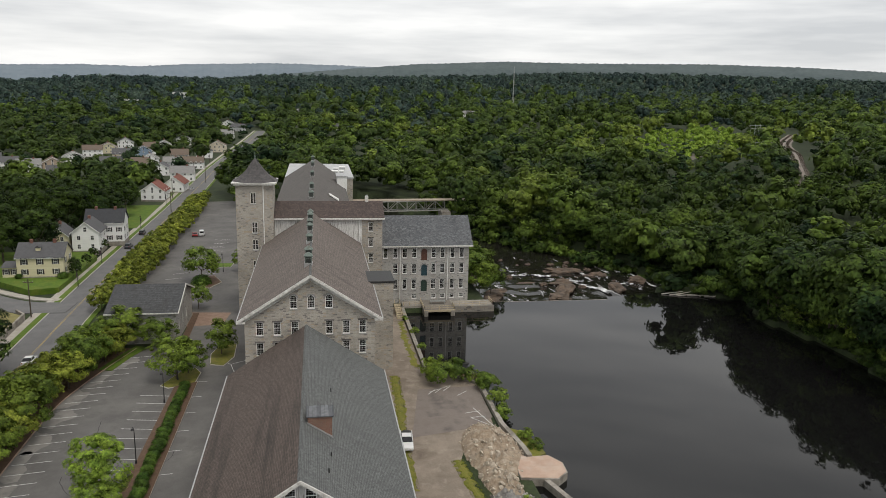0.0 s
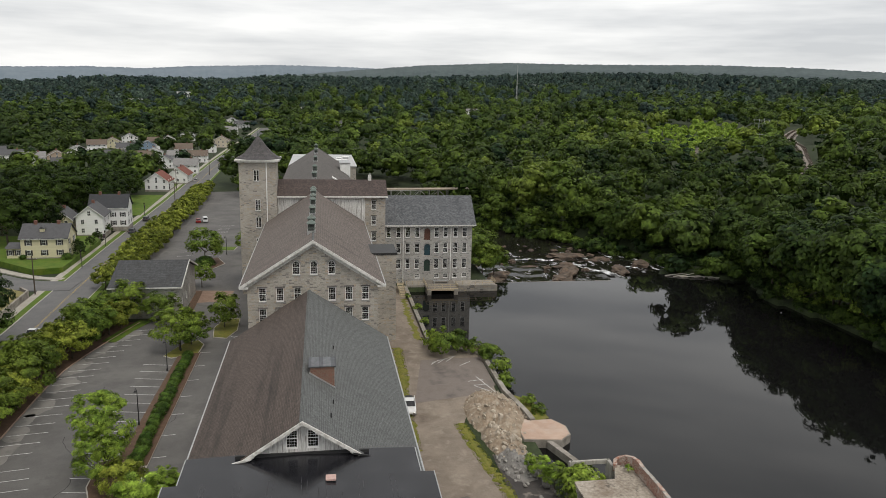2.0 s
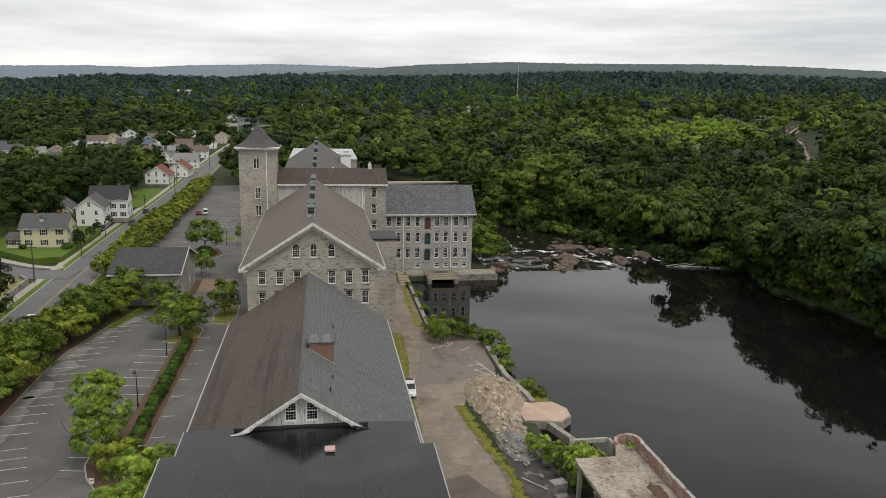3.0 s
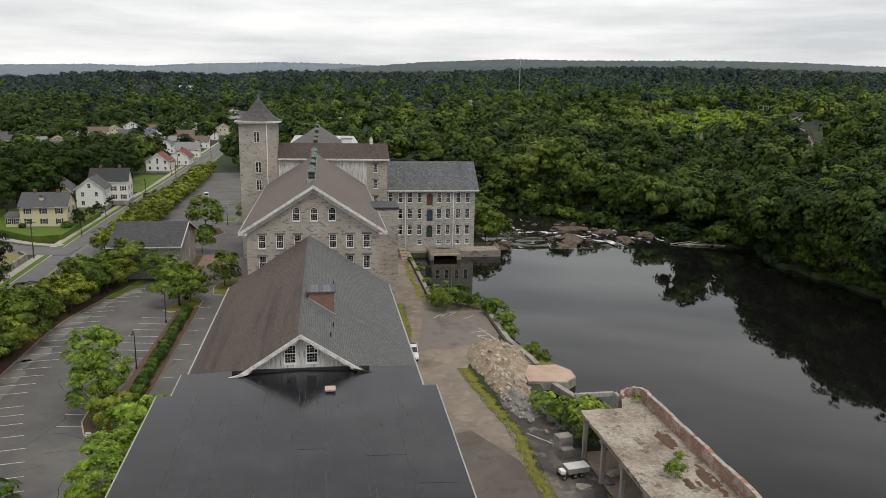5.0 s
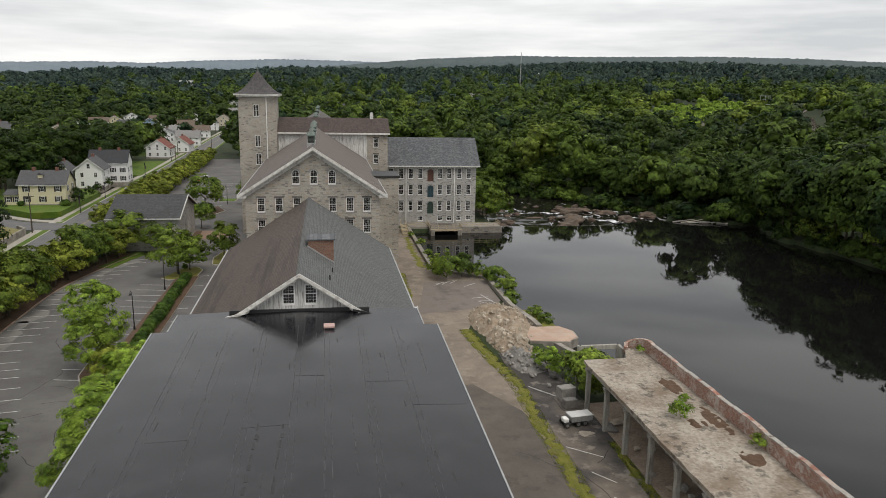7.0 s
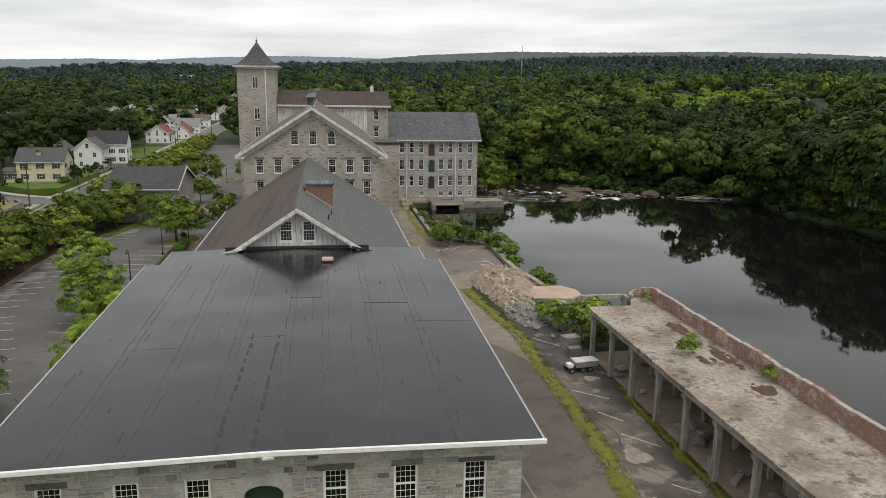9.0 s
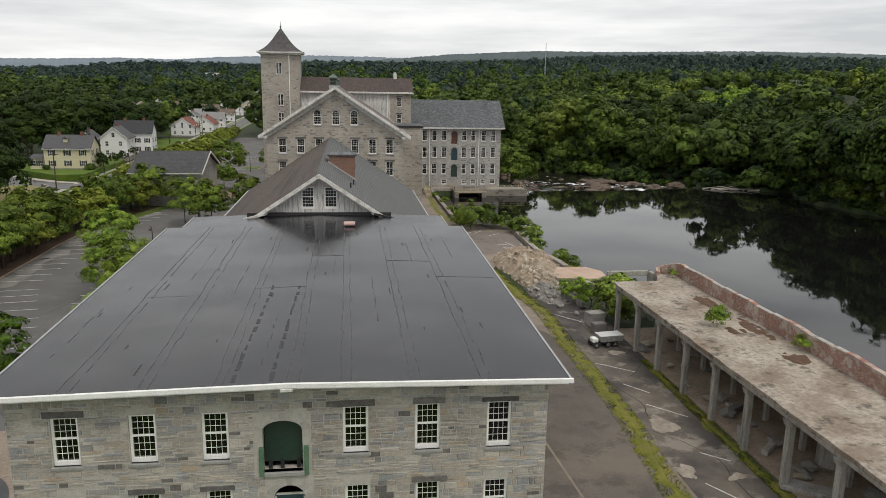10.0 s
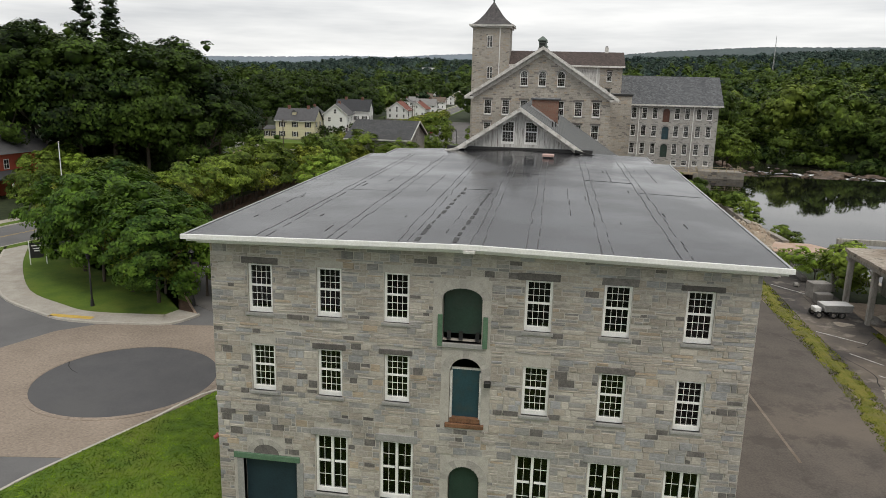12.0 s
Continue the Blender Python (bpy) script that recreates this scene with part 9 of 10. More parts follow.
# car park and mill
for a in (("green", -24.6, 106.5, 1.05), ("green", -23.0, 109.5, 0.8), ("bright", -26.4, 63.5, 1.1), ("bright", -25.4, 57.5, 0.92), ("street", -21.8, 54.5, 0.72),
          ("bright", -15.9, 49.5, 0.75), ("bright", -17.2, 44.0, 1.0), ("bright", -17.6, 38.5, 1.0), ("bright", -17.0, 33.0, 0.95), ("bright", -17.6, 28.2, 0.85), ("green", -18.0, 119.5, 0.85), ("green", -30.5, 178.5, 1.15), ("green", -19.5, 190, 0.8),
          ("green", -27.5, 152.5, 0.75), ("green", -31.0, 124.0, 0.85), ("green", -44.0, 117.0, 0.9), ("green", -41.0, 123.0, 0.75), ("green", -43.8, 128, 0.7)):
    plant(*a)
y = 31.0
while y < 128:
    kx = float(np.interp(y, [26, 36, 43, 52, 72, 94, 104.8, 115, 124.5], [-26, -33, -38, -42.0, -42.4, -42.5, -41.0, -38.5, -35.8]))
    plant("street" if tr.random() < 0.6 or y < 60 else "green", kx - 2.4 + tr.uniform(-0.7, 0.7), y, tr.uniform(0.9, 1.15))
    if y > 55:
        plant("street", kx - 7.4 + tr.uniform(-0.6, 0.6), y + 2, tr.uniform(0.6, 0.8))
    y += 4.3
y = 152
while y < 330:
    cx = float(np.interp(y, [150, 208, 290, 435], [-51.2, -52.5, -54.0, -59]))
    plant("street", cx + 1.0 + tr.uniform(-0.6, 0.6), y, tr.uniform(0.7, 0.9))
    if y > 165:
        plant("street", cx + 4.6 + tr.uniform(-0.6, 0.6), y + 2.2, tr.uniform(0.6, 0.85))
    y += 5.0
# corner trees by the forecourt
for a in (("corner", -30.5, 28.5, 1.05), ("corner", -34.5, 31.0, 1.15), ("corner", -39.0, 33.5, 1.1), ("corner", -43.0, 36.5, 1.15), ("corner", -37.5, 38.0, 1.1), ("street", -47.5, 42.5, 1.15), ("corner", -43.5, 44.5, 1.1), ("corner", -27.5, 31.5, 0.8), ("corner", -31.5, 33.0, 0.95),
          ("green", -48.0, 50.0, 1.15), ("street", -52.5, 48.0, 1.0), ("corner", -33.8, 35.8, 1.0), ("green", -49.0, 57.0, 0.95), ("street", -46.5, 63.0, 0.9)):
    plant(*a)
# big dark woods on the rise across the street
n_dark = 0
while n_dark < 24:
    x, y = tr.uniform(-150, -71), tr.uniform(72, 150)
    if x - 3 > -0.475 * (y + 28) or (x > -97 and y < 88):
        continue
    plant("dark", x, y, tr.uniform(0.95, 1.3))
    n_dark += 1
for i in range(26):
    b, d = math.radians(-43.5 + 0.72 * i), 136 + 13 * (i % 3)
    x, y = 2.5 + d * math.sin(b), -28 + d * math.cos(b)
    g = float(height(np.array(x), np.array(y)))
    top = 18 + d * float(np.interp(math.degrees(b), [-44, -40, -36, -30, -27, -25], [0.05, 0.06, 0.068, 0.062, 0.045, 0.01]))
    plant("dark", x, y, (top - g) / 21.5)
for i in range(26):
    y = tr.uniform(84, 148)
    plant("bush", min(-70, 2 - 0.48 * (y + 28)) - tr.uniform(0, 5), y, tr.uniform(0.9, 1.5), stand=THICKET)
for a in ((-81.5, 96, 1.62), (-77.5, 98, 1.58), (-128, 122, 1.3), (-119, 98, 1.2)):
    plant("pine", *a)
for a in (("green", -68, 62, 0.8), ("green", -73, 70, 0.9), ("bright", -71, 76, 0.9), ("green", -76, 79, 0.9), ("bright", -80, 84, 0.9), ("dark", -76, 96, 0.75), ("dark", -82, 104, 0.85), ("dark", -74, 106, 0.6)):
    plant(*a)
# trees round the near houses
for x, y, s in ((-82, 203, 0.95), (-90, 200, 1.0), (-97, 214, 1.05), (-88, 222, 1.0), (-84, 234, 1.05), (-94, 240, 1.0), (-80, 250, 0.95), (-76, 262, 0.8), (-90, 258, 1.0), (-102, 230, 1.1), (-110, 214, 1.0), (-112, 245, 1.1), (-100, 262, 1.0), (-86, 276, 1.0), (-79, 288, 0.8), (-98, 285, 0.9), (-112, 275, 0.95), (-122, 235, 1.0), (-81, 306, 0.75), (-84, 318, 0.7), (-94, 330, 0.75), (-90, 262, 0.95), (-82, 243, 0.9), (-83, 272, 0.9), (-98, 186, 0.8), (-110, 195, 0.9), (-90, 300, 0.8), (-104, 306, 0.8)):
    plant("dark", x, y, s)
plant("pine", -77.5, 203, 0.62, label="dark green conifer beside the houses")
for x, y, s in ((-64.5, 182, 0.55), (-66.5, 186, 0.6), (-67.5, 190, 0.55), (-65.5, 195, 0.5), (-66, 205, 0.45), (-66.5, 218, 0.45)):
    plant("dark", x, y, s * 0.4, GZ + 1.4, "dense dark shrub tree on the house lawn")
# pond edge and yard
for a in (("bush", 24.6, 99.6, 0.95), ("bush", 27.6, 100.4, 0.85), ("bush", 23.2, 103.5, 0.7), ("bush", 30.4, 99.8, 0.6), ("bush", 33.0, 95.5, 0.75), ("bush", 33.4, 89.5, 0.7), ("bush", 33.4, 85.0, 0.5), ("bush", 34.6, 76.0, 0.45), ("bush", 35.6, 73.0, 0.42), ("bush", 33.0, 98.5, 0.6),
          ("bright", 29.6, 52.6, 0.42), ("bright", 30.8, 50.2, 0.45), ("bright", 28.9, 55.0, 0.3), ("bush", 32.8, 46.4, 1.05), ("bush", 31.8, 44.9, 0.7), ("weed", 34.0, 27.2, 0.95), ("weed", 35.9, 30.2, 0.5), ("weed", 37.6, 21.0, 0.6), ("weed", 37.4, 43.6, 0.5), ("bush", 23.6, 118, 0.35), ("bush", 23.4, 128, 0.4), ("bush", 22.4, 138, 0.3)):
    z = 3.85 if a[0] == "weed" else GZ - (0.9 if a[1] > 32.7 and a[2] > 60 else 0.1)
    plant(*a, z)
for x, y, s in ((46.0, 165, 0.75), (44.5, 172, 0.85), (49.5, 166, 0.62), (47.5, 177, 0.8), (43.5, 180, 0.85)):
    plant("green", x + 0.8, y, s * 1.65, -3.0, "bushy green tree beside the annex")
# front row on the far bank
bank_line = smooth_line([(125, -20), (120, 15), (116, 45), (114.5, 68), (115, 86), (118.5, 100), (118.5, 116), (115, 133), (121, 150), (121, 164), (120, 178), (117, 194), (108, 214), (94, 238), (76, 266), (62, 300)], 6)
for (xa, ya), (xb, yb) in zip(bank_line, bank_line[1:]):
    L = math.hypot(xb - xa, yb - ya)
    for k in range(max(1, int(L / 4.5))):
        t = tr.random()
        x, y = xa + (xb - xa) * t, ya + (yb - ya) * t
        n_ = Vector((yb - ya, -(xb - xa))).normalized()
        o = tr.uniform(1.0, 4.0)
        if y < 245:
            big = 1.15 + 0.5 * float(smooth(178, 112, np.array(y)))
            plant("bank" if tr.random() < 0.8 or y > 172 else "green", x + n_.x * o, y + n_.y * o, tr.uniform(0.75, 1.05) * big if tr.random() < 0.8 else 0.6, -2.6, stand=FAR_BANK if y > 172 else None)

for i in range(70):
    k = tr.randrange(len(bank_line) - 1)
    t = tr.random()
    x, y = (bank_line[k][j] + (bank_line[k + 1][j] - bank_line[k][j]) * t for j in (0, 1))
    if 40 < y < 215:
        plant("bush", x + tr.uniform(0.0, 2.0), y, tr.uniform(0.6, 1.2), -3.0, stand=THICKET)

join_stand("thicket", THICKET, M_LEAF, "leafy bushes overhanging the far bank and the wood edge", "bushes")
join_stand("woodland", FAR_BANK, M_LEAF, "leafy trees along the river below the dam", "woods")

# clipped hedge of round bushes on the island
yb_ = 62.8
M_LEAF_HEDGE = leafy("clipped_hedge_leaves", (0.04, 0.085, 0.012), (0.11, 0.17, 0.028), 0.4)
HEDGE = []
for s in range(3):
    v, f = crown(900 + s, 1.25, 1.05, 0.95, 1, 1500, 0.1, 0.9)
    HEDGE.append(mesh_from("hedge_bush", v, f, M_LEAF_HEDGE))
while yb_ < 103.5:
    b = new("hedge_bush", tr.choice(HEDGE))
    b.matrix_world = pose(-22.3 + tr.uniform(-0.12, 0.12), yb_, GZ + 0.75, 0, 0, tr.uniform(0, 360)) @ Matrix.Diagonal((tr.uniform(0.85, 1.0), tr.uniform(0.85, 1.0), tr.uniform(0.8, 1.0), 1))
    tagged(b, "clipped rounded hedge bush on the island", "bush", "hedge bushes")
    yb_ += 2.05
for x, y, s in ((-30.2, 176.0, 2.2), (-24.0, 110.3, 0.5), (-78.7, 180.2, 0.8), (-67.3, 180.0, 1.2), (-69.5, 213.6, 0.7)):
    b = new("shrub", tr.choice(HEDGE))
    b.matrix_world = pose(x, y, GZ + 0.5 + (1.6 if x < -60 else 0.1), 0, 0, 30) @ Matrix.Diagonal((s, s, s, 1))
    tagged(b, "dense rounded dark shrub", "shrub", "shrubs")


# ---- woods: everything further off, joined ----
def scatter(seed, n, x0, x1, y0, y1, spacing, keep):
    r = np.random.RandomState(seed)
    P = np.stack([r.uniform(x0, x1, n), r.uniform(y0, y1, n)], 1)
    P = P[keep(P[:, 0], P[:, 1])]
    cell = {}
    out = []
    for p in P:
        k = (int(p[0] // spacing), int(p[1] // spacing))
        if any((q[0] - p[0]) ** 2 + (q[1] - p[1]) ** 2 < spacing ** 2 for i in (-1, 0, 1) for j in (-1, 0, 1) for q in cell.get((k[0] + i, k[1] + j), ())):
            continue
        cell.setdefault(k, []).append(p)
        out.append(p)
    return np.array(out)


def woods(name, pts, protos, leaves, label, s0, s1, seed, sink=0.0, pines=0, fade=None):
    """Many trees joined; the last protos, as many as pines, stand seldom and keep the darkest leaves.
    fade: the distances between which the last two leaf kinds, tinted blue as painted haze, take over from the others."""
    r = np.random.RandomState(seed)
    V, F, n0, slot = [], [], 0, []
    zs = height(pts[:, 0], pts[:, 1])
    broad = len(protos) - pines
    for (x, y), z in zip(pts, zs):
        grove = math.sin(x * 0.013 + 2.0) * math.sin(y * 0.011 + 0.7)
        pine = pines and math.hypot(x, y) > 300 and r.rand() < 0.05 + 0.3 * max(0.0, grove)
        v, f = protos[broad + r.randint(pines)] if pine else protos[r.randint(broad)]
        a, s = r.uniform(0, 6.283), s0 + (s1 - s0) * r.rand() ** 1.3
        c, d = math.cos(a) * s, math.sin(a) * s
        q = np.stack([v[:, 0] * c - v[:, 1] * d + x, v[:, 0] * d + v[:, 1] * c + y, v[:, 2] * s * r.uniform(0.85, 1.2) + z - sink], 1)
        V.append(q)
        F.append(f + n0)
        stand = 0.5 + 0.25 * math.sin(x * 0.031 + 1.3 * math.sin(y * 0.017)) + 0.25 * math.sin(y * 0.027 + x * 0.011)
        glade = math.exp(-((x - 300) / 80) ** 2 - ((y - 510) / 110) ** 2)
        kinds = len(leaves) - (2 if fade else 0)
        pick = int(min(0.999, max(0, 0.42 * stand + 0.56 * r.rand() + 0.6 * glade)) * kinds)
        # leaves with haze in their colour replace the others as distance grows
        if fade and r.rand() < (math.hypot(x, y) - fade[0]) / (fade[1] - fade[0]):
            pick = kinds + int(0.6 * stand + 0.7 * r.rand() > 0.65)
        slot.append(np.full(len(f), 0 if pine else pick))
        n0 += len(v)
    me = mesh_from(name, np.concatenate(V), np.concatenate(F), leaves[0])
    for m in leaves[1:]:
        me.materials.append(m)
    me.polygons.foreach_set("material_index", np.concatenate(slot).astype(np.int32))
    ob = new(name, me)
    return tagged(ob, label, "woods", kind="stuff")


def in_corridor(x, y, w):
    cx = np.interp(y, [p[1] for p in ROAD], [p[0] for p in ROAD])
    return (x - cx > -w) & (x - cx < np.where((y > 290) & (y < 660), 1.7 * w, w)) & (y < 800)


MILL_ZONE = [(-50, -60), (39, -60), (39, 150), (48, 152), (44, 200), (20, 345), (-14, 345), (-50, 280)]
TOWN = [(-64, 300), (-64, 700), (-290, 700), (-290, 345), (-125, 300)]
CLEAR = [(222, 432), (300, 432), (332, 470), (372, 555), (392, 620), (332, 640), (268, 560)]
SITES = [(o.location.x, o.location.y) for o in bpy.data.objects if o.name.startswith(("house", "far_building")) and o.parent is None]


def rail_gap(x, y):
    """Distance from the railway's centre line."""
    best = np.full(np.shape(x), 1e9)
    for (x0, y0), (x1, y1) in zip(RAIL, RAIL[1:]):
        dx, dy = x1 - x0, y1 - y0
        t = np.clip(((x - x0) * dx + (y - y0) * dy) / (dx * dx + dy * dy), 0, 1)
        best = np.minimum(best, np.hypot(x - x0 - t * dx, y - y0 - t * dy))
    return best


def forest_ok(x, y):
    ok = ~lies_in(MILL_ZONE, x, y) & ~lies_in(POND, x, y) & ~lies_in(RIVER, x, y) & ~in_corridor(x, y, 11)
    ok &= ~lies_in(CLEAR, x, y) & (rail_gap(x, y) > 8.5)
    ok &= ~((x < 0) & (x > -125) & (y < 310))
    ok &= ~((x > 0) & (x < 108) & (y < 158))
    ok &= ~((x > 5) & (x < 66) & (y > 190) & (y < 300))
    for hx, hy in SITES:
        d = math.hypot(hx - 2, hy + 28)
        ux, uy = (2 - hx) / d, (-28 - hy) / d
        near = (x - hx) * ux + (y - hy) * uy
        ok &= (np.abs((x - hx) * uy - (y - hy) * ux) > 9.5) | (near > 40) | (near < -14)
    return ok


def off(proto, dz):
    return proto[0] + np.array([0, 0, dz]), proto[1]


# bluish haze is mixed into these two leaf colours for the far woods
M_LEAF_HAZED_DARK = leafy("hazed_dark_woodland_leaves", (0.022, 0.042, 0.034), (0.048, 0.072, 0.058), 0.01, 0.2)
M_LEAF_HAZED = leafy("hazed_woodland_leaves", (0.032, 0.056, 0.042), (0.078, 0.108, 0.080), 0.01, 0.2)
WOOD_LEAVES = [leafy("deep_green_leaves", (0.014, 0.034, 0.012), (0.036, 0.062, 0.020), 0.06, 0.5), leafy("oak_leaves", (0.024, 0.047, 0.010), (0.064, 0.092, 0.018), 0.06, 0.5),
               leafy("maple_leaves", (0.037, 0.067, 0.012), (0.088, 0.124, 0.023), 0.06, 0.5), leafy("fresh_green_leaves", (0.057, 0.096, 0.014), (0.12, 0.166, 0.027), 0.06, 0.5),
               leafy("yellow_green_leaves", (0.095, 0.136, 0.02), (0.19, 0.235, 0.04), 0.06, 0.5)]
mid_protos = [off(crown(300 + s, 6.2, 5.8, 6.8 + 0.7 * (s % 3), 26, 680, 0.62, 0.8), 9.0) for s in range(9)] + [off(conifer(320 + s, 4.0, 15, 7, 0.75, 330), 8.0) for s in range(2)]
far_protos = [off(crown(400 + s, 6.2, 6.0, 6.8, 9, 150, 1.05, 0.8, -0.1), 6.0) for s in range(8)] + [off(conifer(420 + s, 4.2, 15, 4, 1.2, 90), 8.0) for s in range(2)]
hor_protos = [off(crown(500 + s, 6.4, 6.4, 6.4, 1, 34, 1.9, 0.86), 4.0) for s in range(6)]
mid = scatter(1, 9000, -330, 420, 20, 470, 10.8, lambda x, y: forest_ok(x, y) & (np.hypot(x, y + 28) < 430) & (np.abs(np.arctan2(x - 2, y + 28) - 0.1) < 0.85) & ~lies_in(TOWN, x, y))
woods("woodland", mid[:1150], mid_protos, WOOD_LEAVES, "mixed green summer woodland along the river", 0.75, 1.45, 2, pines=2)
farp = scatter(3, 26000, -800, 900, 300, 1000, 12.5, lambda x, y: forest_ok(x, y) & (np.hypot(x, y + 28) >= 415) & (np.hypot(x, y) < 1000) & (np.abs(np.arctan2(x - 2, y + 28) - 0.04) < 0.76) & ~lies_in(TOWN, x, y))
townp = scatter(21, 5000, -300, -60, 296, 700, 9.5, lambda x, y: forest_ok(x, y) & lies_in(TOWN, x, y))
woods("woodland", townp[:700], far_protos, WOOD_LEAVES[:4], "leafy garden trees among the houses of the town", 0.6, 1.25, 22, pines=2)
woods("woodland", farp[:3000], far_protos, WOOD_LEAVES + [M_LEAF_HAZED_DARK, M_LEAF_HAZED], "wide green woodland across the valley", 0.75, 1.6, 4, pines=2, fade=(600, 2200))
horp = scatter(5, 30000, -1400, 1600, 600, 2350, 13.5, lambda x, y: forest_ok(x, y) & (np.hypot(x, y) >= 980) & (np.hypot(x, y) < 2350) & (np.abs(np.arctan2(x - 2, y + 28) - 0.09) < 0.66))
woods("woodland", horp[:9500], hor_protos, WOOD_LEAVES[:4] + [M_LEAF_HAZED_DARK, M_LEAF_HAZED], "green woodland towards the ridge, haze tinted into its leaves", 0.75, 1.6, 16, fade=(850, 1700))

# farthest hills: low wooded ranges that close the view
# aerial haze is put into these base colours, paler on the farther range
M_HILL_HAZED = surf("hazed_wooded_hill", (0.052, 0.072, 0.076), (0.078, 0.102, 0.104), 0.012, 1.0, bump=0.0, fine=0.05)
M_HILL_FAR_HAZED = surf("hazed_farthest_hill", (0.135, 0.172, 0.205), (0.165, 0.20, 0.232), 0.008, 1.0, bump=0.0, fine=0.03)


def range_of_hills(name, reach, deep, az0, az1, crest, mat, label, seed):
    """A long hill that climbs away from the valley to an uneven, tree-clad skyline."""
    r = np.random.RandomState(seed)
    n = int((az1 - az0) / 0.1)
    az = np.linspace(az0, az1, n)
    top = np.interp(az, [c[0] for c in crest], [c[1] for c in crest]) + r.uniform(-2.2, 2.2, n)
    rows = []
    for k, up in enumerate((0.0, 0.45, 0.8, 1.0, 0.6)):
        d = reach + deep * k / 4
        rows.append(np.stack([2 + d * np.sin(np.radians(az)), -28 + d * np.cos(np.radians(az)), -30 + (top + 30) * up], 1))
    V = np.concatenate(rows)
    i = np.arange(4 * n).reshape(4, n)[:, :-1].ravel()
    ob = new(name, mesh_from(name, V, np.stack([i, i + 1, i + n + 1, i + n], 1), mat))
    return tagged(ob, label, "hills", kind="structure")


range_of_hills("backdrop", 3700, 700, -50, 62, [(-50, 30), (-21, 50), (-9, 82), (-3, 122), (2, 162), (8, 204), (14.6, 228), (19, 226), (29, 232), (35, 222), (40, 202), (62, 180)], M_HILL_HAZED, "distant wooded ridge beyond the valley, haze put into its colour", 31)
range_of_hills("backdrop", 4100, 600, -50, 40, [(-50, 90), (-25, 128), (-21, 136), (-16, 152), (-12.7, 150), (-9, 172), (-3, 194), (2, 194), (8, 180), (40, 140)], M_HILL_FAR_HAZED, "farthest low wooded hills under the clouds, haze put into their colour", 32)
brush = scatter(7, 2500, 215, 400, 425, 650, 5.0, lambda x, y: lies_in(CLEAR, x, y))
brush = brush[np.random.RandomState(2).uniform(size=len(brush)) < 0.6]
woods("scrub", brush, [off(crown(600 + s, 2.6, 2.6, 2.6, 5, 90, 0.9), 2.4) for s in range(3)], [M_LEAF_BRIGHT], "light green scrub in a clearing", 0.8, 1.7, 8)
low = scatter(9, 3000, 80, 170, -30, 260, 3.2, lambda x, y: ~lies_in(POND, x, y) & ~lies_in(RIVER, x, y) & (x > 86))
low_protos = [off(crown(700 + s, 1.8, 1.8, 1.5, 7, 130, 0.3), 0.8) for s in range(4)]
woods("undergrowth", low[:420], low_protos, [WOOD_LEAVES[1], M_LEAF], "low green undergrowth along the bank", 0.6, 1.4, 10, 0.6)
slope = scatter(11, 6000, 50, 140, 150, 335, 4.2, lambda x, y: ~lies_in(RIVER, x, y) & ~lies_in(POND, x, y) & ~((x < 62) & (y > 190) & (y < 300)) & (x > 0.0 * y + 58))
woods("undergrowth", slope[:420], [(v * 1.9, f) for v, f in low_protos], [WOOD_LEAVES[0], M_LEAF, WOOD_LEAVES[3]], "tangled green bushes on the river bank", 0.7, 1.5, 12, 0.4)


def grass(name, poly, count, z, tall, label, seed):
    """Upright blades scattered over a plot, joined."""
    r = np.random.RandomState(seed)
    xs, ys = [p[0] for p in poly], [p[1] for p in poly]
    P = np.stack([r.uniform(min(xs), max(xs), count), r.uniform(min(ys), max(ys), count)], 1)
    P = P[lies_in(poly, P[:, 0], P[:, 1])]
    n = len(P)
    a, w, h = r.uniform(0, 6.28, n), r.uniform(0.02, 0.05, n), tall * r.uniform(0.5, 1.3, n)
    dx, dy = np.cos(a) * w, np.sin(a) * w
    lean = r.normal(size=(n, 2)) * 0.05
    zz = np.full(n, z)
    V = np.stack([np.stack([P[:, 0] - dx, P[:, 1] - dy, zz], 1), np.stack([P[:, 0] + dx, P[:, 1] + dy, zz], 1), np.stack([P[:, 0] + lean[:, 0], P[:, 1] + lean[:, 1], zz + h], 1)], 1).reshape(-1, 3)
    ob = new(name, mesh_from(name, V, np.arange(n * 3).reshape(-1, 3), M_BLADE))
    return tagged(ob, label, "grass", kind="stuff")


M_BLADE = leafy("grass_blades", (0.06, 0.12, 0.005), (0.16, 0.235, 0.014), 0.7)
grass("grass", [(-23.4, -8), (-22.8, -6), (-22.2, -0.4), (-21.1, 3.0), (-19.4, 7.3), (-17.2, 12.6), (-11.4, 14.0), (-11.4, -0.2), (-8, -8)], 60000, GZ + 0.08, 0.07, "mown grass blades of the lawn by the mill", 3)
M_BLADE = leafy("weed_blades", (0.085, 0.125, 0.008), (0.25, 0.255, 0.022), 0.6)
for line, w, n in ((weed_line, 1.0, 45000), (smooth_line([(30.2, 9), (30.3, 22), (30.6, 34)]), 0.5, 8000), (smooth_line([(14.6, 62), (14.9, 78), (15.8, 90), (16.4, 104)]), 1.0, 9000)):
    grass("grass", offset_line(line, -w) + offset_line(line, w)[::-1], n, GZ + 0.06, 0.09, "tall weedy grass along the yard", n)
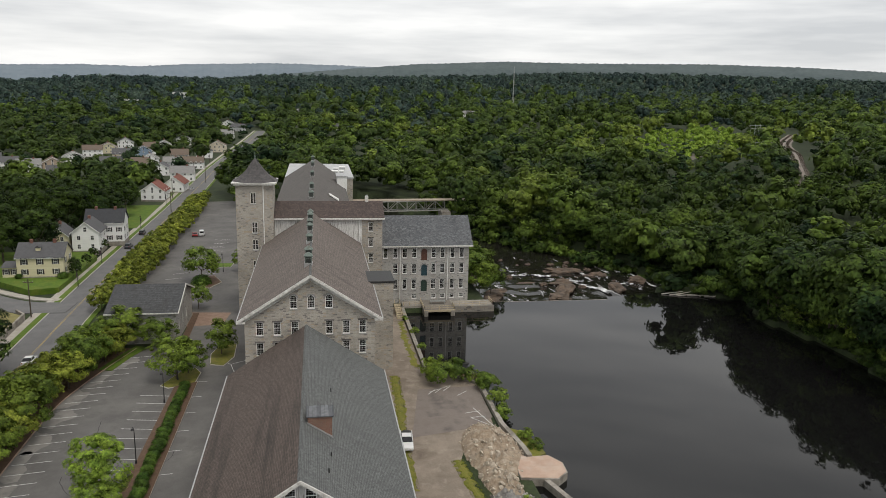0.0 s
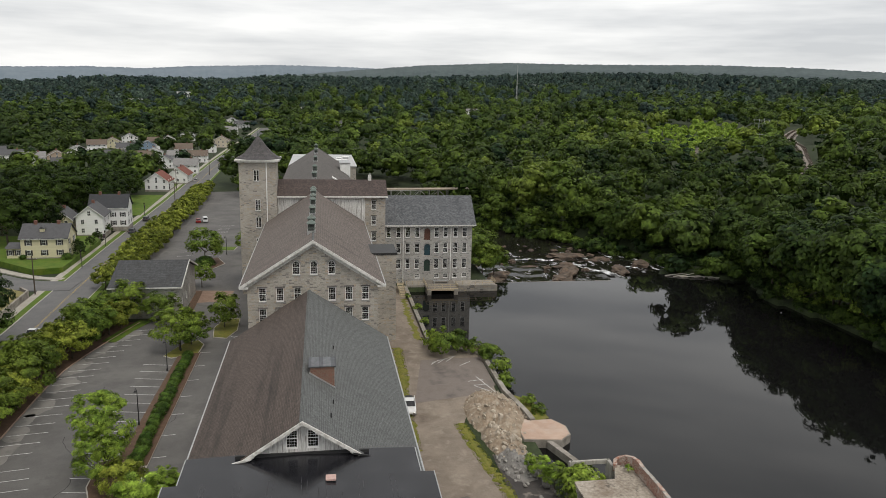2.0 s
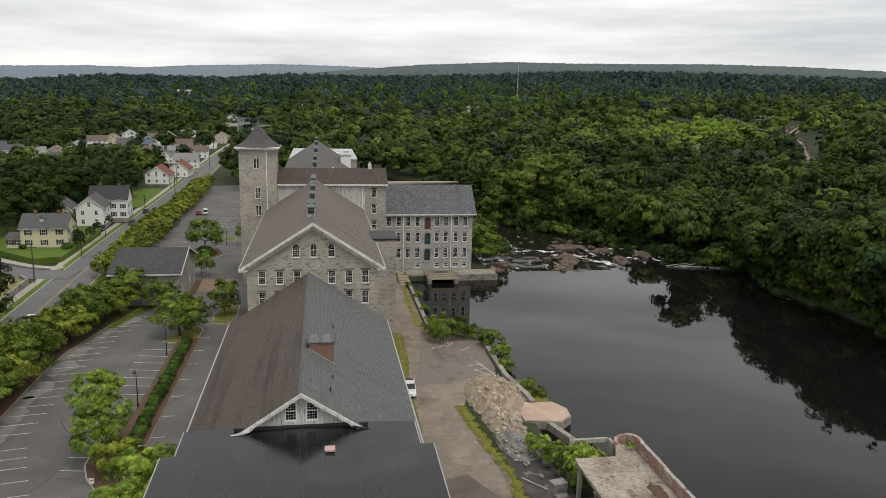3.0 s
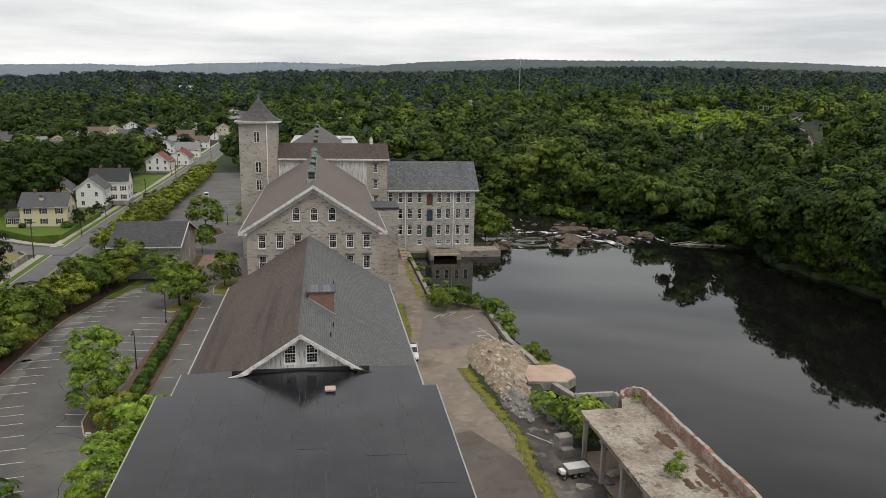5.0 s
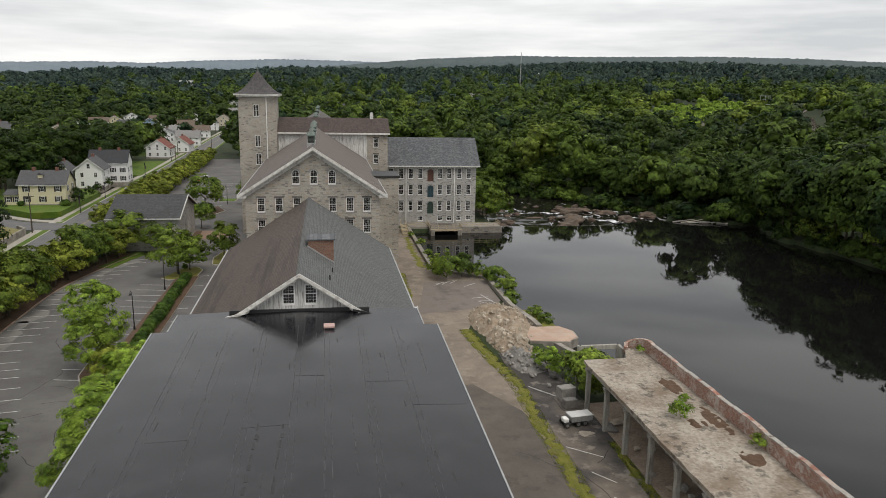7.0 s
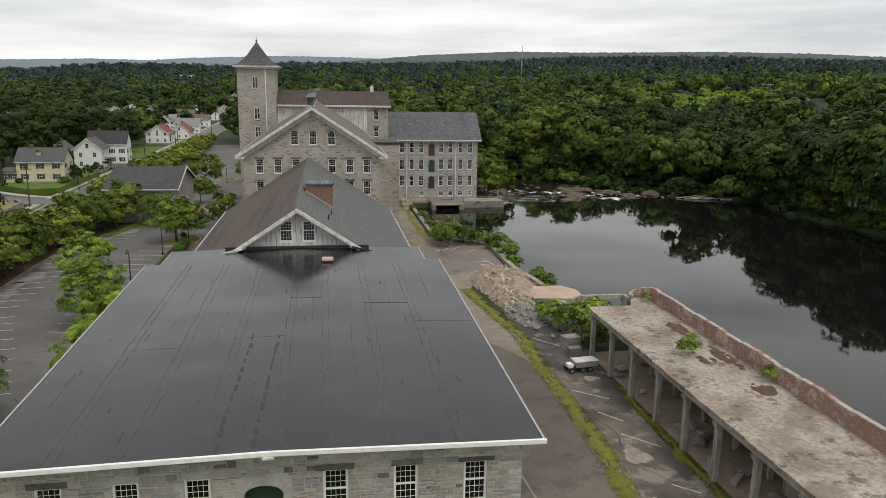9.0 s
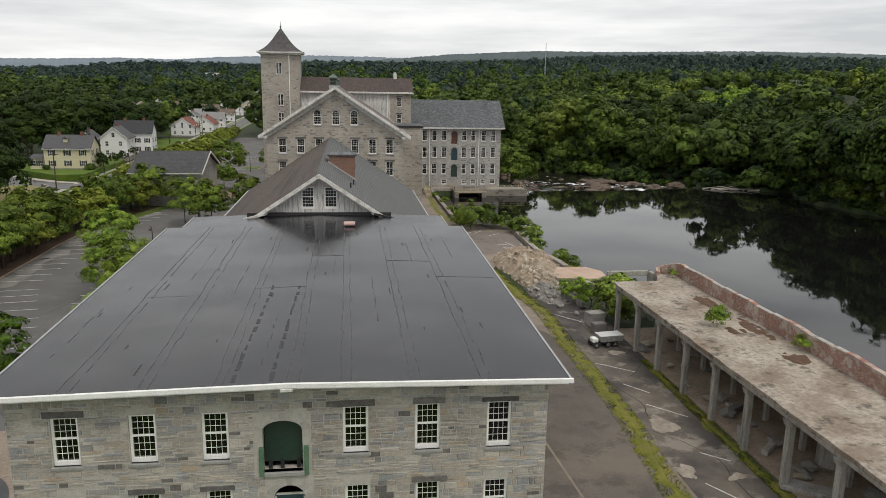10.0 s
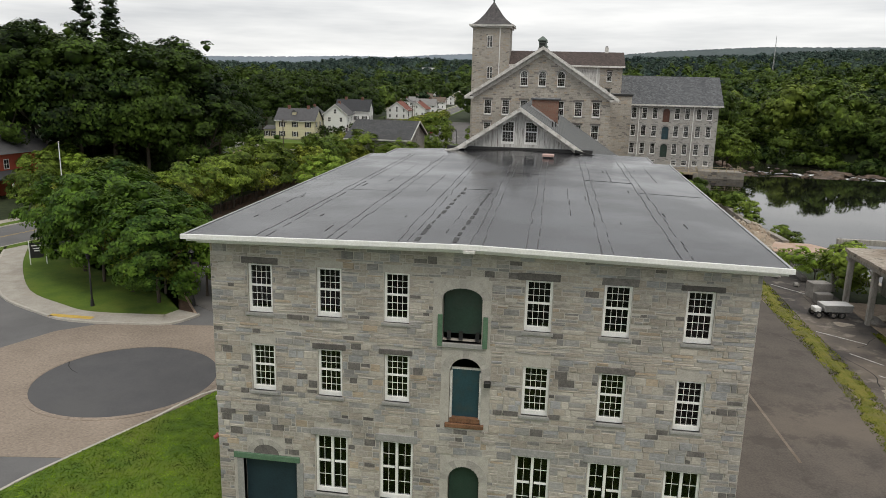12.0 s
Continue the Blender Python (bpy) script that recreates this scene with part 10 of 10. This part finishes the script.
# debris under the ruined deck
for i in range(26):
    o = new("concrete_lump", tr.choice(LUMPS_GREY if i % 3 else LUMPS))
    s = tr.uniform(0.5, 1.5)
    o.matrix_world = pose(tr.uniform(31.2, 36.5), tr.uniform(2, 39), GZ + 0.12 + 0.2 * s, tr.uniform(-20, 20), tr.uniform(-20, 20), tr.uniform(0, 180)) @ Matrix.Diagonal((s * tr.uniform(0.8, 2.0), s, s * 0.8, 1))
    tagged(o, "broken concrete block lying under the ruined deck", "rubble", "rubble lumps")

# ---- single stones of the front wall ----
def stone_material(name, from_object):
    m = bpy.data.materials.new(name)
    m.use_nodes = True
    n, l = m.node_tree.nodes, m.node_tree.links
    p = n["Principled BSDF"]
    g = n.new("ShaderNodeNewGeometry")
    if from_object:
        src = n.new("ShaderNodeObjectInfo").outputs["Random"]
    else:
        src = g.outputs["Random Per Island"]
    ramp = n.new("ShaderNodeValToRGB")
    ramp.color_ramp.interpolation = "CONSTANT"
    e = ramp.color_ramp.elements
    e[0].position, e[0].color = 0.0, (0.27, 0.262, 0.25, 1)
    e[1].position, e[1].color = 0.05, (0.36, 0.325, 0.28, 1)
    for pos, c in ((0.22, (0.42, 0.385, 0.33)), (0.36, (0.32, 0.31, 0.295)), (0.48, (0.39, 0.34, 0.275)), (0.6, (0.31, 0.312, 0.315)), (0.7, (0.44, 0.40, 0.34)), (0.8, (0.36, 0.315, 0.26)), (0.93, (0.23, 0.222, 0.215)), (0.97, (0.39, 0.305, 0.21))):
        e.new(pos).color = (*c, 1)
    l.new(src, ramp.inputs["Fac"])
    t = n.new("ShaderNodeTexNoise")
    t.inputs["Scale"].default_value, t.inputs["Detail"].default_value, t.inputs["Roughness"].default_value = 6.0, 7, 0.7
    mp = n.new("ShaderNodeMapping")
    mp.inputs["Scale"].default_value = (1, 1, 2.6)
    l.new(g.outputs["Position"], mp.inputs["Vector"])
    l.new(mp.outputs["Vector"], t.inputs["Vector"])
    w = n.new("ShaderNodeTexNoise")
    w.inputs["Scale"].default_value, w.inputs["Detail"].default_value = 0.5, 4
    l.new(g.outputs["Position"], w.inputs["Vector"])
    a = n.new("ShaderNodeMath")
    l.new(t.outputs["Fac"], a.inputs[0])
    l.new(w.outputs["Fac"], a.inputs[1])
    r = n.new("ShaderNodeMapRange")
    r.inputs["From Min"].default_value, r.inputs["From Max"].default_value = 0.65, 1.35
    r.inputs["To Min"].default_value, r.inputs["To Max"].default_value = 0.42, 1.42
    l.new(a.outputs[0], r.inputs["Value"])
    hv = n.new("ShaderNodeHueSaturation")
    l.new(r.outputs["Result"], hv.inputs["Value"])
    l.new(ramp.outputs["Color"], hv.inputs["Color"])
    hv.inputs["Saturation"].default_value = 0.82
    l.new(hv.outputs["Color"], p.inputs["Base Color"])
    p.inputs["Roughness"].default_value = 0.9
    b = n.new("ShaderNodeBump")
    b.inputs["Strength"].default_value, b.inputs["Distance"].default_value = 0.7, 0.03
    l.new(t.outputs["Fac"], b.inputs["Height"])
    l.new(b.outputs["Normal"], p.inputs["Normal"])
    return m


M_STONE_DARK = surf("dark_wall_stone", (0.075, 0.07, 0.066), (0.16, 0.148, 0.138), 2.2, 0.9, bump=0.6, fine=12, vary=0.25)
M_STONE_ONE, M_STONE_REST = stone_material("wall_stone", True), stone_material("wall_stone_rest", False)
BLOCKED = [(x - 0.02, x + 1.1, z - 0.15, z + 2.4) for x, z in WIN_UP + WIN_MID] + [(x - 0.02, x + 1.48, z - 0.15, z + 3.12) for x, z in WIN_LOW]
BLOCKED += [(-1.5, 0.88, 7.25, 10.15), (-1.1, 0.95, 3.65, 7.14), (-1.06, 1.0, -1.5, 2.16), (-10.5, -7.25, -2, 1.5), (-9.85, -8.1, 1.4, 2.2)]
sr = random.Random(31)
placed, z = [], GZ - 0.2
while z < 11.7:
    h = sr.choice((0.13, 0.16, 0.2, 0.24, 0.28, 0.34))
    x = -11.2 + sr.uniform(-0.4, 0)
    while x < 11.2:
        w = sr.uniform(0.26, 0.95) * (0.75 if h > 0.26 else 1.0)
        parts_ = ((z, z + h),)
        q = sr.random()
        if q < 0.34:
            k = sr.uniform(0.38, 0.62)
            parts_ = ((z, z + h * k), (z + h * k, z + h))
        for za, zb in parts_:
            xa, xb = max(x, -11.2), min(x + w, 11.2)
            top = 11.2 + (11.2 - max(abs(xa), abs(xb))) * 0.2 / 11.2
            zt = min(zb, top)
            spans = [(xa, xb)]
            for b in BLOCKED:
                if zt > b[2] and za < b[3]:
                    spans = [s for a, c in spans for s in ((a, min(c, b[0])), (max(a, b[1]), c)) if s[1] - s[0] > 0.06] if any(c > b[0] and a < b[1] for a, c in spans) else spans
            for a, c in spans:
                if zt - za > 0.07:
                    placed.append((a, c, za, zt))
        x += w
    z += h


def stone_points(a, c, z0, z1):
    """A hewn block: eight corners, the face a little smaller than the bed and uneven."""
    j, d = 0.01, sr.uniform(0.004, 0.04)
    e = 0.018
    f = [(a + j, z0 + j), (c - j, z0 + j), (c - j, z1 - j), (a + j, z1 - j)]
    back = [(x, 0.05, zz) for x, zz in f]
    cx, cz = (a + c) / 2, (z0 + z1) / 2
    front = [(x + (e if x < cx else -e) + sr.uniform(-0.008, 0.008), 0.028 - d + sr.uniform(-0.006, 0.006), zz + (e * 0.7 if zz < cz else -e * 0.7) + sr.uniform(-0.008, 0.008)) for x, zz in f]
    return back + front


STONE_FACES = [(4, 5, 6, 7), (0, 1, 5, 4), (1, 2, 6, 5), (2, 3, 7, 6), (3, 0, 4, 7)]
single = [s for s in placed if abs(s[0]) < 6.2 and 3.1 < s[2] < 7.6][:300]
chosen = set(single)
black = set(s for s in placed if 1.2 < (s[1] - s[0]) / (s[3] - s[2]) < 3.2 and s[3] - s[2] > 0.15 and sr.random() < 0.13)
for s in single:
    me = bpy.data.meshes.new("stone")
    me.from_pydata(stone_points(*s), [], STONE_FACES)
    me.materials.append(M_STONE_DARK if s in black else M_STONE_ONE)
    ob = new("stone", me)
    ob.parent = wall_front
for mat, dark in ((M_STONE_REST, False), (M_STONE_DARK, True)):
    V, F = [], []
    for s in placed:
        if s not in chosen and (s in black) == dark:
            k = len(V)
            V += stone_points(*s)
            F += [tuple(i + k for i in f) for f in STONE_FACES]
    me = bpy.data.meshes.new("stonework")
    me.from_pydata(V, [], F)
    me.materials.append(mat)
    rest = new("stonework", me)
    rest.parent = wall_front
    tagged(rest, kind="stuff")
